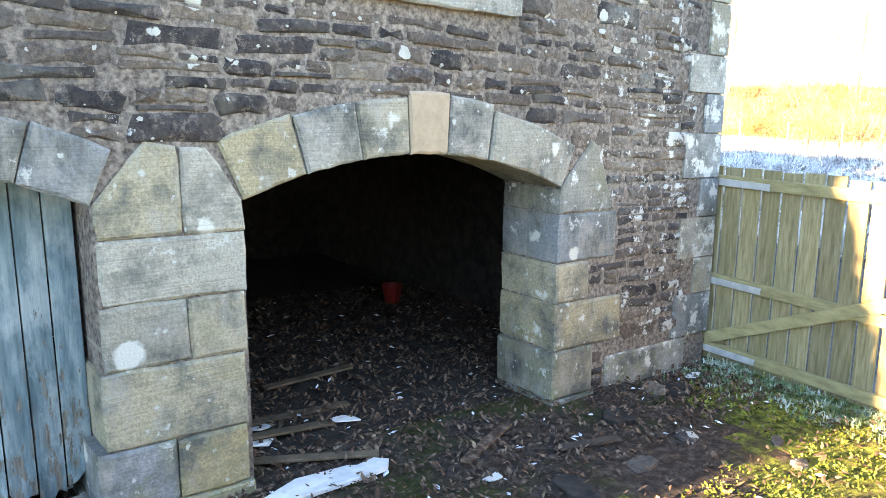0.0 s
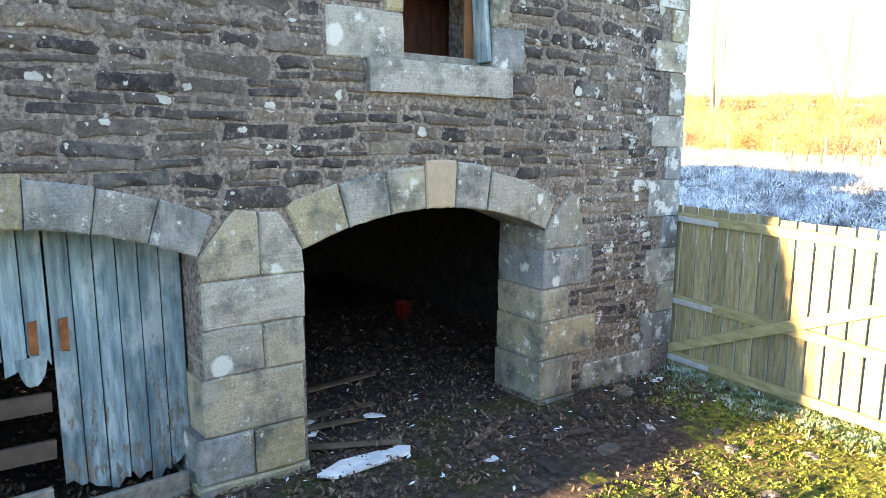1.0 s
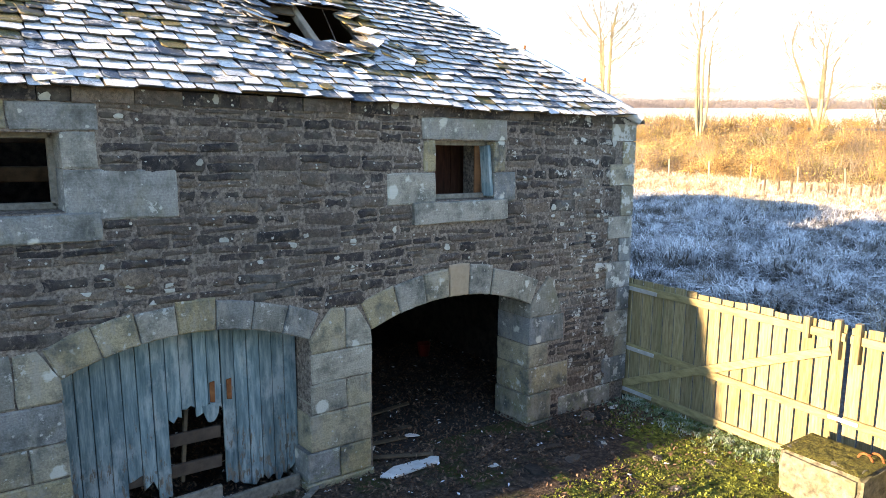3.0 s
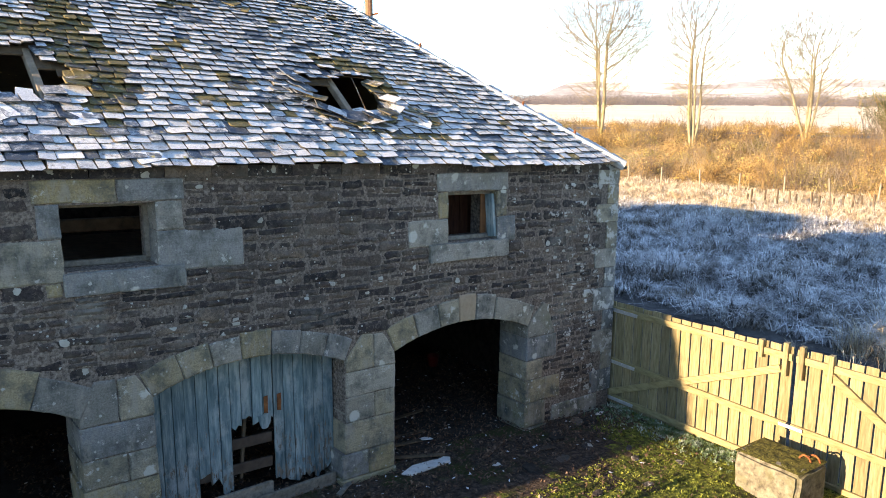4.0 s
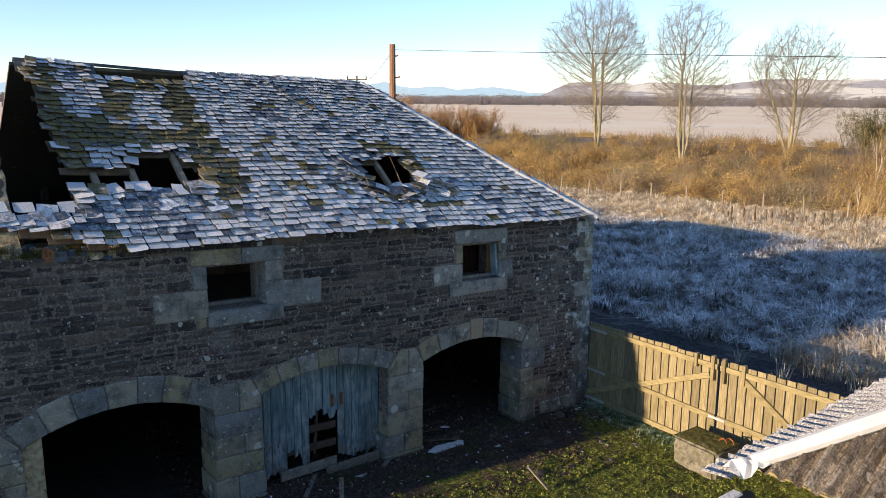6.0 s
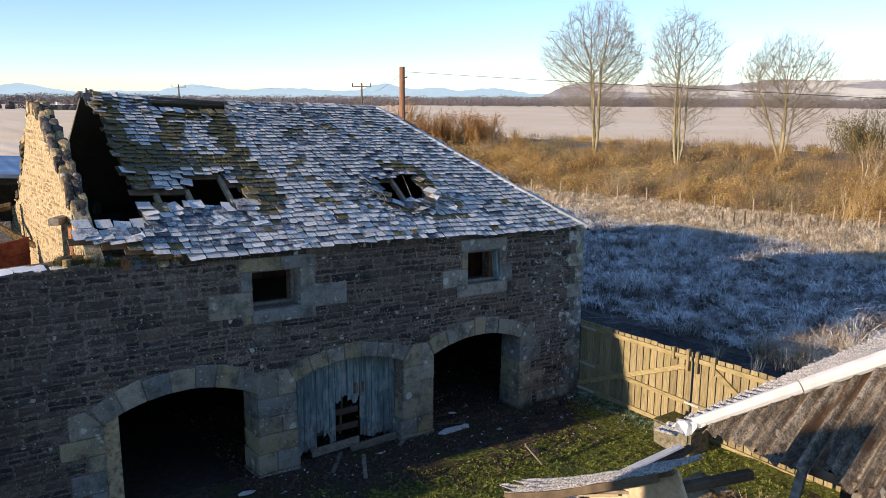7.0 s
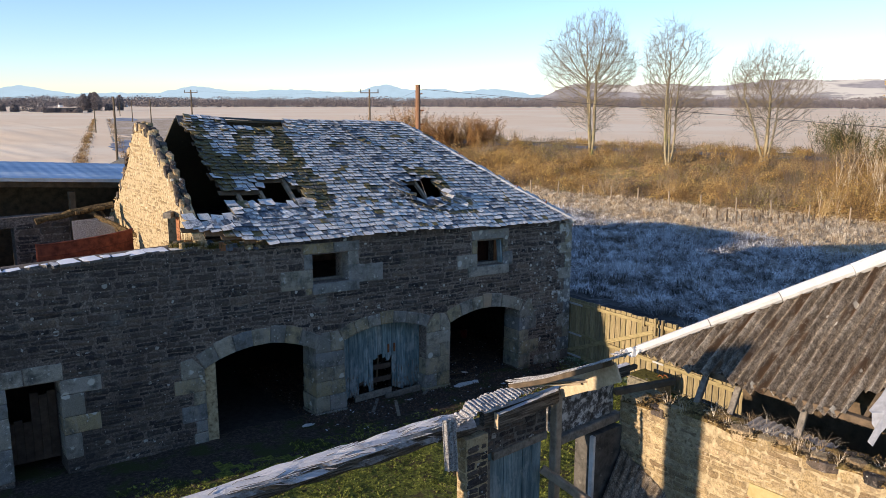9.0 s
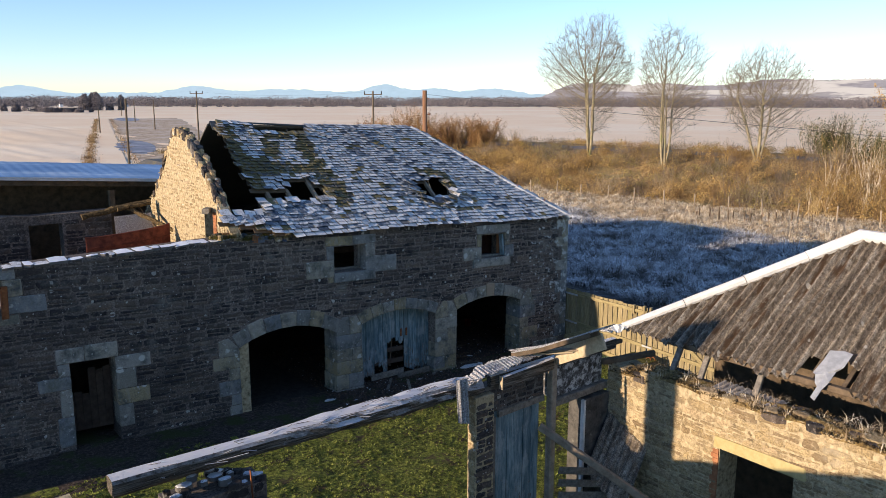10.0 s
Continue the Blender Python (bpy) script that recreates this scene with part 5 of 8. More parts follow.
# ---- coping on the roofless wall ----
rng = random.Random(41)
u = -14.6
while u < -5.0:
    w = rng.uniform(0.1, 0.36)
    cop = thing("coping_slate", (u, 4.3, front_top(u) + lift(u)), "flat wall-head slate white with frost", "coping", "wall-head slates")
    g = Geo()
    lo, hi = 3.97 + rng.uniform(-0.06, 0.08), rng.choice((4.2, 4.3, 4.45)) + rng.uniform(-0.06, 0.06)
    turn, up = rng.gauss(0, 0.06), rng.uniform(0, 0.05)
    mid = (lo + hi) / 2
    g.slab([(u, lo + 0.02), (u + w * 0.4, lo - rng.uniform(0, 0.03)), (u + w - 0.01, lo + rng.uniform(0, 0.04)), (u + w, hi - 0.05), (u + w * rng.uniform(0.4, 0.8), hi), (u + 0.02, hi - rng.uniform(0.02, 0.1))],
           lambda p, q, r: (p + turn * (q - mid), q, front_top(p) + lift(p) + r + up * (q - lo) + 0.02 * noise.noise((p * 2, 0, 0))), -0.02, 0.008 + rng.uniform(0, 0.035), 0.004, 0.03, rng)
    put("slab", g.geo, COPING if rng.random() < 0.75 else SLATE, cop)
    u += w * rng.uniform(0.9, 1.15)


# ---- close-boarded gates ----
GATE_X = 6.42


def gate(y0, y1, name, braces, straps, group="yard gates"):
    """A leaf of upright boards from y0 down to y1, rails and brace on the yard side."""
    leaf = thing(name, (GATE_X, y0, 0), "close-boarded softwood gate, sun-bleached and green with algae", "gate", group)
    n = round((y0 - y1) / 0.187)
    w = (y0 - y1) / n
    for i in range(n):
        ya, yb = y0 - i * w - 0.011, y0 - (i + 1) * w + 0.014
        t = 1.83 + rng.uniform(-0.015, 0.015)
        g = Geo()
        g.slab([(yb, -0.04 + rng.uniform(-0.02, 0.03)), (ya, -0.04), (ya, t), (yb, t + rng.uniform(-0.006, 0.006))], lambda p, q, r: (GATE_X - r + rng.uniform(-0.002, 0.002), p, q), -0.012, 0.012, 0.003)
        put("board", g.geo, FENCE, leaf)
    for z, fall in ((0.14, 0.03), (0.8, 0.035), (1.71, 0.005)):
        g = Geo()
        g.bar((GATE_X - 0.036, y0 - 0.02, z - fall * (4.16 - y0)), (GATE_X - 0.036, y1 + 0.01, z - fall * (4.16 - y1)), 0.048, 0.1, (0, 0, 1))
        put("rail", g.geo, RAIL, leaf)
    for a, b in braces:
        g = Geo()
        g.bar((GATE_X - 0.044, a[0], a[1]), (GATE_X - 0.044, b[0], b[1]), 0.05, 0.11, (0, 0, 1))
        put("brace", g.geo, RAIL, leaf)
    if straps:
        for z in (0.13, 0.79, 1.71):
            g = Geo()
            g.bar((GATE_X - 0.066, y0 + 0.12, z), (GATE_X - 0.066, y0 - 0.66, z - 0.02), 0.008, 0.06)
            strap = put("strap_hinge", g.geo, GALV, leaf, "galvanised strap hinge")
            for dy in (0.12, 0.4, 0.66):
                b = Geo()
                b.tube((GATE_X - 0.07, y0 - dy, z), (GATE_X - 0.082, y0 - dy, z), 0.012, 0.01, 6)
                put("bolt", b.geo, GALV, strap)
    return leaf


g1 = gate(4.16, 0.84, "wooden_gate", [((4.02, 0.21), (1.0, 1.5))], True)
g2 = gate(0.81, -2.3, "wooden_gate", [((0.35, 1.62), (-1.1, 0.66))], False)
fence = gate(-2.34, -5.6, "board_fence", [], False, "yard fences")
fence["label"], fence["category"] = "close-boarded softwood fence running on from the gates", "fence"
for y, z0, z1 in ((1.3, 1.6, 1.86), (0.93, 1.42, 1.9), (0.7, 1.42, 1.9), (0.3, 1.5, 1.88)):
    g = Geo()
    g.bar((GATE_X - 0.06, y, z0), (GATE_X - 0.06, y, z1), 0.09, 0.07, (0, 1, 0))
    put("upright", g.geo, FENCE, g1 if y > 0.82 else g2)
g = Geo()
g.bar((GATE_X - 0.075, 0.95, 0.7), (GATE_X - 0.075, 0.6, 0.69), 0.02, 0.05)
put("latch", g.geo, GALV, g1, "galvanised latch")
post = thing("gate_post", (6.36, 4.22, 0), "slim steel hinge post fixed to the corner stones", "post")
g = Geo()
g.tube((6.4, 4.22, -0.1), (6.4, 4.22, 1.95), 0.035, 0.035, 10)
put("tube", g.geo, GALV, post)

# ---- concrete block with a lifting ring ----
block = thing("concrete_block", (5.66, 0.53, 0), "rough cast concrete block with mossy top and rusty lifting ring", "concrete block")
bm = bmesh.new()
bmesh.ops.create_cube(bm, size=1)
bmesh.ops.scale(bm, vec=(0.7, 0.94, 0.6), verts=bm.verts)
bmesh.ops.bevel(bm, geom=bm.edges[:], offset=0.06, segments=3, affect="EDGES")
bmesh.ops.subdivide_edges(bm, edges=bm.edges[:], cuts=3, use_grid_fill=True)
for v in bm.verts:
    v.co += Vector((noise.noise(v.co * 5), noise.noise(v.co * 5 + Vector((9, 0, 0))), noise.noise(v.co * 5 + Vector((0, 9, 0))))) * 0.022
BLOCK_M = pose(5.66, 0.53, 0.27, 0, 0, -3)
bm.transform(BLOCK_M)
put("body", bm, CONCRETE, block)
bm = bmesh.new()
bmesh.ops.create_grid(bm, x_segments=14, y_segments=28, size=0.5)
for v in bm.verts:
    edge = max(abs(v.co.x), abs(v.co.y)) / 0.5
    v.co = Vector((v.co.x * 0.68, v.co.y * 0.92, 0.295 + (0.02 + 0.02 * noise.noise(Vector((v.co.x * 6, v.co.y * 12, 0)))) * (1 - edge ** 6)))
bm.transform(BLOCK_M)
put("moss_cap", bm, MOSS_MAT, block, "olive moss covering the top")
for k in range(2):
    g = Geo()
    arc = [BLOCK_M @ Vector((0.1 + 0.1 * k, -0.28 + 0.08 * math.cos(t) - 0.07 * k, 0.29 + 0.09 * math.sin(t))) for t in np.linspace(0, math.pi, 9)]
    for p, q in zip(arc, arc[1:]):
        g.tube(p, q, 0.014, 0.014, 6)
    put("lifting_ring", g.geo, RUST, block, "rusty iron ring")

# ---- clutter of the yard ----
rng = random.Random(51)


def on_ground(x, y):
    return height(x, y)


def timber(name, a, b, w, h, mat, label, category, group=""):
    t = thing(name, (a[0], a[1], a[2] - h / 2), label, category, group)
    g = Geo()
    g.bar(a, b, w, h)
    put("board", g.geo, mat, t)
    return t


white = thing("white_plank", (1.9, 4.0, 0.2), "broken white-painted plank lying on the ground", "plank")
g = Geo()
g.slab([(1.74, 3.78), (1.86, 3.7), (2.3, 3.7), (2.56, 3.74), (2.62, 3.82), (2.56, 3.9), (2.42, 3.87), (2.36, 3.9), (2.0, 3.9)], lambda p, q, r: (p, q - 0.02, on_ground(p, q) + 0.03 + r), -0.01, 0.02, 0.004)
put("board", g.geo, WHITE, white)
for x, y, s, lab in ((2.18, 4.75, 0.12, "a"), (2.0, 4.5, 0.16, "b"), (2.72, 4.48, 0.14, "c"), (3.3, 4.7, 0.07, "d"), (5.8, 3.75, 0.12, "e"), (3.05, 3.28, 0.1, "f"), (0.24, 3.7, 0.14, "g"), (-2.6, 3.6, 0.2, "h")):
    scrap = thing("white_scrap", (x, y, on_ground(x, y)), "torn scrap of white sheet lying on the earth", "scrap", "white scraps")
    g = Geo()
    poly = [(x + s * rng.uniform(0.5, 1) * math.cos(t), y + s * 0.5 * rng.uniform(0.4, 1) * math.sin(t)) for t in np.linspace(0, 5.4, 7)]
    g.slab(poly, lambda p, q, r: (p, q, on_ground(p, q) + 0.02 + r + 0.15 * s * math.sin(p * 9 + q * 7) ** 2), -0.004, 0.006, 0.002)
    put("sheet", g.geo, WHITE, scrap)
for x, y, s, h, yaw in ((4.5, 3.5, 0.22, 0.06, 20), (4.65, 3.02, 0.15, 0.03, 40), (4.0, 2.9, 0.16, 0.03, 5), (5.2, 3.7, 0.14, 0.05, 70), (5.1, 2.57, 0.08, 0.05, 30), (3.6, 1.9, 0.12, 0.03, 10),
                       (5.35, 1.85, 0.1, 0.03, 60), (4.36, 1.67, 0.1, 0.05, 0), (4.9, 2.3, 0.1, 0.04, 20), (3.4, 2.9, 0.22, 0.03, 80), (2.9, 2.0, 0.15, 0.05, 50), (5.4, 3.65, 0.24, 0.03, 15)):
    st = thing("flat_stone", (x, y, on_ground(x, y)), "flat grey sandstone slab lying loose on the mossy ground", "stone", "loose stones")
    g = Geo()
    c, sn = math.cos(radians(yaw)), math.sin(radians(yaw))
    base = [(s * rng.uniform(0.75, 1.05) * math.cos(t), s * 0.62 * rng.uniform(0.75, 1.05) * math.sin(t)) for t in np.linspace(0, 5.5, 7)]
    tip = rng.uniform(-0.15, 0.15)
    g.slab([(p * c - q * sn, p * sn + q * c) for p, q in base], lambda p, q, r: (x + p, y + q, on_ground(x, y) + r + tip * p), -0.03, h * 0.6, 0.006, 0, rng)
    put("slab", g.geo, STONE if s < 0.2 else DARK_STONE, st)
for i, (x, y, yaw, l, mat) in enumerate(((1.9, 4.6, -12, 0.7, DARK_WOOD), (2.0, 4.85, -5, 0.9, DARK_WOOD), (3.0, 3.5, 25, 0.7, LEAF_LITTER), (2.5, 5.4, 0, 0.8, DARK_WOOD),
                                        (1.8, 4.3, -25, 0.9, DARK_WOOD), (0.75, 3.75, 35, 0.7, GREY_WOOD), (-1.0, 3.4, 50, 0.9, GREY_WOOD), (-0.6, 2.9, 60, 1.0, RAFTER), (3.7, 3.35, -20, 0.45, SHADE_WOOD))):
    d = Vector((math.cos(radians(yaw)), math.sin(radians(yaw)), 0)) * l
    z = on_ground(x, y) + 0.035
    timber("loose_plank", (x, y, z), (x + d.x, y + d.y, on_ground(x + d.x, y + d.y) + 0.04), 0.075, 0.02, mat, "split grey plank lying among rubble", "plank", "loose planks")
timber("leaning_board", (2.55, 1.5, on_ground(2.55, 1.5) + 0.02), (2.3, 1.72, on_ground(2.3, 1.7) + 0.42), 0.1, 0.025, RAFTER, "narrow board propped up in the moss", "plank")
bucket = thing("red_bucket", (5.0, 7.3, 0.03), "small red plastic bucket in the dark barn", "bucket")
g = Geo()
ring = [(0.09, 0.0), (0.12, 0.21), (0.13, 0.22), (0.115, 0.212), (0.08, 0.02)]
for (r0, z0), (r1, z1) in zip(ring, ring[1:]):
    vs = [(5.0 + r * math.cos(t), 7.3 + r * math.sin(t), z + 0.05) for r, z in ((r0, z0), (r1, z1)) for t in [2 * math.pi * i / 14 for i in range(14)]]
    g.add(vs, [(i, (i + 1) % 14, 14 + (i + 1) % 14, 14 + i) for i in range(14)])
put("pail", g.geo, RED, bucket)


def scatter(n, where, rng):
    pts = []
    while len(pts) < n:
        p = where(rng)
        if p:
            pts.append(p)
    return pts


def chips(pts, size, rng, flat=0.5):
    """Small curled flakes lying about."""
    v, f = [], []
    for x, y in pts:
        s = size * rng.uniform(0.5, 1.6)
        a = rng.uniform(0, 6.3)
        z = height(x, y) + 0.006 + rng.random() * 0.02
        u = Vector((math.cos(a), math.sin(a), rng.uniform(-flat, flat))) * s
        w = Vector((-math.sin(a), math.cos(a), rng.uniform(-flat, flat))) * s * rng.uniform(0.3, 0.6)
        c = Vector((x, y, z + abs(u.z) + abs(w.z)))
        k = len(v)
        v += [tuple(c - u), tuple(c - w * 0.9 + u * 0.2), tuple(c + u), tuple(c + w + u * 0.1), tuple(c + Vector((0, 0, s * 0.25)))]
        f += [(k, k + 1, k + 4), (k + 1, k + 2, k + 4), (k + 2, k + 3, k + 4), (k + 3, k, k + 4)]
    return np.array(v), np.array(f)


def litter_spot(rng):
    x, y = rng.uniform(-2.5, 6.2), rng.uniform(1.6, 8.0)
    if y > 4.0 and not any(o.u0 < x < o.u1 for o in ARCHES) and y < 4.6:
        return None
    if y < 3.0 and rng.random() < 0.82:
        return None
    return (x, y)


litter = part("leaf_litter", chips(scatter(26000, litter_spot, rng), 0.021, rng, 0.8), LEAF_LITTER, None)
tagged(litter, "dead leaves, bark and chips strewn before the arches", "litter", kind="stuff")
strewn = part("strewn_leaves", chips(scatter(2600, lambda q: (q.uniform(-9.0, 6.2), q.uniform(-3.2, 2.6)), rng), 0.02, rng, 0.5), LEAF_LITTER, None)
tagged(strewn, "brown dead leaves strewn over the moss", "leaves", kind="stuff")
pale = part("slate_chips", chips(scatter(420, litter_spot, rng), 0.026, rng, 0.3), COPING, None)
tagged(pale, "pale chips of slate and stone on the earth", "chips", kind="stuff")


def moss_spot(rng):
    x, y = rng.uniform(-9.5, 6.35), rng.uniform(-3.4, 3.9)
    w = noise.noise((x * 0.9, y * 0.9, 1)) + 0.6 * noise.noise((x * 3.5, y * 3.5, 2))
    if (y < 2.5 + 0.8 * w or (x > 5 and y < 3.7)) and w > -0.55 + 0.4 * rng.random() and not (5.4 < x < 6.4 and 0.1 < y < 1.3):
        return (x, y)


def tufts(pts, n, h, spread, width, rng, ground_z=height, lean=0.5, bend=0.3, grow=None):
    """Tufts of tapering blades, each of two facets."""
    m = len(pts) * n
    base = np.repeat(np.array([(x, y, ground_z(x, y)) for x, y in pts]), n, axis=0)
    r = np.random.default_rng(rng.randrange(10 ** 6))
    size = r.uniform(0.6, 1.3, len(pts))
    if grow:
        size *= np.array([grow(x, y) for x, y in pts])
    size = np.repeat(size, n)
    ang = r.uniform(0, 2 * np.pi, m)
    off = r.uniform(0, 1, m) ** 0.7 * spread * size
    base[:, 0] += np.cos(ang) * off
    base[:, 1] += np.sin(ang) * off
    hh = h * size * r.uniform(0.5, 1.15, m)
    tilt_ = r.uniform(0.1, 1.0, m) * lean
    dirx, diry = np.cos(ang + r.normal(0, 0.7, m)), np.sin(ang + r.normal(0, 0.7, m))
    side = np.stack([-np.sin(ang), np.cos(ang), np.zeros(m)], 1) * (width * r.uniform(0.6, 1.3, m) / 2)[:, None]
    mid = base + np.stack([dirx * hh * tilt_ * 0.45, diry * hh * tilt_ * 0.45, hh * 0.6], 1)
    top = base + np.stack([dirx * hh * (tilt_ + bend), diry * hh * (tilt_ + bend), hh * np.clip(1 - tilt_ * 0.4, 0.3, 1)], 1)
    v = np.stack([base - side, base + side, mid - side * 0.7, mid + side * 0.7, top], 1).reshape(-1, 3)
    k = np.arange(m)[:, None] * 5
    f = np.concatenate([k + np.array([[0, 1, 3]]), k + np.array([[0, 3, 2]]), k + np.array([[2, 3, 4]])])
    return v, f


moss = part("moss_tufts", tufts(scatter(19000, moss_spot, rng), 6, 0.026, 0.045, 0.02, rng, lean=1.1), WEED, None)
tagged(moss, "bright green moss and small weeds over the yard", "moss", kind="stuff")
rimed = part("rimed_weeds", tufts([(6.33 - abs(rng.gauss(0, 0.28)), rng.uniform(1.2, 3.95)) for _ in range(700)], 7, 0.05, 0.05, 0.014, rng, lean=0.9), RIMED_WEED, None)
tagged(rimed, "small green weeds rimed with frost along the gate foot", "weeds", kind="stuff")


# ---- the roofless shed in front: a beam on a stub and a pier, and broken sheeting ----
SY = -3.55
beam = thing("fallen_wall_plate", (-9.5, SY, 3.2), "long split roof timber thick with frost, spanning wall stub and pier", "beam")
rng = random.Random(61)
g = Geo()
ax = [(x, 3.3 - 0.03 * smooth((x + 9.5) / 4.5) - 0.05 * smooth((x + 4.7) / 0.8)) for x in np.linspace(-9.56, -3.9, 64)]
RN = 16
for k, (x, z) in enumerate(ax):
    for i in range(RN):
        t = 2 * math.pi * i / RN
        rot = smooth((x + 8.4) / 2.2)
        r = 1 + (0.03 + 0.15 * rot) * noise.noise((x * 1.2, i * 1.1, 0.5)) + (0.03 + 0.24 * rot) * noise.noise((x * 2.5, i * 3.3, 4.5))
        c, q = math.cos(t), math.sin(t)
        k = r / (abs(c) ** 5 + abs(q) ** 5) ** 0.2
        k = k * (1 - rot) + r * rot * 1.08
        g.v.append((x, SY + (0.12 + 0.035 * rot) * k * c, z + 0.03 + (0.105 + 0.04 * rot) * k * q))
g.f += [(k * RN + i, k * RN + (i + 1) % RN, (k + 1) * RN + (i + 1) % RN, (k + 1) * RN + i) for k in range(len(ax) - 1) for i in range(RN)]
g.f += [tuple(range(RN))[::-1], tuple((len(ax) - 1) * RN + i for i in range(RN))]
put("log", g.geo, FROST_BEAM, beam)
g = Geo()
g.bar((-9.5, SY + 0.13, 3.2), (-4.0, SY + 0.12, 3.24), 0.06, 0.2)
put("side_board", g.geo, DARK_WOOD, beam)
for i in range(240):
    x = -9.4 + 5.2 * rng.random() ** 0.55
    g = Geo()
    l = rng.uniform(0.08, 0.4)
    p = Vector((x, SY + rng.uniform(-0.15, 0.08), 3.42 + rng.uniform(-0.12, 0.03)))
    g.bar(p, p + Vector((l, rng.uniform(-0.1, 0.05), rng.uniform(-0.03, 0.05))), 0.013, 0.008)
    put("splinter", g.geo, FROST_BEAM, beam)


def corrugated(name, us, lo, hi, to, pitch, amp, mat, parent, thick=0.008, rows=2, label=""):
    """A corrugated sheet across us (start, end), from lo(u) to hi(u) up its slope."""
    n = max(4, int((us[1] - us[0]) / pitch * 8))
    g = Geo()
    for side in (0, 1):
        for i in range(n + 1):
            u = us[0] + (us[1] - us[0]) * i / n
            w = amp * math.cos(2 * math.pi * u / pitch) - side * thick
            a, b = lo(u), hi(u)
            for j in range(rows + 1):
                g.v.append(tuple(to(u, a + (b - a) * j / rows, w)))
    R = rows + 1
    S = (n + 1) * R
    for i in range(n):
        for j in range(rows):
            q = (i * R + j, (i + 1) * R + j, (i + 1) * R + j + 1, i * R + j + 1)
            g.f += [q, tuple(S + k for k in q[::-1])]
        for j in (0, rows):
            q = (i * R + j, (i + 1) * R + j, S + (i + 1) * R + j, S + i * R + j)
            g.f.append(q if j else q[::-1])
    for i in (0, n):
        for j in range(rows):
            q = (i * R + j, i * R + j + 1, S + i * R + j + 1, S + i * R + j)
            g.f.append(q if not i else q[::-1])
    return put(name, g.geo, mat, parent, label)


sheet = thing("broken_roof_sheeting", (-3.0, SY, 3.4), "broken corrugated sheeting rimed with frost, sagging over the beam", "roof sheet")


def sag(u, v, w):
    drop = 0.22 * smooth((-3.9 - u) / 0.6)
    return Vector((u, SY + v, 3.56 + 0.03 * (u + 3) - drop - 0.12 * abs(v) * (1 if v > 0 else 2.0) + w + 0.02 * noise.noise((u * 3, v * 6, 0)) + 0.012 * noise.noise((u * 11, v * 11, 0))))


corrugated("upper_sheet", (-4.75, -2.5), lambda u: -0.2 - 0.04 * math.sin(u * 3) - 0.02 * math.sin(u * 23), lambda u: 0.06 + 0.05 * math.sin(u * 5) + 0.03 * math.sin(u * 19), sag, 0.07, 0.012, RIME, sheet, rows=4)
corrugated("hanging_strip", (-4.58, -4.36), lambda u: 0.0, lambda u: 0.74 + 0.3 * (u + 4.4), lambda u, v, w: Vector((u + 0.03 * v, SY - 0.3 - w - 0.05 * v, 3.56 - v)), 0.072, 0.02, RIME, sheet, rows=3, label="strip of sheeting hanging down")
corner = thing("torn_roof_corner", (-2.7, -4.2, 3.5), "torn corner of the old shed roof, rimed sheet on bleached boards", "roof sheet")


def torn(u, v, w):
    """u across the remnant, v up it towards the south."""
    return Vector((-2.95 + 0.5 * v / 1.5 + u, SY + 0.12 - v, 3.6 + 0.02 * u + 0.68 * (max(0.0, v) / 1.5) ** 1.2 + w + 0.015 * noise.noise((u * 9, v * 7, 2))))


corrugated("sheet", (-0.16, 0.2), lambda u: 0.0 + 0.1 * math.sin(u * 37), lambda u: 1.55 - 1.3 * max(0.0, -u) - 0.4 * max(0.0, u) + 0.05 * math.sin(u * 41), torn, 0.09, 0.012, RIME, corner, rows=22, label="rimed corrugated sheet")
for u, drop, w in ((-0.15, 0.05, 0.05), (0.06, 0.06, 0.05)):
    g = Geo()
    for k in range(5):
        g.bar(torn(u, 0.05 + 0.26 * k, -drop), torn(u, 0.05 + 0.26 * (k + 1), -drop), w, 0.07)
    put("batten", g.geo, DARK_WOOD, corner)
for a, b, w, h, mat in (((-2.3, -3.74, 3.42), (-2.4, -4.86, 4.02), 0.03, 0.27, NEW_WOOD), ((-2.28, -3.7, 3.36), (-2.36, -4.5, 3.72), 0.03, 0.12, NEW_WOOD), ((-2.72, -3.62, 3.6), (-2.3, -4.3, 3.71), 0.11, 0.03, RAFTER), ((-2.76, -3.66, 3.56), (-2.38, -4.2, 3.66), 0.07, 0.025, NEW_WOOD)):
    g = Geo()
    g.bar(a, b, w, h)
    put("board", g.geo, mat, corner, "bleached broken board")
for a, b, w, h, mat in (((-2.2, SY - 0.1, 3.3), (-0.5, SY - 0.14, 3.36), 0.08, 0.07, DARK_WOOD), ((-1.2, SY - 0.3, 3.14), (-0.3, SY - 0.75, 3.24), 0.1, 0.1, DARK_WOOD)):
    bit = thing("roof_timber", (a[0], a[1], a[2]), "dark broken roof timber between shed and byre", "timber", "broken roof timbers")
    g = Geo()
    g.bar(a, b, w, h)
    put("timber", g.geo, mat, bit)
fas = thing("fascia_board", (-3.1, SY - 0.24, 3.3), "frosted dark board with a yellow sawn end over the pier", "board")
g = Geo()
g.bar((-3.6, SY - 0.24, 3.28), (-2.42, SY - 0.24, 3.36), 0.07, 0.2)
put("board", g.geo, FROST_BEAM, fas)
g = Geo()
g.box(-3.615, -3.6, SY - 0.28, SY - 0.2, 3.17, 3.39)
put("sawn_end", g.geo, NEW_WOOD, fas, "yellow sawn board end")

shed = thing("shed_front", (-3, SY, 0), "ruined shed front of stone pier, posts, boarded door and whitewashed panel", "shed wall")


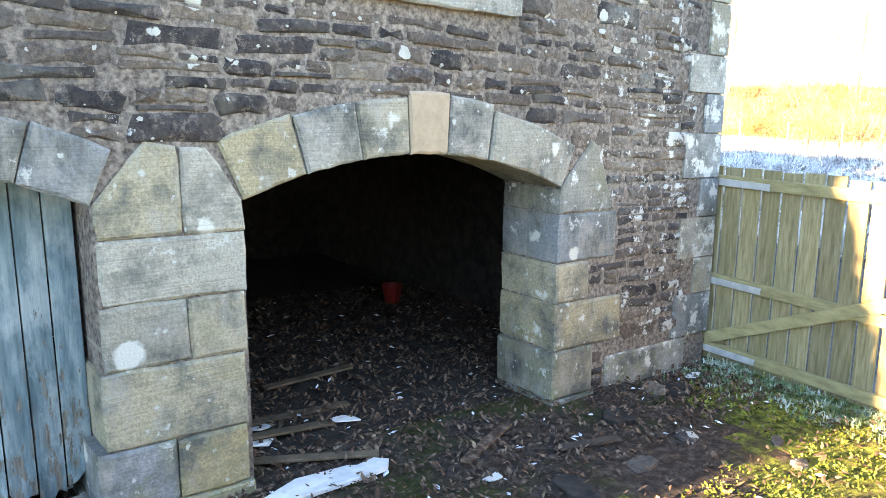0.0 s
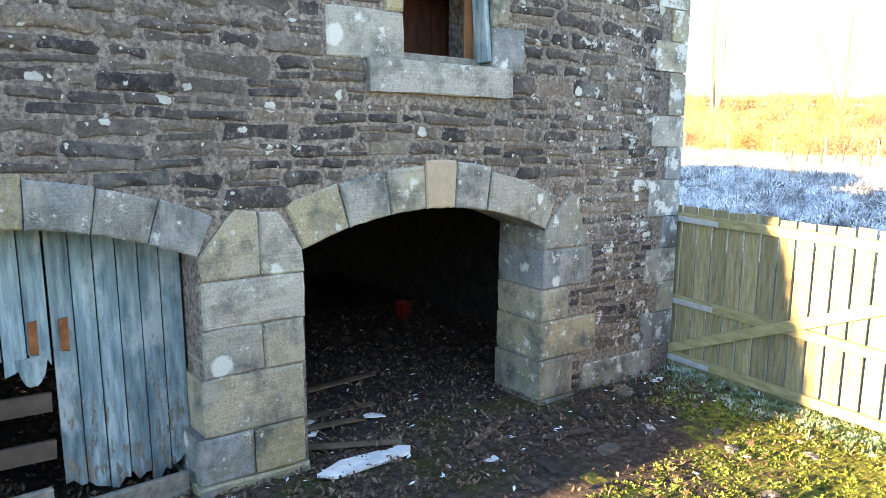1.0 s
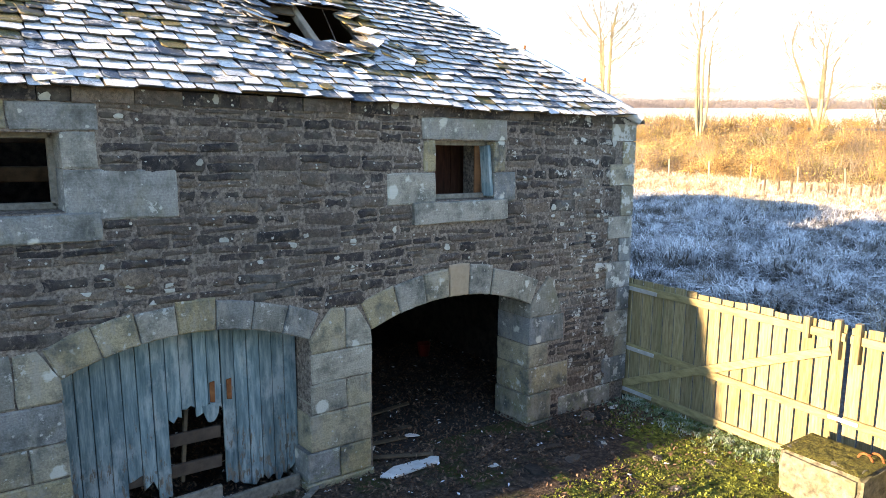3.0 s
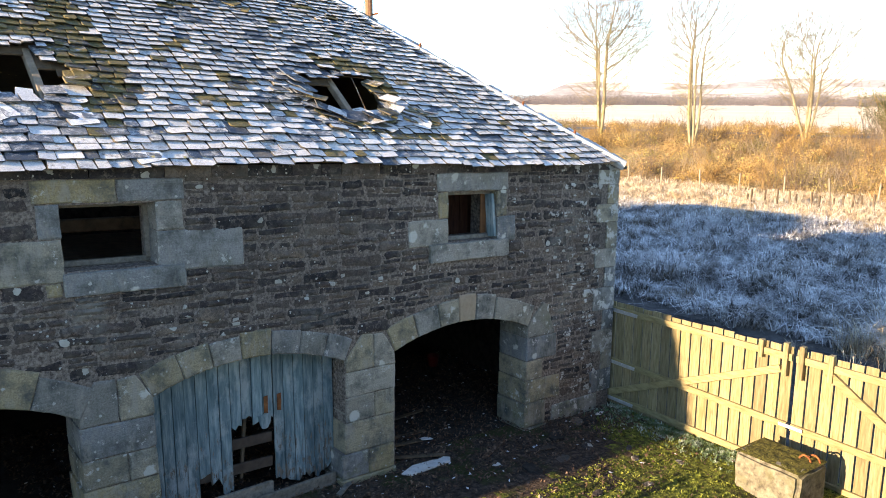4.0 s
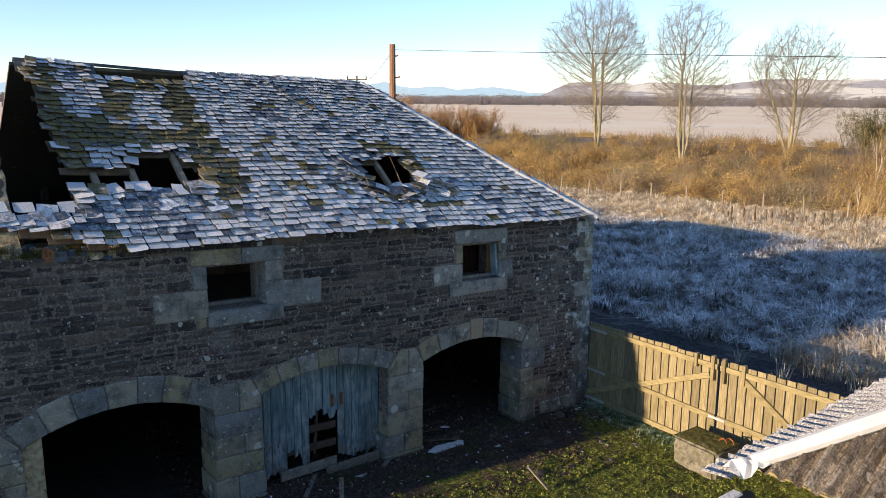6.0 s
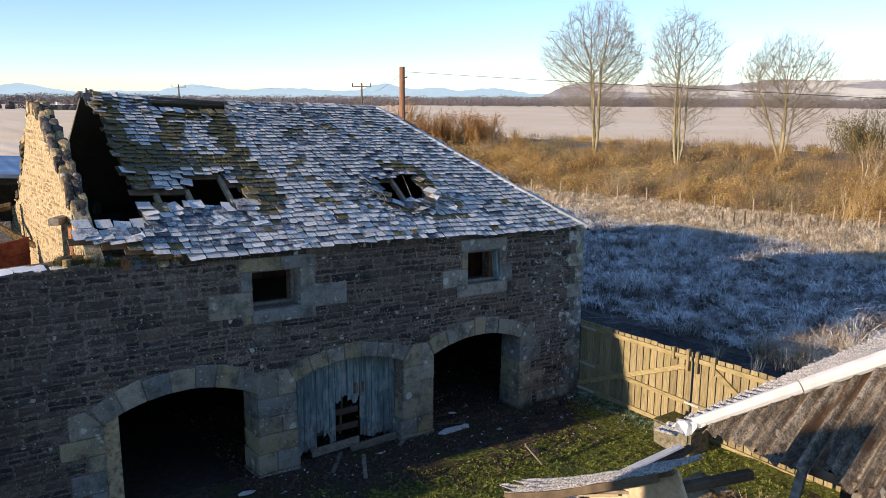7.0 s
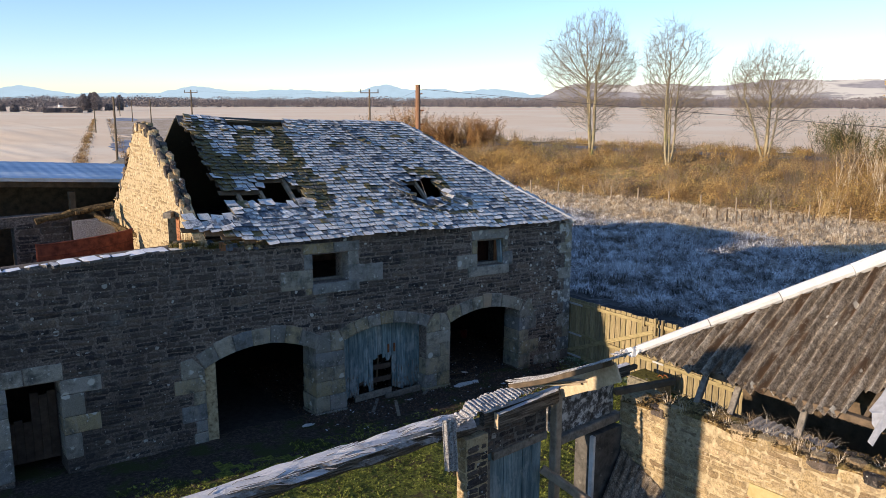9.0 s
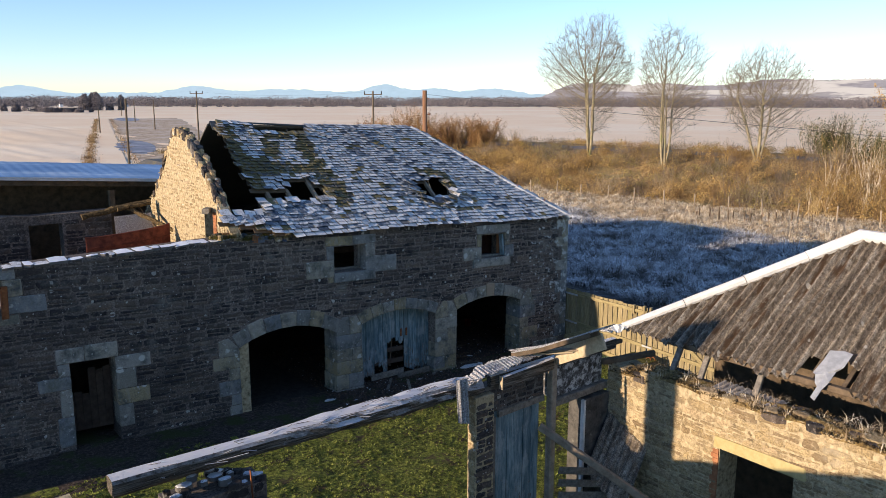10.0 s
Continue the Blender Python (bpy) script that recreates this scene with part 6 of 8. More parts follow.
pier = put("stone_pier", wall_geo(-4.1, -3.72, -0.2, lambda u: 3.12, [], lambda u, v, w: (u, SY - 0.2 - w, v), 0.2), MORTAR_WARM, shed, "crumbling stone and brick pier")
# Dark front stones and warm west stones put shade and sun into colour.
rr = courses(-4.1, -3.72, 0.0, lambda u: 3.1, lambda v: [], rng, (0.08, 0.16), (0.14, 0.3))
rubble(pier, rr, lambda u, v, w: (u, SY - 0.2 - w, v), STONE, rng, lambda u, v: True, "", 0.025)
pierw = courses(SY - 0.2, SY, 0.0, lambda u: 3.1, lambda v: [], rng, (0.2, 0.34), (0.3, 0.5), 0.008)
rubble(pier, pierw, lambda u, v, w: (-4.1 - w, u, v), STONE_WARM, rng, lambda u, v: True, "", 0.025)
g = Geo()
g.bar((-3.75, SY - 0.1, 3.3), (-0.7, SY - 0.14, 3.36), 0.1, 0.2)
put("head_beam", g.geo, FROST_BEAM, shed, "frosted head beam")
g = Geo()
g.box(-3.9, -2.45, SY - 0.06, SY + 0.14, 2.72, 3.2)
put("stone_lintel", g.geo, GREY_RENDER, shed, "flat stone band over the door")
rr = courses(-3.9, -2.45, 2.74, lambda u: 3.18, lambda v: [], rng, (0.07, 0.13), (0.14, 0.34))
rubble(shed, rr, lambda u, v, w: (u, SY - 0.06 - w, v), STONE, rng, lambda u, v: True)
for i in range(6):
    g = Geo()
    a = -3.62 + i * 0.185
    g.box(a, a + 0.178, SY - 0.02 + rng.uniform(-0.01, 0.01), SY + 0.02, 0.1, 2.7)
    put("door_board", g.geo, BLUE_PAINT, shed, "")
g = Geo()
g.bar((-3.5, SY - 0.06, 2.66), (-2.45, SY - 0.06, 2.7), 0.06, 0.12)
put("door_head", g.geo, GREY_WOOD, shed)
g = Geo()
g.bar((-3.66, SY - 0.1, 0), (-3.66, SY - 0.1, 2.66), 0.08, 0.1, (0, 1, 0))
put("door_post", g.geo, GREY_WOOD, shed)
g = Geo()
g.bar((-2.3, SY - 0.12, 0.0), (-2.3, SY - 0.12, 3.4), 0.13, 0.14, (0, 1, 0))
put("oak_post", g.geo, RAFTER, shed, "sunlit grey oak post")
g = Geo()
g.box(-2.22, -0.9, SY - 0.04, SY + 0.2, 2.62, 3.2)
put("whitewashed_panel", g.geo, WHITEWASH, shed, "stone panel with flaking whitewash")
g = Geo()
g.bar((-2.2, SY - 0.06, 2.54), (-0.8, SY - 0.06, 2.58), 0.16, 0.14)
put("lintel_beam", g.geo, GREY_WOOD, shed)
g = Geo()
g.box(-1.5, -0.85, SY - 0.2, SY + 0.2, 0, 2.46)
put("rendered_pier", g.geo, GREY_RENDER, shed, "grey rendered pier")
g = Geo()
g.bar((-1.55, SY - 0.2, 0), (-1.55, SY - 0.2, 2.46), 0.06, 0.08, (0, 1, 0))
put("white_post", g.geo, WHITE, shed, "white-painted edge post")
prop = thing("leaning_prop", (-1.2, -5.2, 0.4), "rough timber prop leaning against the oak post", "timber")
g = Geo()
g.bar((-2.62, SY - 0.16, 2.24), (-1.15, -5.6, 0.75), 0.1, 0.12)
put("timber", g.geo, RAFTER, prop)
for i in range(5):
    slat = thing("pen_rail", (-2.2, -4.3, 0.3 + i * 0.24), "grey rail of a broken pen", "rail", "pen rails")
    g = Geo()
    g.bar((-2.25, SY - 0.3, 0.4 + i * 0.24), (-1.1, SY - 0.75, 0.25 + i * 0.22), 0.03, 0.13)
    put("rail", g.geo, GREY_WOOD, slat)
lean = thing("leaning_sheet", (-1.3, -4.0, 0.5), "dark rusted corrugated sheet leaning in the corner", "roof sheet")
corrugated("sheet", (-4.75, -3.85), lambda u: 0.0, lambda u: 1.35, lambda u, v, w: Vector((-1.55 + v * 0.5 + w, u + 0.05 * v, 0.9 + v * 0.72 + (u + 4.3) * 0.5)), 0.12, 0.02, CEMENT_SHEET, lean, rows=3)

# wall stub under the beam
stub = thing("wall_stub", (-8.3, SY, 0), "broken stub of rubble wall with frosted loose stones on top", "wall")
body = put("masonry", wall_geo(-8.95, -7.72, -0.3, lambda u: 3.0 + 0.12 * math.sin(u * 5), [], lambda u, v, w: (u, SY - 0.25 - w, v), 0.5), MORTAR, stub)
rr = courses(-8.95, -7.72, 0.5, lambda u: 3.0, lambda v: [], rng, (0.09, 0.18), (0.16, 0.4))
rubble(body, rr, lambda u, v, w: (u, SY - 0.25 - w, v), STONE, rng, lambda u, v: True)
for i in range(26):
    g = Geo()
    x, y = rng.uniform(-8.9, -7.75), SY + rng.uniform(-0.25, 0.2)
    s = rng.uniform(0.05, 0.12)
    g.slab([(s * math.cos(t) * rng.uniform(0.7, 1.1), s * 0.8 * math.sin(t) * rng.uniform(0.7, 1.1)) for t in np.linspace(0, 5.5, 7)], lambda p, q, r: (x + p, y + q, 3.0 + 0.08 * math.sin(x * 5) + r), -0.05, rng.uniform(0.01, 0.06), 0.012, 0, rng)
    put("loose_stone", g.geo, COPING if i % 2 else STONE, body)
iron = thing("rusty_bracket", (-7.9, -3.85, 2.3), "two rusty flat iron bars standing against the stub", "iron bar")
for dx in (0, 0.07):
    g = Geo()
    g.bar((-7.98 + dx, -3.84, 2.2), (-7.98 + dx * 0.4, -3.84, 3.14), 0.035, 0.012)
    put("bar", g.geo, RUST, iron)

# added unseen shed end beside the camera's way, outlined to shade the byre
west_end = thing("shed_shade_wall", (-10.6, -7, 0), "unseen end wall added to the ruined shed for shade", "wall")
put("masonry", wall_geo(-10.5, -3.6, -0.2, lambda u: 3.4 + 0.5 * smooth((-4.2 - u) / 1.6) + 0.65 * smooth((-5.6 - u) / 2.6), [], lambda u, v, w: (-10.5 - w, u, v), 0.5), MORTAR_WARM, west_end)

# Unseen wall, added to hold the sun off the yard near the barn.
close = thing("yard_shade_wall", (-15, 2.7, 0), "unseen rubble wall added west of the yard for shade", "wall", kind="structure")
put("masonry", wall_geo(3.0, 3.98, -0.2, lambda u: 3.35, [], lambda u, v, w: (-15.45 - w, u, v), 0.4), MORTAR, close)
# Unseen stack, made up to cast the upright shadow on byre wall and roof.
stack = thing("shadow_stack", (-14, -3.9, 0), "unseen stone stack added west of the yard to cast a shadow", "chimney")
put("masonry", wall_geo(-4.22, -3.62, -0.2, lambda u: 6.6 - 0.5 * (u + 3.92), [], lambda u, v, w: (-14 - w, u, v), 0.6), MORTAR_WARM, stack)

# ---- near building with corrugated hipped roof ----
NX, NTOP = -0.85, 3.06
near = thing("byre", (2.5, -9.5, 0), "low stone byre with broken corrugated hipped roof", "barn")


def near_face(u, v, w):
    return (NX - w, u, v)


n_door = Opening(-7.31, -6.07, -0.3, 2.19)
n_top = lambda u: NTOP + 0.09 * noise.noise((u * 1.3, 3, 0)) - (0.16 if -4.6 < u < -3.7 else 0)
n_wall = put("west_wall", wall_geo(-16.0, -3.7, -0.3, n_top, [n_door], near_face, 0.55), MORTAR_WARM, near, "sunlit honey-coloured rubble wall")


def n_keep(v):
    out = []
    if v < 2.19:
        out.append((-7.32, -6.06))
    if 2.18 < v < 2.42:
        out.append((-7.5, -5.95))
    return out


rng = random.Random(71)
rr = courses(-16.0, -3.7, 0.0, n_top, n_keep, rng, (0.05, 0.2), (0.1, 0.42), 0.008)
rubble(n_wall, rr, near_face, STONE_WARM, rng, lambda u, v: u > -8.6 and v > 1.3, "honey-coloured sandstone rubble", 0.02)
g = Geo()
g.slab([(-7.5, 2.2), (-5.95, 2.2), (-5.97, 2.4), (-7.48, 2.41)], near_face, -0.5, 0.03, 0.015, 0.005, rng)
put("door_lintel", g.geo, make_plain("yellow sandstone", [(0.3, (0.4, 0.32, 0.14)), (0.7, (0.52, 0.43, 0.22))], 9, 0.9, bump=0.3), n_wall, "pale yellow stone lintel")
for i in range(26):
    g = Geo()
    g.box(NX - 0.025, NX + 0.2, -6.06, -5.95 + rng.uniform(-0.03, 0.02), 0.1 + i * 0.08, 0.172 + i * 0.08)
    put("brick", g.geo, BRICK, n_wall)
for i in range(54):
    u = rng.uniform(-9.5, -3.8)
    g = Geo()
    s = rng.uniform(0.06, 0.17)
    x = NX + rng.uniform(0.0, 0.45)
    g.slab([(s * math.cos(t) * rng.uniform(0.75, 1.1), s * 1.3 * math.sin(t) * rng.uniform(0.75, 1.1)) for t in np.linspace(0, 5.5, 7)], lambda p, q, r: (x + p, u + q, n_top(u) + r), -0.08, rng.uniform(0.02, 0.08), 0.012, 0, rng)
    put("loose_stone", g.geo, STONE_WARM if i % 3 else STONE, n_wall)
EX, EZ, RX, RZ, NY = -0.37, 3.55, 2.5, 5.37, -3.62
SL = (RZ - EZ) / (RX - EX)


def n_roof(u, v, w):
    """u along the wall, v across from the eave."""
    x = EX + v
    k = math.hypot(1, SL)
    return Vector((x - SL / k * w, u, EZ + SL * v + w / k - 0.05 * math.exp(-((u + 7) / 1.5) ** 2) * (1 - v / 3)))


def n_low(u):
    low = 0.05 * math.sin(u * 7.1) + 0.03 * math.sin(u * 17)
    if u < -6.9 and u > -7.75:
        low = 0.5 + 0.05 * math.sin(u * 20)
    if -4.5 < u:
        low = 0.0
    return max(low, -0.05)


HX = RX - EX
n_high = lambda u: max(0.02, min(HX, NY - u))
a = NY - 0.06
while a > -15.9:
    b = max(-16.0, a - 1.02)
    corrugated("roof_sheet", (b, a), n_low, n_high, lambda u, v, w: n_roof(u, v, w), 0.146, 0.05, CEMENT_SHEET, near, rows=6, label="weathered corrugated fibre-cement sheet with lichen")
    a = b + 0.03
corrugated("roof_sheet", (EX - 0.38, 5.3), lambda u: -0.27 + 0.02 * math.sin(u * 31), lambda u: max(-0.02, min(HX, u - EX, 5.37 - u)), lambda u, v, w: Vector((u, NY - v, EZ + SL * max(v, 0) + 0.12 * min(v, 0) + w)), 0.146, 0.026, RIME, near, rows=6, label="rimed corrugated sheet of the shaded slope")
corrugated("roof_sheet", (-16.0, NY - 0.06), lambda u: 0.0, n_high, lambda u, v, w: Vector((5.37 - v, u, EZ + SL * v + w)), 0.146, 0.026, CEMENT_SHEET, near, rows=2)
g = Geo()
g.slab([(-7.12, 0.2), (-7.2, 0.14), (-7.24, 0.02), (-7.3, -0.02), (-7.33, -0.2), (-7.4, -0.22), (-7.39, -0.06), (-7.44, 0.1), (-7.42, 0.3), (-7.5, 0.4), (-7.5, 0.62), (-7.36, 0.66), (-7.2, 0.6), (-7.18, 0.4)], lambda p, q, r: n_roof(p, q, r + 0.012 * math.sin(p * 40) + 0.03 * noise.noise((p * 5, q * 5, 0))), 0.045, 0.055, 0.002, 0.02, rng)
put("metal_patch", g.geo, GALV, near, "bright loose sheet of galvanised steel")
hip = [n_roof(NY - s, s, 0.05) for s in (0.0, 0.78, 1.52, 2.25, HX)]
for k, (p, q) in enumerate(zip(hip, hip[1:])):
    g = Geo()
    g.tube(p + (q - p) * 0.01, q, 0.07 + 0.012 * k, 0.078 + 0.012 * k, 10)
    put("hip_cap", g.geo, CAP, near, "pale round hip cap")
for k in range(6):
    g = Geo()
    g.tube((RX, NY - HX - k * 1.5 + 0.05, RZ + 0.05), (RX, NY - HX - (k + 1) * 1.5 + 0.06, RZ + 0.05), 0.11, 0.105, 10)
    put("ridge_cap", g.geo, CAP, near, "pale round ridge cap")
g = Geo()
g.box(5.0, 5.4, -16, -4.7, -0.2, 3.4)
put("east_wall", g.geo, MORTAR_WARM, near)
# Partition added so that the gap under the eave shows black.
g = Geo()
g.box(1.3, 1.4, -16, -4.55, -0.2, 4.2)
put("partition", g.geo, DARK_WOOD, near, "dark partition added to black out the eave gap")
g = Geo()
g.bar((NX + 0.62, -15.9, 3.5), (NX + 0.62, -4.3, 3.52), 0.12, 0.1)
put("wall_plate", g.geo, DARK_WOOD, near)
for i in range(24):
    u = -15.6 + i * 0.5
    top = n_high(u)
    if top > 0.4:
        g = Geo()
        g.bar(n_roof(u, 0.12, -0.11), n_roof(u, top, -0.11), 0.07, 0.12)
        put("rafter", g.geo, DARK_WOOD, near)
for u in (-4.9, -5.45, -6.45):
    g = Geo()
    g.bar((NX + 0.16, u, 2.95), (NX + 0.62, u + 0.1, 3.45), 0.09, 0.09)
    put("strut", g.geo, GREY_WOOD, near, "bare strut below the eave")
for x in (3.9,):
    g = Geo()
    g.bar((x, -3.8, -0.1), (x, -3.8, 3.5), 0.14, 0.14, (0, 1, 0))
    put("post", g.geo, DARK_WOOD, near)
bm = bmesh.new()
bmesh.ops.create_grid(bm, x_segments=10, y_segments=90, size=0.5)
for v in bm.verts:
    s_, u = v.co.x + 0.5, -3.75 - (v.co.y + 0.5) * 5.6
    edge = (1 - abs(2 * s_ - 1) ** 4)
    lump = 0.09 + 0.1 * noise.noise((u * 1.6, s_ * 2, 3)) + 0.05 * noise.noise((u * 6, s_ * 5, 9)) + 0.03 * noise.noise((u * 17, s_ * 13, 1))
    v.co = Vector((NX - 0.03 + 0.5 * s_ + 0.03 * noise.noise((u * 4, s_, 0)), u, n_top(u) - 0.03 + edge * max(0.0, lump)))
turf = part("wall_head_turf", bm, TURF, None)
tagged(turf, "ochre moss and turf grown over the wall head", "turf", kind="stuff")
for p in turf.data.polygons:
    p.use_smooth = True
fallen = thing("fallen_sheet", (-0.6, -6.3, 3.05), "frosted corrugated strip fallen on the wall head", "roof sheet")
corrugated("sheet", (-6.9, -5.75), lambda u: 0.0, lambda u: 0.36, lambda u, v, w: Vector((NX + 0.12 + v, u, 3.13 + 0.08 * v + w + 0.03 * (u + 6))), 0.1, 0.015, FROST_SHEET, fallen)
flash = thing("torn_flashing", (-0.3, -3.55, 3.6), "crumpled white flashing at the foot of the hip", "flashing")
g = Geo()
nx_, ny_ = 9, 5
for i in range(nx_):
    for j in range(ny_):
        s, t = i / (nx_ - 1), j / (ny_ - 1) - 0.5
        p = Vector((-0.62 + 0.42 * s, SY - 0.18 * s + 0.2 * t, 3.6 + 0.1 * s)) + Vector((0.03 * noise.noise((s * 4, t * 4, 0)), 0, 0.07 * noise.noise((s * 5, t * 5, 4)) - 0.25 * t * t))
        g.v.append(tuple(p))
k = len(g.v)
g.v += [(x, y, z - 0.01) for x, y, z in g.v]
for i in range(nx_ - 1):
    for j in range(ny_ - 1):
        q = (i * ny_ + j, (i + 1) * ny_ + j, (i + 1) * ny_ + j + 1, i * ny_ + j + 1)
        g.f += [q, tuple(k + m for m in q[::-1])]
put("sheet", g.geo, WHITE, flash)

# dry grass on wall heads and eaves


def sprouts(name, pts, h, mat, label, n=18, spread=0.1, width=0.006, zf=None):
    ob = part(name, tufts(pts, n, h, spread, width, rng, zf or height, 0.8, 0.5), mat, None)
    return tagged(ob, label, "grass", kind="stuff")


sprouts("wall_head_grass", [(NX + rng.uniform(-0.02, 0.5), rng.choice((-5.5, -5.9, -6.7, -7.9, -8.3, -4.6, -8.9)) + rng.gauss(0, 0.22)) for _ in range(70)], 0.22, STRAW_GRASS, "dry grass sprouting from the wall head", zf=lambda x, y: n_top(y))
sprouts("wall_head_moss", [(NX + rng.uniform(-0.04, 0.5), rng.uniform(-9.5, -3.8)) for _ in range(320)], 0.05, DEAD_MOSS, "brown moss and dead weeds over the wall head", width=0.03, zf=lambda x, y: n_top(y) + 0.02)
sprouts("eaves_grass", [(5.85 + rng.gauss(0, 0.09), 3.92 + rng.uniform(-0.03, 0.1)) for _ in range(26)], 0.13, STRAW_GRASS, "tuft of dry grass on the eaves corner", zf=lambda x, y: 4.2 + lift(x))
sprouts("wall_top_weeds", [(rng.uniform(-5.2, -3.2), rng.uniform(3.95, 4.3)) for _ in range(170)], 0.13, MOSS_MAT, "moss and weeds on the broken wall head", zf=lambda x, y: front_top(x) + lift(x) + 0.02)
sprouts("wall_top_stalks", [(rng.uniform(-5.0, -3.4), rng.uniform(3.95, 4.4)) for _ in range(26)], 0.34, DEAD_MOSS, "brown dead stalks on the broken wall head", n=7, zf=lambda x, y: front_top(x) + lift(x) + 0.02)
for i in range(46):
    x, y = rng.uniform(-5.1, -3.3), rng.uniform(3.98, 4.5)
    g = Geo()
    q = rng.uniform(0.05, 0.13)
    z0 = front_top(x) + lift(x)
    g.slab([(q * math.cos(t) * rng.uniform(0.7, 1.1), q * 0.8 * math.sin(t) * rng.uniform(0.7, 1.1)) for t in np.linspace(0, 5.5, 7)], lambda a, b, r: (x + a, y + b, z0 + r), -0.05, rng.uniform(0.03, 0.13), 0.012, 0, rng)
    put("loose_stone", g.geo, (STONE, STONE_WARM, BRICK, SLATE_BLUE)[i % 4], front_wall)
for x, y, z, turn in ((-4.35, 4.05, 4.62, 0.5), (-4.05, 4.02, 4.6, 0.2), (-3.6, 3.98, 4.56, -0.3)):
    put("slipped_slate", slate_geo(Vector((x, y, z - 0.1)), 0.28, 0.3, 0.014, turn, 0.02, 0.05, rng), SLATE_BLUE, roof)

# ---- the yard behind the roofless wall ----
tin = thing("open_shed", (-9, 13, 0), "open-fronted farm shed with frosted steel sheet roof", "shed")
TX0, TX1, TY0, TY1 = -22.0, -2.9, 10.45, 13.5


def tin_roof(u, v, w):
    return Vector((u, TY0 + v, 5.5 - 0.07 * (u + 4.4) + 0.07 * v + w))


for i in range(18):
    corrugated("roof_sheet", (TX0 + i * 1.06, TX0 + (i + 1) * 1.06 + 0.02), lambda u: -0.15, lambda u: 3.2, tin_roof, 0.3, 0.0025, TIN, tin, rows=3)
g = Geo()
g.box(TX0, TX1, TY1 - 0.2, TY1, -0.2, 5.45)
put("back_wall", g.geo, DARK_WOOD, tin)
g = Geo()
g.box(TX1 - 0.12, TX1, TY0 + 0.1, TY1 - 0.2, -0.2, 5.3)
put("end_wall", g.geo, DARK_WOOD, tin)
g = Geo()
g.box(TX0, TX0 + 0.12, TY0 + 0.1, TY1 - 0.2, -0.2, 5.5)
put("end_wall", g.geo, DARK_WOOD, tin)
g = Geo()
g.bar((TX0, TY0 + 0.05, 6.6), (TX1, TY0 + 0.05, 5.26), 0.1, 0.2)
put("fascia_beam", g.geo, DARK_WOOD, tin)
g = Geo()
g.bar((TX0, TY0 - 0.16, 6.7), (TX1, TY0 - 0.16, 5.365), 0.03, 0.09)
put("eaves_trim", g.geo, CAP, tin, "white frosted eaves trim")
for x in (-19, -15.5, -12, -8.9, -5.6):
    g = Geo()
    g.bar((x, TY0 + 0.12, -0.1), (x, TY0 + 0.12, 5.15 - 0.07 * (x + 4.4)), 0.16, 0.16, (0, 1, 0))
    put("post", g.geo, DARK_WOOD, tin)
inner = thing("ruined_inner_wall", (-10, 9.7, 0), "broken rubble wall with a doorway and mossy wall head", "wall")
o1 = Opening(-7.95, -7.15, -0.2, 4.55)
im = put("masonry", wall_geo(-15.0, -5.9, -0.2, lambda u: 4.8 + 0.1 * noise.noise((u, 0, 0)), [o1], lambda u, v, w: (u, 9.6 - w, v), 0.45), MORTAR, inner)
rr = courses(-15.0, -5.9, 2.6, lambda u: 4.75, lambda v: [(-8.0, -7.1)], rng, (0.1, 0.2), (0.2, 0.5))
rubble(im, rr, lambda u, v, w: (u, 9.6 - w, v), STONE, rng, lambda u, v: False, "dark rubble facing")
for a, b, w in (((-6.72, 9.3, 4.72), (-4.92, 9.3, 4.98), 0.2), ((-5.56, 9.3, 4.86), (-4.72, 8.1, 4.3), 0.15), ((-5.85, 9.15, 4.86), (-4.96, 9.15, 4.97), 0.14), ((-5.3, 9.35, 4.95), (-4.85, 9.0, 4.2), 0.08)):
    fb = thing("fallen_beam", a, "rotten mossy roof beam fallen against the gable", "beam", "fallen beams")
    g = Geo()
    pa, pb = Vector(a), Vector(b)
    line = [pa.lerp(pb, k / 9) + Vector((0, rng.gauss(0, 0.012), rng.gauss(0, 0.012))) for k in range(10)]
    rad = [w * rng.uniform(0.32, 0.48) for k in range(10)]
    for k in range(9):
        g.tube(line[k], line[k + 1], rad[k], rad[k + 1], 7)
    put("timber", g.geo, DEAD_MOSS if w > 0.13 else DARK_WOOD, fb)
tank = thing("rusty_tank", (-6.0, 7.9, 0), "bowed side of a large red-brown rusted tank", "tank")
g = Geo()
K = 30
for r, z0 in ((1.15, 0.0), (1.15, 1.0), (1.1, 1.0), (1.1, 0.0)):
    for i in range(K + 1):
        t = math.pi * (1.02 + 0.96 * i / K)
        g.v.append((-5.98 + r * 0.95 * math.cos(t), 7.75 + 0.14 * r * math.cos(t) + (r - 1.1) * math.sin(t) + 0.02 * math.sin(t), 2.4 + z0 * (2.1 + 0.05 * math.cos(t) + 0.05 * math.sin(t))))
M = K + 1
g.f += [(k * M + i, k * M + i + 1, (k + 1) % 4 * M + i + 1, (k + 1) % 4 * M + i) for k in range(4) for i in range(K)]
put("drum", g.geo, TANK_RED, tank)
for k in range(2):
    g = Geo()
    arc = [math.pi * (1.02 + 0.96 * i / 14) for i in range(15)]
    pts = [(-5.98 + 1.1 * math.cos(t), 7.75 + 0.16 * math.cos(t) + 0.08 * math.sin(t), 4.48 - 0.26 * k + 0.05 * math.cos(t) + 0.05 * math.sin(t)) for t in arc]
    for p, q in zip(pts, pts[1:]):
        g.tube(p, q, 0.014, 0.014, 6)
    put("rim", g.geo, TANK_RED, tank)
g = Geo()
g.box(-7.05, -4.95, 7.95, 8.05, -0.2, 2.45)
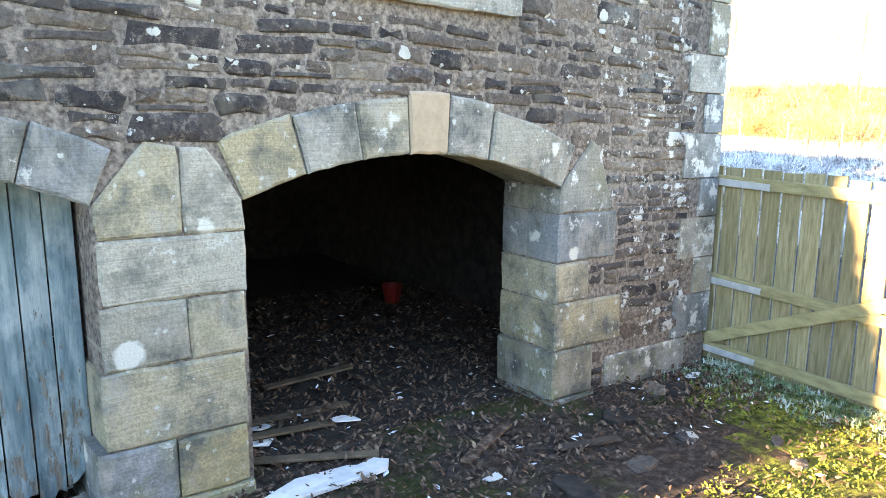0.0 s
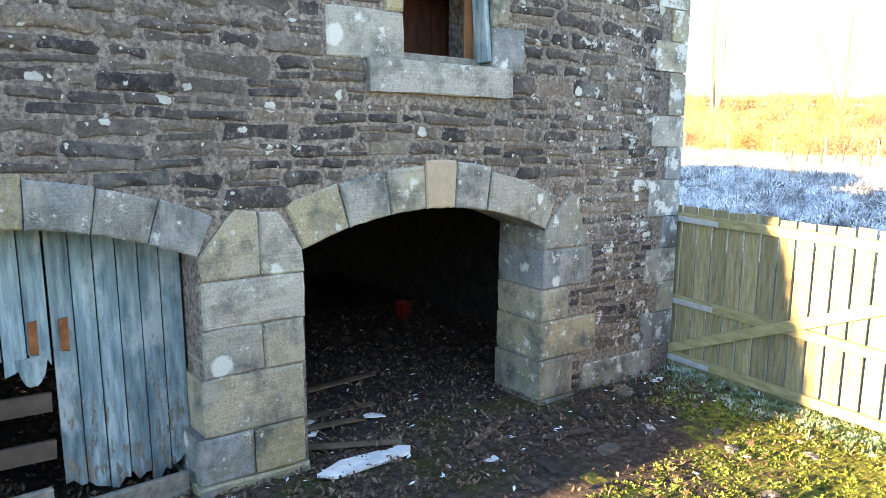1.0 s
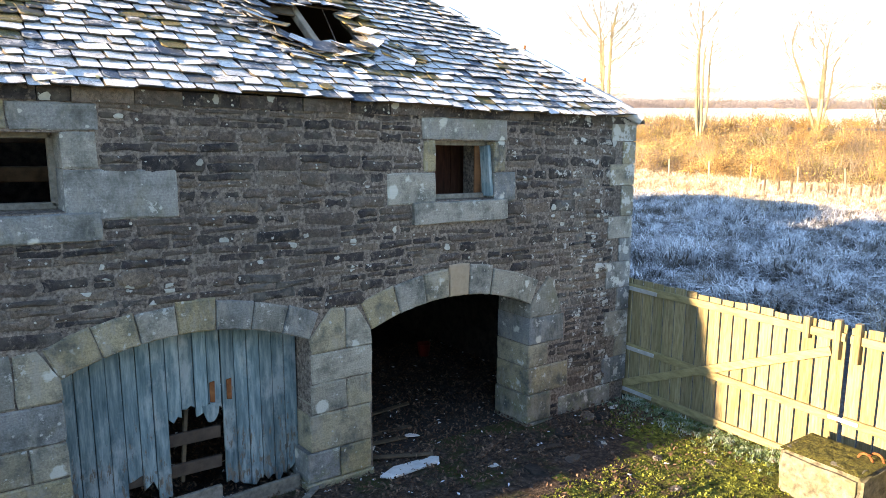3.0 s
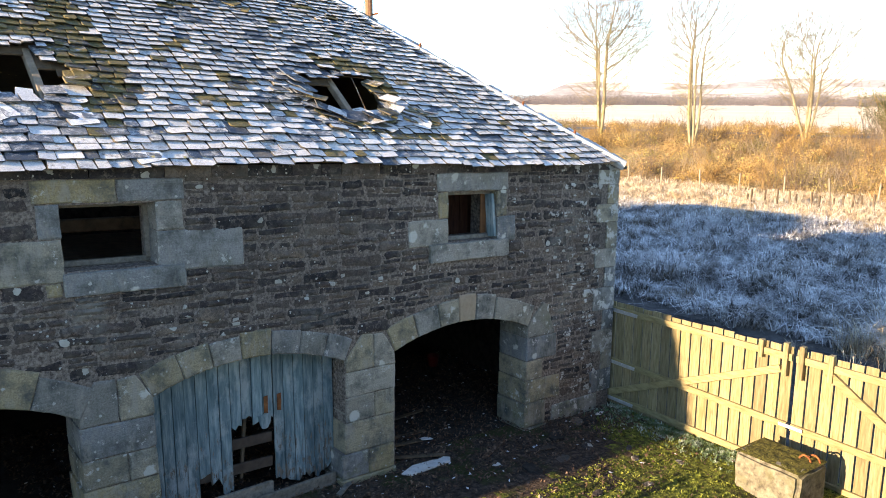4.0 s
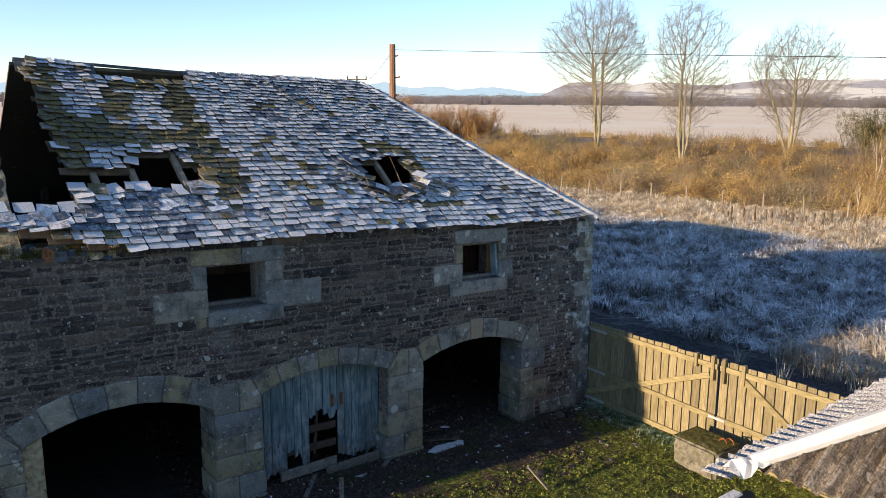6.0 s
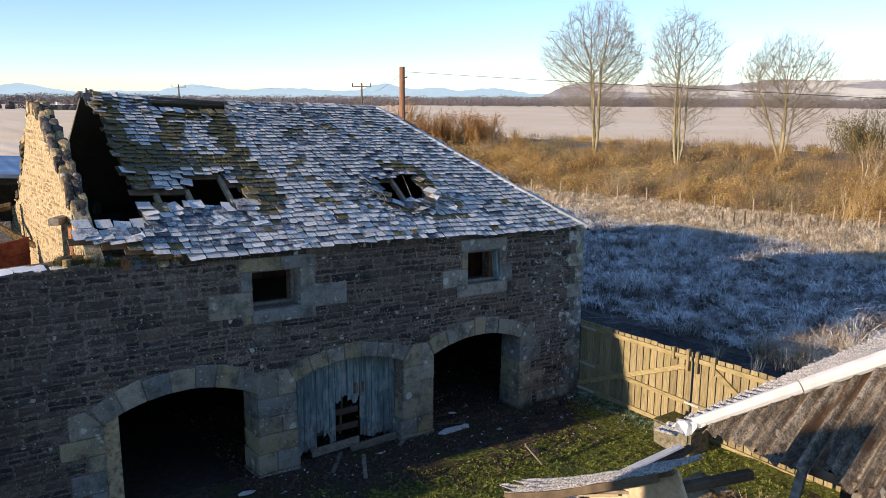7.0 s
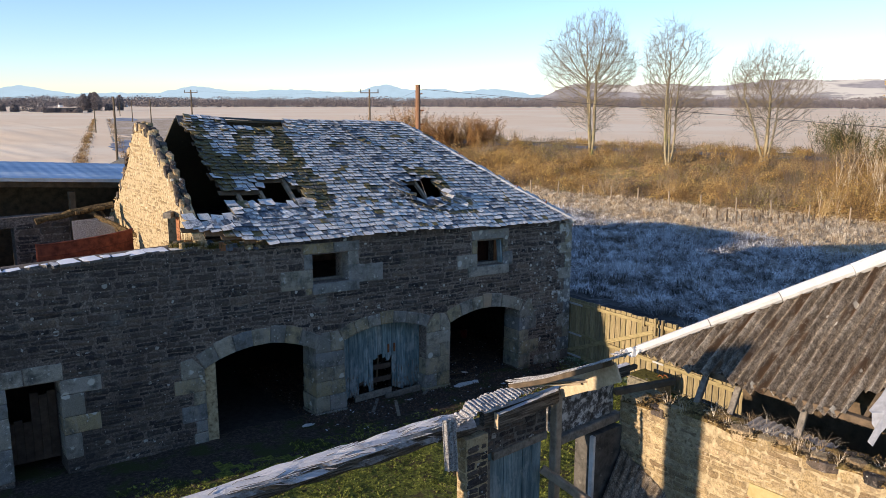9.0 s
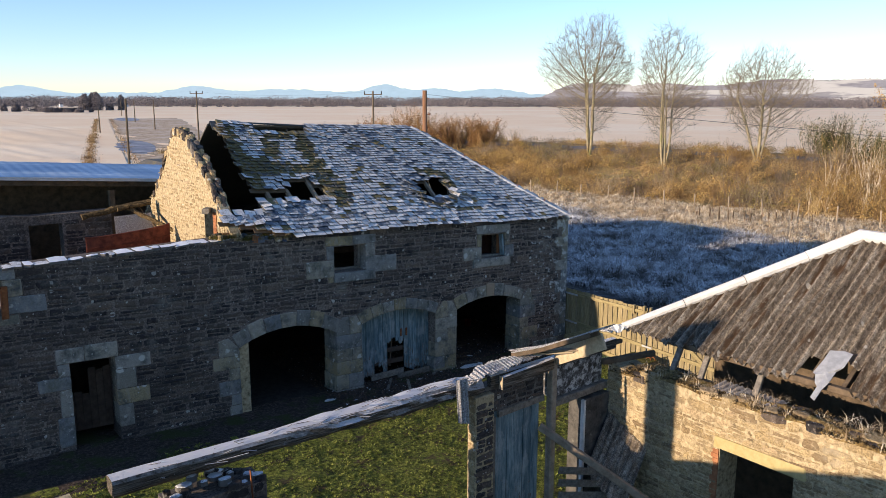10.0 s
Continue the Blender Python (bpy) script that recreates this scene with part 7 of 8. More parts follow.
put("plinth", g.geo, RUST, tank)
leaf = thing("leaning_grey_sheet", (-5.5, 9.0, 3), "pale grey sheet leaning behind the tank", "roof sheet")
corrugated("sheet", (-5.98, -5.0), lambda u: 0.0, lambda u: 1.7, lambda u, v, w: Vector((u, 8.85 + 0.1 * v - w, 3.0 + v + 0.03 * (u + 5.5))), 0.3, 0.004, RIME, leaf)

# Hidden block behind the barn, added to lengthen the shade across the meadow.
rear = thing("rear_shade_block", (0.7, 16.5, 0), "hidden stone block with slate roof, added to shade the meadow", "outbuilding")
g = Geo()
g.box(-2.6, 4.0, 12.3, 20.8, -0.3, 4.7)
put("wall", g.geo, DARK_STONE, rear)
g = Geo()
g.add([(-2.8, 12.1, 4.7), (4.2, 12.1, 4.7), (4.2, 21.0, 4.7), (-2.8, 21.0, 4.7), (-2.0, 14.0, 5.45), (3.6, 14.0, 5.45), (3.6, 19.0, 5.45), (-2.0, 19.0, 5.45)],
      [(3, 2, 1, 0), (4, 5, 6, 7), (0, 1, 5, 4), (1, 2, 6, 5), (2, 3, 7, 6), (3, 0, 4, 7)])
put("roof", g.geo, SLATE_DARK, rear)

# ---- poles and wires ----
def pole(x, y, top, r, arms=0, name="utility_pole", lean=0.0):
    z = height(x, y)
    p = thing(name, (x, y, z), "brown wooden utility pole" + (" with crossarm and insulators" if arms else ""), "utility pole", "utility poles")
    g = Geo()
    g.tube((x, y, z - 0.3), (x + lean, y, top), r, r * 0.72, 10)
    put("shaft", g.geo, POLE_WOOD if y < 20 else POLE_GREY, p)
    if arms:
        g = Geo()
        g.bar((x - 0.8, y + 0.5, top - 0.35), (x + 0.8, y - 0.5, top - 0.35), 0.08, 0.09)
        put("crossarm", g.geo, POLE_GREY, p)
        for s in (-0.75, 0, 0.75):
            g = Geo()
            g.tube((x + s, y - s * 0.62, top - 0.3), (x + s, y - s * 0.62, top + 0.02), 0.06, 0.04, 8)
            put("insulator", g.geo, WIRE, p)
    return p


main_pole = pole(6.65, 12.0, 8.15, 0.12)
for z, s in ((7.8, 0.12), (7.2, 0.16), (6.7, 0.13)):
    g = Geo()
    g.tube((6.65, 12.0, z), (6.65 + s, 12.0 - s, z + 0.04), 0.02, 0.02, 6)
    put("step_iron", g.geo, RUST, main_pole)
pole(33.3, 56.8, 8.75, 0.12, 1)
pole(30.7, 100.2, 9.1, 0.13, 1)
pole(7.9, 56.1, 7.9, 0.11, 0, lean=0.1)
pole(38.3, 184.4, 5.6, 0.16, 0)
pole(56.6, 201.0, 7.9, 0.17, 0)
pole(74.0, 277.0, 7.7, 0.18, 0)
pole(102.6, 395.0, 7.7, 0.2, 0)


def wire(a, b, sag_, r=0.006):
    w = thing("overhead_wire", tuple(a), "thin dark overhead wire between poles", "wire", "overhead wires")
    a, b = Vector(a), Vector(b)
    pts = [a.lerp(b, t) - Vector((0, 0, 4 * sag_ * t * (1 - t))) for t in np.linspace(0, 1, 13)]
    d = (b - a).normalized()
    s = d.cross(Vector((0, 0, 1))).normalized()
    u = s.cross(d)
    ring = [s * math.cos(t) * r + u * math.sin(t) * r for t in [1.2566 * i for i in range(5)]]
    vs = [tuple(p + o) for p in pts for o in ring]
    fs = [(k * 5 + i, k * 5 + (i + 1) % 5, k * 5 + 5 + (i + 1) % 5, k * 5 + 5 + i) for k in range(len(pts) - 1) for i in range(5)]
    put("cable", (vs, fs), WIRE, w)


wire((6.65, 12.0, 8.0), (4.5, -16.0, 6.55), 0.05)
wire((6.65, 12.0, 7.95), (33.3, 56.8, 8.3), 0.5)
wire((33.3, 56.8, 8.7), (30.7, 100.2, 9.05), 0.5)


# ---- meadow, bank and brushwood ----
rng = random.Random(81)


def in_meadow(rng, lo=6.75, hi=None):
    y = rng.uniform(-14, 55)
    x = rng.uniform(12.7 + 0.25 * math.sin(y) + 0.25 * noise.noise((0, y * 1.3, 4)), bank_edge(y) + 1)
    return x, y


def frost_spot(rng):
    x, y = in_meadow(rng)
    far = x + 0.1 * y + 2.5 * noise.noise((x * 0.2, y * 0.2, 5))
    if far > 29 + 2 * rng.random() or (y < 1.2 - 0.05 * x + rng.gauss(0, 0.4) and x > 12.5):
        return None
    if rng.random() > 0.35 + 0.65 / (1 + (x - 6) / 18) or noise.noise((x * 0.8, y * 0.8, 3)) < rng.uniform(-0.7, 0.0):
        return None
    return x, y


def straw_spot(rng):
    x, y = in_meadow(rng)
    far = x + 0.1 * y + 2.5 * noise.noise((x * 0.2, y * 0.2, 5))
    if far > 28.5 + 2 * rng.random() or (y < 1.5 - 0.05 * x + rng.gauss(0, 0.4) and x > 12):
        return x, y
    return None


ob = part("frosted_grass", tufts(scatter(15500, frost_spot, rng), 13, 0.42, 0.3, 0.03, rng, lean=1.7, bend=0.9, grow=lambda x, y: 0.95 + 1.5 * noise.noise((x * 0.8, y * 0.8, 3)) + 0.7 * noise.noise((x * 0.3, y * 0.3, 13))), FROST_GRASS, None)
tagged(ob, "long tangled meadow grass white with hoar frost", "grass", kind="stuff")
ob = part("winter_grass", tufts(scatter(9500, straw_spot, rng), 14, 0.42, 0.3, 0.021, rng, lean=1.3, bend=0.6, grow=lambda x, y: 0.85 + 0.7 * noise.noise((x * 0.5, y * 0.5, 3))), STRAW_GRASS, None)
tagged(ob, "pale dry winter grass along the foot of the bank", "grass", kind="stuff")


spots_ = [(rng.gauss(13.4, 0.9), rng.gauss(1.4, 0.8)) for _ in range(80)]
ob = part("pale_tussock", tufts(spots_, 40, 0.7, 0.28, 0.01, rng, lean=0.8, bend=0.5), STRAW_GRASS, None)
tagged(ob, "tall pale tussocks of dead grass in the meadow", "grass", kind="stuff")


def stems(rng, x, y, z, n, h, spread, r, out, lean=0.5):
    """A twiggy clump: thin three-sided stems that fork once or twice."""
    for _ in range(n):
        a = rng.uniform(0, 6.283)
        d = Vector((math.cos(a) * lean * rng.random(), math.sin(a) * lean * rng.random(), 1)).normalized()
        p = Vector((x + spread * rng.gauss(0, 0.4), y + spread * rng.gauss(0, 0.4), z - 0.1))
        l = h * rng.uniform(0.5, 1.1)
        seg = 3
        rr_ = r
        for k in range(seg):
            q = p + d * l / seg
            out.append((p, q, rr_, rr_ * 0.7))
            if k:
                for _ in range(2):
                    e = (d + Vector((rng.gauss(0, 0.5), rng.gauss(0, 0.5), rng.gauss(0.1, 0.3)))).normalized()
                    q2 = p + e * l * rng.uniform(0.25, 0.5)
                    out.append((p, q2, rr_ * 0.6, rr_ * 0.25))
            d = (d + Vector((rng.gauss(0, 0.16), rng.gauss(0, 0.16), 0.05))).normalized()
            p = q
            rr_ *= 0.7


def twigs(segs, k=3):
    """All the segments as open tapered tubes in one mesh."""
    a = np.array([s[0] for s in segs], dtype=float)
    b = np.array([s[1] for s in segs], dtype=float)
    r0 = np.array([s[2] for s in segs])[:, None]
    r1 = np.array([s[3] for s in segs])[:, None]
    d = b - a
    d /= np.linalg.norm(d, axis=1)[:, None] + 1e-9
    ref = np.where(np.abs(d[:, 2:3]) > 0.9, np.array([[1.0, 0, 0]]), np.array([[0, 0, 1.0]]))
    s = np.cross(d, ref)
    s /= np.linalg.norm(s, axis=1)[:, None] + 1e-9
    u = np.cross(d, s)
    rings = []
    for p, r in ((a, r0), (b, r1)):
        for i in range(k):
            t = 2 * math.pi * i / k
            rings.append(p + (s * math.cos(t) + u * math.sin(t)) * r)
    v = np.stack(rings, 1).reshape(-1, 3)
    base = np.arange(len(segs))[:, None] * 2 * k
    f = np.concatenate([base + np.array([[i, (i + 1) % k, k + (i + 1) % k, k + i]]) for i in range(k)])
    return v, f


def leaves(rng, pts, size):
    r = np.random.default_rng(rng.randrange(10 ** 6))
    p = np.array(pts, dtype=float)
    n = len(p)
    a = r.normal(0, 1, (n, 3))
    b = r.normal(0, 1, (n, 3))
    a /= np.linalg.norm(a, axis=1)[:, None]
    b -= a * (a * b).sum(1)[:, None]
    b /= np.linalg.norm(b, axis=1)[:, None]
    s = size * r.uniform(0.5, 1.4, (n, 1))
    v = np.stack([p - a * s, p - b * s * 0.5, p + a * s, p + b * s * 0.5], 1).reshape(-1, 3)
    f = np.arange(n)[:, None] * 4 + np.array([[0, 1, 2, 3]])
    return v, f


# brushwood along the bank: shrubs of many sizes with gaps between them
segs, segs2, lv, green, pale = [], [], [], [], []
made = 0
while made < 2300:
    y = rng.uniform(-32, 105)
    d = rng.uniform(0.8, 27) if rng.random() < 0.75 else rng.uniform(0.8, 12)
    x = bank_edge(y) + d
    if 17 < d < 24 and rng.random() < 0.85:
        continue
    thick = noise.noise((x * 0.22, y * 0.22, 11))
    if thick < -0.2 and rng.random() < 0.6:
        continue
    made += 1
    z = height(x, y)
    h = rng.uniform(0.5, 1.4) * (1.0 + 1.2 * max(0, thick)) * (1.75 if y < 20 else 1.15) * (0.7 if d > 18 else 1)
    kind = noise.noise((x * 0.13, y * 0.13, 21)) + rng.gauss(0, 0.15)
    wide = rng.uniform(0.5, 1.2)
    stems(rng, x, y, z, 13, h, wide, 0.013, segs if kind < 0.05 else segs2, rng.uniform(0.4, 1.2))
    if kind < -0.02 or (kind > 0.12 and rng.random() < 0.5):
        for _ in range(110):
            a, q, e = rng.uniform(0, 6.283), rng.random() ** 0.5, rng.random()
            (lv if kind < -0.02 else green).append((x + math.cos(a) * q * wide, y + math.sin(a) * q * wide, z + h * 0.75 * math.sqrt(1 - q * q * 0.9) * (0.35 + 0.65 * e)))
    if y < 14 and rng.random() < 0.2:
        stems(rng, x, y, z, 3, h * 1.2, wide, 0.02, pale, 0.25)
brush = part("brushwood", twigs(segs), BRUSH, None)
tagged(brush, "russet bramble and bare scrub over the bank", "scrub", kind="stuff")
scrub = part("grey_scrub", twigs(segs2), BRUSH_GREY, None)
tagged(scrub, "grey-brown leafless scrub over the bank", "scrub", kind="stuff")
scrub = part("pale_stems", twigs(pale), STRAW_GRASS, None)
tagged(scrub, "tall pale dead stems among the scrub", "stems", kind="stuff")
ob = part("bank_leaves", leaves(rng, lv, 0.06), BRUSH_LEAF, None)
tagged(ob, "russet dead leaves and bracken among the scrub", "leaves", kind="stuff")
ob = part("bramble_leaves", leaves(rng, green, 0.06), BRAMBLE, None)
tagged(ob, "olive bramble leaves in low mounds on the bank", "brambles", kind="stuff")

# tall bushes
def bush(x, y, h, spread, n, leaf, mat, label, count, size=0.09):
    z = height(x, y)
    b = thing("bush", (x, y, z), label, "bush", "bushes on the bank")
    s = []
    stems(rng, x, y, z, n, h * 0.85, spread, 0.03, s, 0.8)
    put("branchwork", twigs(s), BRUSH, b)
    pts = []
    for p, q, *_ in s:
        for _ in range(count):
            c = p.lerp(q, rng.random())
            pts.append((c.x + rng.gauss(0, 0.12), c.y + rng.gauss(0, 0.12), c.z + rng.gauss(0, 0.12)))
    put("foliage", leaves(rng, pts, size), mat, b, leaf)


RUSSET = "russet bush with clinging dead leaves"
bush(41.0, 60.0, 6.4, 1.6, 110, "dead russet leaves", RUSSET_LEAF, RUSSET, 22, 0.06)
bush(44.0, 58.0, 4.4, 2.2, 110, "dead russet leaves", RUSSET_LEAF, RUSSET, 22, 0.06)
bush(39.0, 66.0, 5.0, 2.0, 110, "dead russet leaves", RUSSET_LEAF, RUSSET, 22, 0.06)
bush(47.5, 56.0, 4.2, 2.4, 110, "dead russet leaves", RUSSET_LEAF, RUSSET, 22, 0.06)
bush(55.0, 18.7, 4.9, 1.7, 60, "dull green leaves", EVERGREEN, "olive evergreen bush among bare scrub", 34, 0.055)
bush(52.0, 14.0, 3.6, 1.6, 40, "dull green leaves", EVERGREEN, "olive evergreen bush among bare scrub", 30, 0.055)
bush(61.5, 14.2, 8.6, 1.7, 60, "golden-brown leaves", BRUSH_LEAF, "tall golden-brown bush at the bank", 34, 0.075)
for x, y in ((44.0, 10.5), (43.0, 8.0), (46.0, 12.0), (45.0, 6.5), (47.0, 9.2), (44.5, 13.6), (48.0, 11.2), (41.5, 5.0)):
    s = []
    z = height(x, y)
    b = thing("sapling", (x, y, z), "pale bare birch sapling on the bank", "sapling", "saplings")
    stems(rng, x, y, z, 8, rng.uniform(3.2, 5.2), 0.9, 0.022, s, 0.32)
    put("branchwork", twigs(s), STRAW_GRASS, b)

# low fence posts at the foot of the bank and in the meadow
for i in range(22):
    y = 44 - i * 2.4
    x = bank_edge(y) - 1.2 + rng.gauss(0, 0.15)
    p = thing("fence_post", (x, y, height(x, y)), "short weathered stock-fence post", "fence post", "stock-fence posts")
    g = Geo()
    g.tube((x, y, height(x, y) - 0.2), (x + rng.gauss(0, 0.05), y + rng.gauss(0, 0.05), height(x, y) + 1.15), 0.055, 0.05, 7)
    put("stake", g.geo, RAFTER, p)
for i in range(15):
    x, y = 33.0 + i * 0.28 + rng.gauss(0, 0.08), 17.2 - i * 0.42 + rng.gauss(0, 0.1)
    p = thing("old_stake", (x, y, height(x, y)), "short dark stake of a collapsed fence in long grass", "stake", "old stakes")
    g = Geo()
    g.tube((x, y, height(x, y)), (x + rng.gauss(0, 0.05), y, height(x, y) + rng.uniform(0.5, 0.85)), 0.05, 0.045, 6)
    put("stake", g.geo, DARK_WOOD, p)


# ---- bare trees ----
def tree(name, x, y, h, wide, seed, stems_, label, low=0.15, n_buds=5200, fork=0.1):
    """A bare tree grown towards buds that fill a rounded crown h high and 2 * wide across."""
    r = np.random.default_rng(seed)
    z = height(x, y)
    t = thing(name, (x, y, z), label, "tree", "bare trees on the bank")
    base = np.array([x, y, z])
    # buds inside a rounded crown, sparser towards its foot
    q = r.uniform(-1, 1, (n_buds * 6, 3))
    rad = np.hypot(q[:, 0], q[:, 1])
    v = q[:, 2]
    lobes = 1 + 0.16 * np.sin(3 * np.arctan2(q[:, 1], q[:, 0]) + seed) + 0.1 * np.sin(7 * v + seed)
    reach = np.where(v > -0.1, np.sqrt(np.clip(1 - ((v + 0.1) / 1.1) ** 2, 0, 1)), 1 - 0.72 * ((-v - 0.1) / 0.9) ** 0.9) * lobes
    ok = (rad < reach) & (r.random(len(q)) < np.clip(0.25 + 0.75 * rad / np.maximum(reach, 0.05), 0, 1)) & (r.random(len(q)) < 0.5 + 0.5 * (v + 1) / 1.4)
    q = q[ok][:n_buds]
    mid, half = (low + 1) / 2 * h, (1 - low) / 2 * h
    buds = base + np.stack([q[:, 0] * wide, q[:, 1] * wide, mid + q[:, 2] * half], 1)
    pos, par = [], []
    step = 0.33
    for i in range(stems_):
        a = 0.9 + 6.283 * i / stems_ + r.uniform(-0.4, 0.4)
        d = np.array([math.cos(a) * fork, math.sin(a) * fork, 1.0])
        p = base + np.array([math.cos(a) * 0.06, math.sin(a) * 0.06, -0.3])
        for k in range(int(h * r.uniform(0.55, 0.72) / step)):
            pos.append(p)
            par.append(len(pos) - 2 if k else -1)
            d = d + np.array([r.normal(0, 0.022), r.normal(0, 0.022), 0.0])
            p = p + d / np.linalg.norm(d) * step
    near = np.full(len(buds), 1e9)
    who = np.zeros(len(buds), int)

    def see(first):
        for i in range(first, len(pos)):
            dd = np.linalg.norm(buds - pos[i], axis=1) + (1e6 if pos[i][2] < z + 0.11 * h else 0)
            m = dd < near
            near[m], who[m] = dd[m], i

    see(0)
    alive = np.ones(len(buds), bool)
    grown = {}
    for _ in range(70):
        todo = np.where(alive & (near < 1e5))[0]
        if not len(todo):
            break
        pull = {}
        for b in todo:
            v = buds[b] - pos[who[b]]
            pull.setdefault(int(who[b]), []).append(v / (np.linalg.norm(v) + 1e-6))
        first = len(pos)
        for i, vs in pull.items():
            grown[i] = grown.get(i, 0) + 1
            if grown[i] > 3:
                alive[who == i] = False
                continue
            d = np.mean(vs, axis=0)
            d = d / (np.linalg.norm(d) + 1e-6) + np.array([0, 0, 0.62])
            if par[i] >= 0:
                d = d + 0.45 * (pos[i] - pos[par[i]]) / step
            d = d + r.normal(0, 0.12, 3)
            pos.append(pos[i] + d / np.linalg.norm(d) * step)
            par.append(i)
        see(first)
        alive &= near > 0.33
    n = len(pos)
    area = np.zeros(n)
    kids = np.bincount([p for p in par if p >= 0], minlength=n)
    for i in range(n - 1, -1, -1):
        if kids[i] == 0:
            area[i] += 0.009 ** 2.2
        if par[i] >= 0:
            area[par[i]] += area[i]
    big = area.max() ** (1 / 2.2)
    size = np.maximum(area ** (1 / 2.2) * (0.25 / big if big > 0.25 else 1), 0.009)
    wood, fine = [], []
    for i in range(n):
        if par[i] >= 0:
            (wood if size[i] > 0.035 else fine).append((pos[par[i]], pos[i], min(size[par[i]], size[i] * 1.3), size[i]))
            if size[i] < 0.022:
                d = (pos[i] - pos[par[i]]) / step
                for _ in range(3 if kids[i] == 0 else 1):
                    e = d + r.normal(0, 0.38, 3) + np.array([0, 0, 0.35])
                    fine.append((pos[i], pos[i] + e / np.linalg.norm(e) * r.uniform(0.4, 1.0), 0.008, 0.004))
    put("trunk", twigs(wood, 7), BARK, t, "pale bark with green algae")
    put("crown", twigs(fine, 3), TWIG, t, "fine bare twigs")


LAB = "tall bare ash tree with pale forking trunk"
tree("ash_tree", 47.9, 39.7, 13.4, 4.4, 101, 3, LAB, 0.14, 4200, 0.15)
tree("ash_tree", 46.4, 29.5, 12.3, 3.1, 205, 4, LAB, 0.12, 2600, 0.15)
tree("ash_tree", 51.5, 23.6, 9.7, 3.7, 307, 4, LAB, 0.12, 2700, 0.3)

# ---- far hedges, woods, houses and hills ----
def clump(r, pts, x, y, w, h, n):
    for _ in range(n):
        a, b = r.uniform(0, 6.283), r.random() ** 0.5
        zz = r.random() ** 1.3
        k = math.sqrt(max(0.05, 1 - (zz * 1.6 - 0.6) ** 2 * 0.9)) if zz > 0.4 else 0.9
        pts.append((x + math.cos(a) * b * w * k, y + math.sin(a) * b * w * k, zz * h))


def polar(bearing, dist):
    """A spot that lies at a bearing (degrees east of north) from the end of the yard."""
    return -11.6 + dist * math.sin(radians(bearing)), -12.5 + dist * math.cos(radians(bearing))


r = random.Random(91)
pts = []
for _ in range(170):
    x, y = polar(r.uniform(4, 76), r.choice((1000, 1180, 1330)) * r.uniform(0.985, 1.015))
    h = r.uniform(4, 8)
    clump(r, pts, x, y, h * 0.6, h, 150)
ob = part("field_hedges", leaves(r, pts, 0.8), WOODLAND, None)
tagged(ob, "distant hedgerow trees across the plain", "hedge", kind="stuff")
pts = []
for _ in range(900):
    b = r.uniform(2, 78)
    x, y = polar(b, r.uniform(1050, 1700))
    h = r.uniform(8, 15)
    clump(r, pts, x, y, h * 2.0, h, 260)
ob = part("far_woodland", leaves(r, pts, 0.95), WOODLAND, None)
tagged(ob, "brown winter woodland along the far edge of the plain", "woodland", kind="stuff")
pts = []
for b, d, n in ((9.5, 620, 8), (14, 700, 6), (6.5, 600, 5)):
    for _ in range(n):
        x, y = polar(b + r.gauss(0, 0.5), d * r.uniform(0.95, 1.05))
        h = r.uniform(4, 10)
        clump(r, pts, x, y, h * 0.5, h, 260)
ob = part("field_copse", leaves(r, pts, 0.7), WOODLAND, None)
tagged(ob, "small copse by a far farm track", "copse", kind="stuff")
for b, d, w in ((10.8, 1020, 10), (12.0, 1030, 8), (16.0, 1020, 7)):
    x, y = polar(b, d)
    h = thing("farmhouse", (x, y, 0), "far white cottage with grey roof", "house", "far cottages")
    g = Geo()
    w *= 0.45
    g.box(x - w / 2, x + w / 2, y - 3, y + 3, -0.5, 2.8)
    put("wall", g.geo, WHITE, h)
    g = Geo()
    g.add([(x - w / 2, y - 3.3, 2.8), (x + w / 2, y - 3.3, 2.8), (x + w / 2, y + 3.3, 2.8), (x - w / 2, y + 3.3, 2.8), (x - w / 2, y, 4.8), (x + w / 2, y, 4.8)],
          [(0, 1, 5, 4), (2, 3, 4, 5), (1, 2, 5), (3, 0, 4), (3, 2, 1, 0)])
    put("roof", g.geo, WOODLAND, h)

# a dark field shed, a bush and the tall bare trees beyond it
hut = thing("field_shed", (111, 537, 0), "low dark field shed beside the far track", "shed")
g = Geo()
g.box(105, 116, 534, 541, -0.2, 1.6)
put("wall", g.geo, WOODLAND, hut)
g = Geo()
g.add([(104.5, 533.5, 1.6), (116.5, 533.5, 1.6), (116.5, 541.5, 1.6), (104.5, 541.5, 1.6), (104.5, 537.5, 3.0), (116.5, 537.5, 3.0)], [(0, 1, 5, 4), (2, 3, 4, 5), (1, 2, 5), (3, 0, 4), (3, 2, 1, 0)])
put("roof", g.geo, DARK_STONE, hut)
pts = []
clump(r, pts, 101, 569, 5, 4.5, 500)
for _ in range(14):
    clump(r, pts, 110 + r.gauss(0, 8), 531 + r.gauss(0, 3), r.uniform(1.5, 3), r.uniform(1.5, 3.2), 260)
for _ in range(9):
    x, y = 150 + r.gauss(0, 9), 640 + r.gauss(0, 12)
    clump(r, pts, x, y, r.uniform(2.5, 4.5), r.uniform(9, 15), 1300)
ob = part("far_trees", leaves(r, pts, 0.5), WOODLAND, None)
tagged(ob, "tall bare trees beyond the field shed", "trees", kind="stuff")

# farm track between rough verges, with patches of painted blue shade beside it
def along(t, off=0.0):
    return lerp(5.5, 75.0, t) + off, lerp(62.0, 333.0, t)


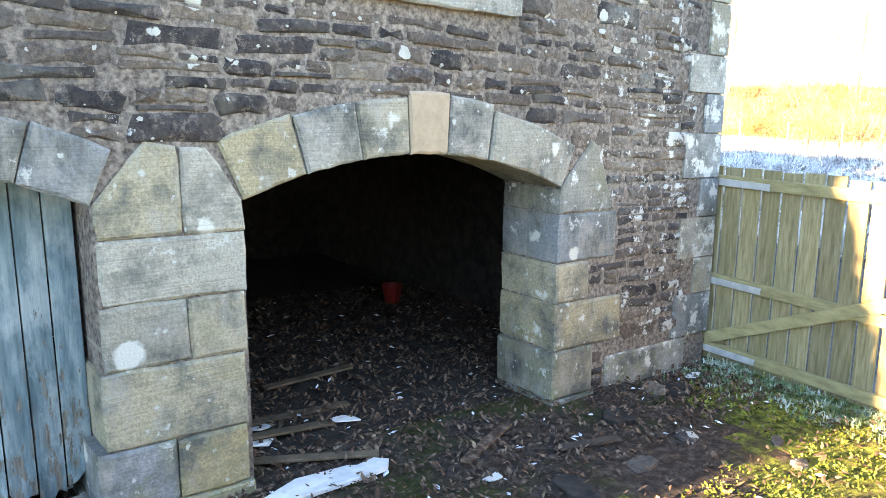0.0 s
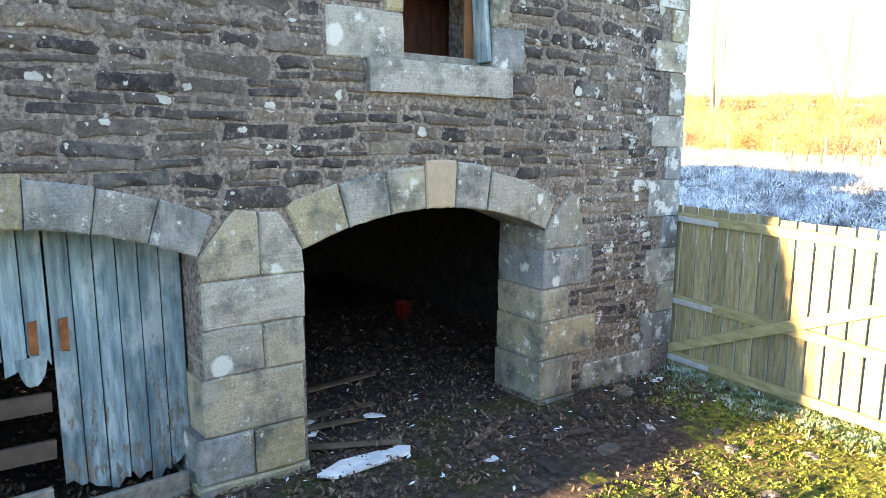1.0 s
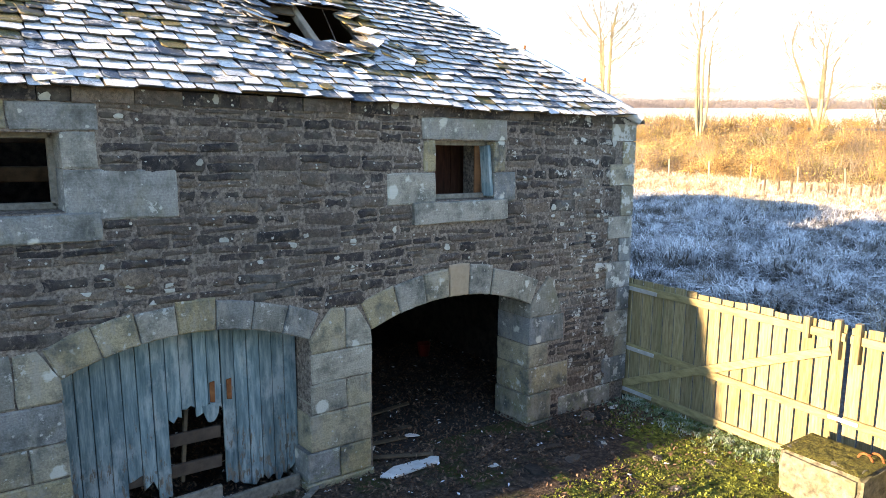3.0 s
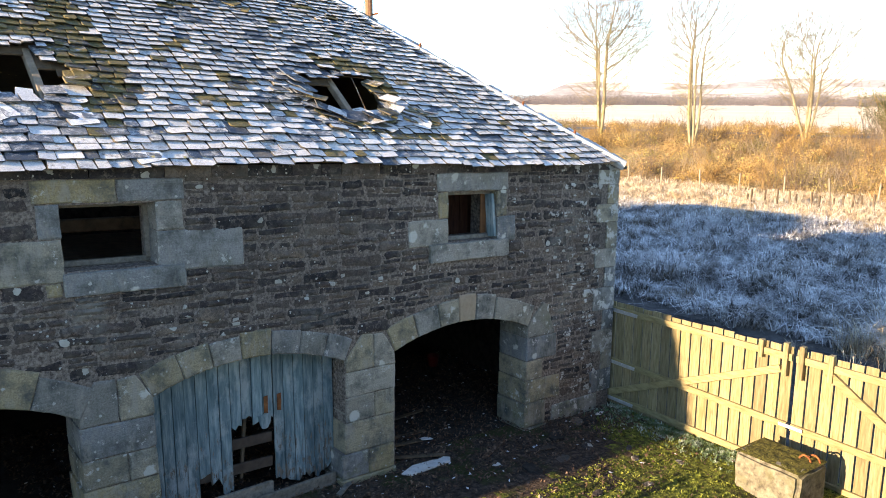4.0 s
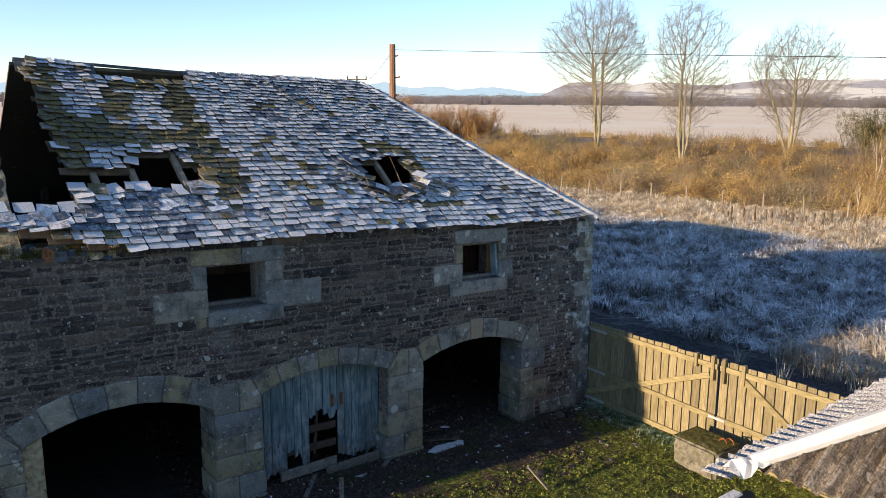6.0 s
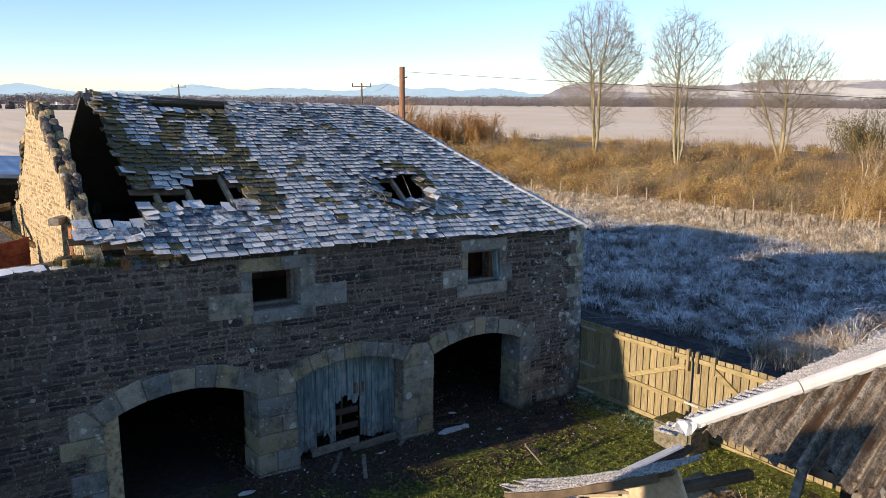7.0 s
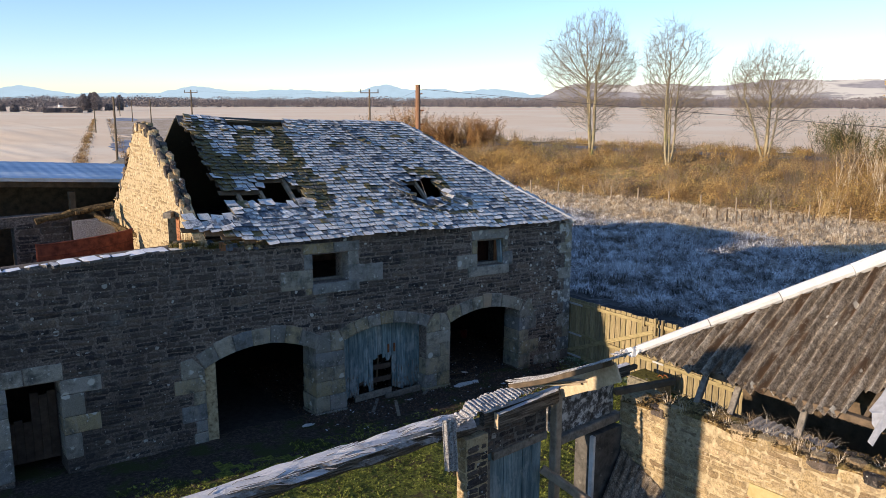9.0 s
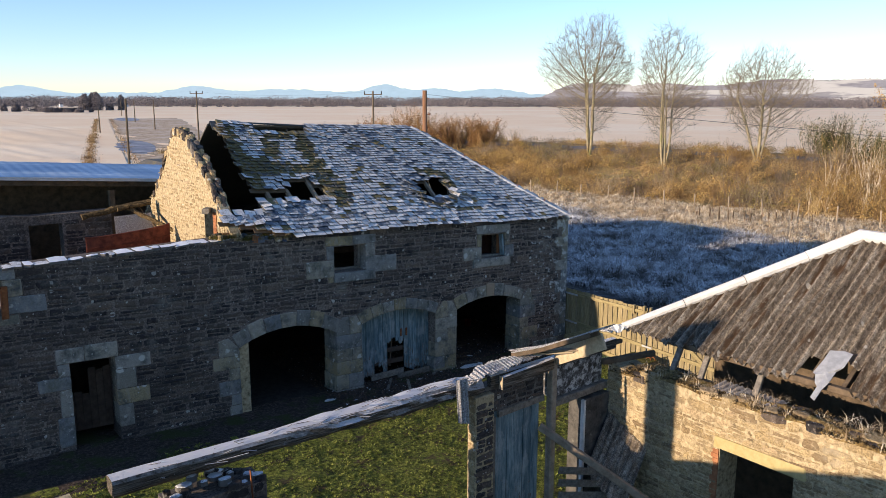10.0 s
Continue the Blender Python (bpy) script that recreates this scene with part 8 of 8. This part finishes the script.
g = Geo()
for k in range(25):
    t = k / 24
    for off in (1.6, 4.6):
        p = along(t, off)
        g.v.append((p[0], p[1], 0.04))
g.f += [(2 * k, 2 * k + 1, 2 * k + 3, 2 * k + 2) for k in range(24)]
tagged(part("farm_track", g.geo, STUBBLE, None), "pale frosted farm track", "track", kind="structure")
g = Geo()
for k in range(25):
    t = k / 24
    for j in range(4):
        p = along(t, 5.6 + (4.5 + 5.0 * t) * j + (r.uniform(-1, 1) if j in (0, 3) else 0))
        g.v.append((p[0], p[1], 0.03))
g.f += [(4 * k + j, 4 * k + j + 1, 4 * k + j + 5, 4 * k + j + 4) for k in range(24) for j in range(3)]
tagged(part("rough_strip", g.geo, ROUGH, None), "rough brown frosted ground beside the farm track", "ground", kind="structure")
segs = []
for i in range(1500):
    t = r.random() ** 1.4
    x, y = along(t, r.choice((0.0, 0.0, 0.0, 5.6)) + r.gauss(0, 0.35))
    stems(r, x, y, 0, 5, r.uniform(0.2, 0.5), 0.8, 0.03, segs)
ob = part("track_verge", twigs(segs), BRUSH, None)
tagged(ob, "low brown scrub and dead grass along the farm track", "verge", kind="stuff")
# Matte blue sheets that paint shade lying on the frosted ground.
FIELD_SHADE = make_plain("blue field shade", [(0.36, (0.13, 0.15, 0.2)), (0.64, (0.42, 0.44, 0.5))], 0.25, 0.8, bump=0.1)
for x, y, a, b in ((28.5, 124.0, 3.2, 20.0), (84.0, 322.0, 5.0, 30.0)):
    g = Geo()
    m = 26
    g.v += [(x + a * math.cos(6.283 * i / m) * (1 + 0.12 * math.sin(3 * i)) + b * 0.25 * math.sin(6.283 * i / m), y + b * math.sin(6.283 * i / m) * (1 + 0.06 * math.sin(2.3 * i)), 0.06) for i in range(m)]
    g.f.append(tuple(range(m)))
    tagged(part("frozen_pool", g.geo, FIELD_SHADE, None), "blue patch of painted shade beside the farm track", "pool", kind="structure")


# Self-lit ring of land; distance haze is painted into its glowing colour.
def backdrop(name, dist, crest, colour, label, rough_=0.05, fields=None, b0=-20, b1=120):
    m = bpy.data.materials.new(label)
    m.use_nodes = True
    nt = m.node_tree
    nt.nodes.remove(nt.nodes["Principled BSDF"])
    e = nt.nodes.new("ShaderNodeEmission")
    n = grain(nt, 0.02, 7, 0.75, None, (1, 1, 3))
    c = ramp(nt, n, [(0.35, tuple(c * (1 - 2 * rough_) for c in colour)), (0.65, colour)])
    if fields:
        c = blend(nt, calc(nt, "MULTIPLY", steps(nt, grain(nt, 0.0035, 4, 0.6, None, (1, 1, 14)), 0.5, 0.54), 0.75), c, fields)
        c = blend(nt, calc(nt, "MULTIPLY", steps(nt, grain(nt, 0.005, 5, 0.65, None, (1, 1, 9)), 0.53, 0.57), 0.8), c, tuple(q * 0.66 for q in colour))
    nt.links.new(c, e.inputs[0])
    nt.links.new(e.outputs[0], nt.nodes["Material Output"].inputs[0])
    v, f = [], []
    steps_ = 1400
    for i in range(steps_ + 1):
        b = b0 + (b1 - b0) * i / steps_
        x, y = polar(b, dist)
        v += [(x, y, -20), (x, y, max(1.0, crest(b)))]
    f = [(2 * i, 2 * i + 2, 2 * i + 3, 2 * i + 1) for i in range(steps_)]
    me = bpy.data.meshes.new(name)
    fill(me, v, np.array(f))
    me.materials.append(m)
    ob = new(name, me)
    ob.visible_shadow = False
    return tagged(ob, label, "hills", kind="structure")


def far_hills(b):
    z = 44 + 14 * noise.noise((b * 0.09, 1, 0)) + 14 * noise.noise((b * 0.3, 2, 0)) + 14 * noise.noise((b * 0.8, 3, 0)) + 8 * noise.noise((b * 1.9, 4, 0)) + 3 * noise.noise((b * 5, 5, 0))
    z += 78 * math.exp(-((b - 33.8) / 1.7) ** 2) + 45 * math.exp(-((b - 37.5) / 1.5) ** 2) + 55 * math.exp(-((b - 20.5) / 2.2) ** 2) + 30 * math.exp(-((b - 27) / 3) ** 2)
    z += 50 * math.exp(-((b - 9.5) / 1.8) ** 2) + 35 * math.exp(-((b - 41.5) / 2.5) ** 2)
    return (20 + 0.62 * z) * (0.25 + 0.75 * smooth((b - 2) / 8)) * (1 - 0.5 * smooth((b - 48) / 10))


def near_hills(b):
    z = 6 + 52 * smooth((b - 43.6) / 4.5) + 8 * smooth((b - 55) / 8) + 12 * noise.noise((b * 0.22, 7, 0)) + 7 * noise.noise((b * 0.8, 9, 0)) + 3 * noise.noise((b * 3.1, 9, 0)) + 2.5 * noise.noise((b * 11, 9, 0)) + 1.5 * noise.noise((b * 29, 9, 0))
    return z


backdrop("backdrop_mountains", 4300, far_hills, (0.32, 0.45, 0.54), "distant mountains in painted pale blue haze", 0.05)
def far_woods(b):
    return 9 + 3.5 * noise.noise((b * 0.7, 31, 0)) + 2.5 * noise.noise((b * 4, 33, 0)) + 2 * noise.noise((b * 17, 35, 0)) + 1.5 * noise.noise((b * 41, 37, 0))


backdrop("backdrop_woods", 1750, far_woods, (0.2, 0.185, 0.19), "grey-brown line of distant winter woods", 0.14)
backdrop("backdrop_hills", 2400, near_hills, (0.31, 0.295, 0.31), "wooded hill ridge in painted haze", 0.16, (0.54, 0.51, 0.46))
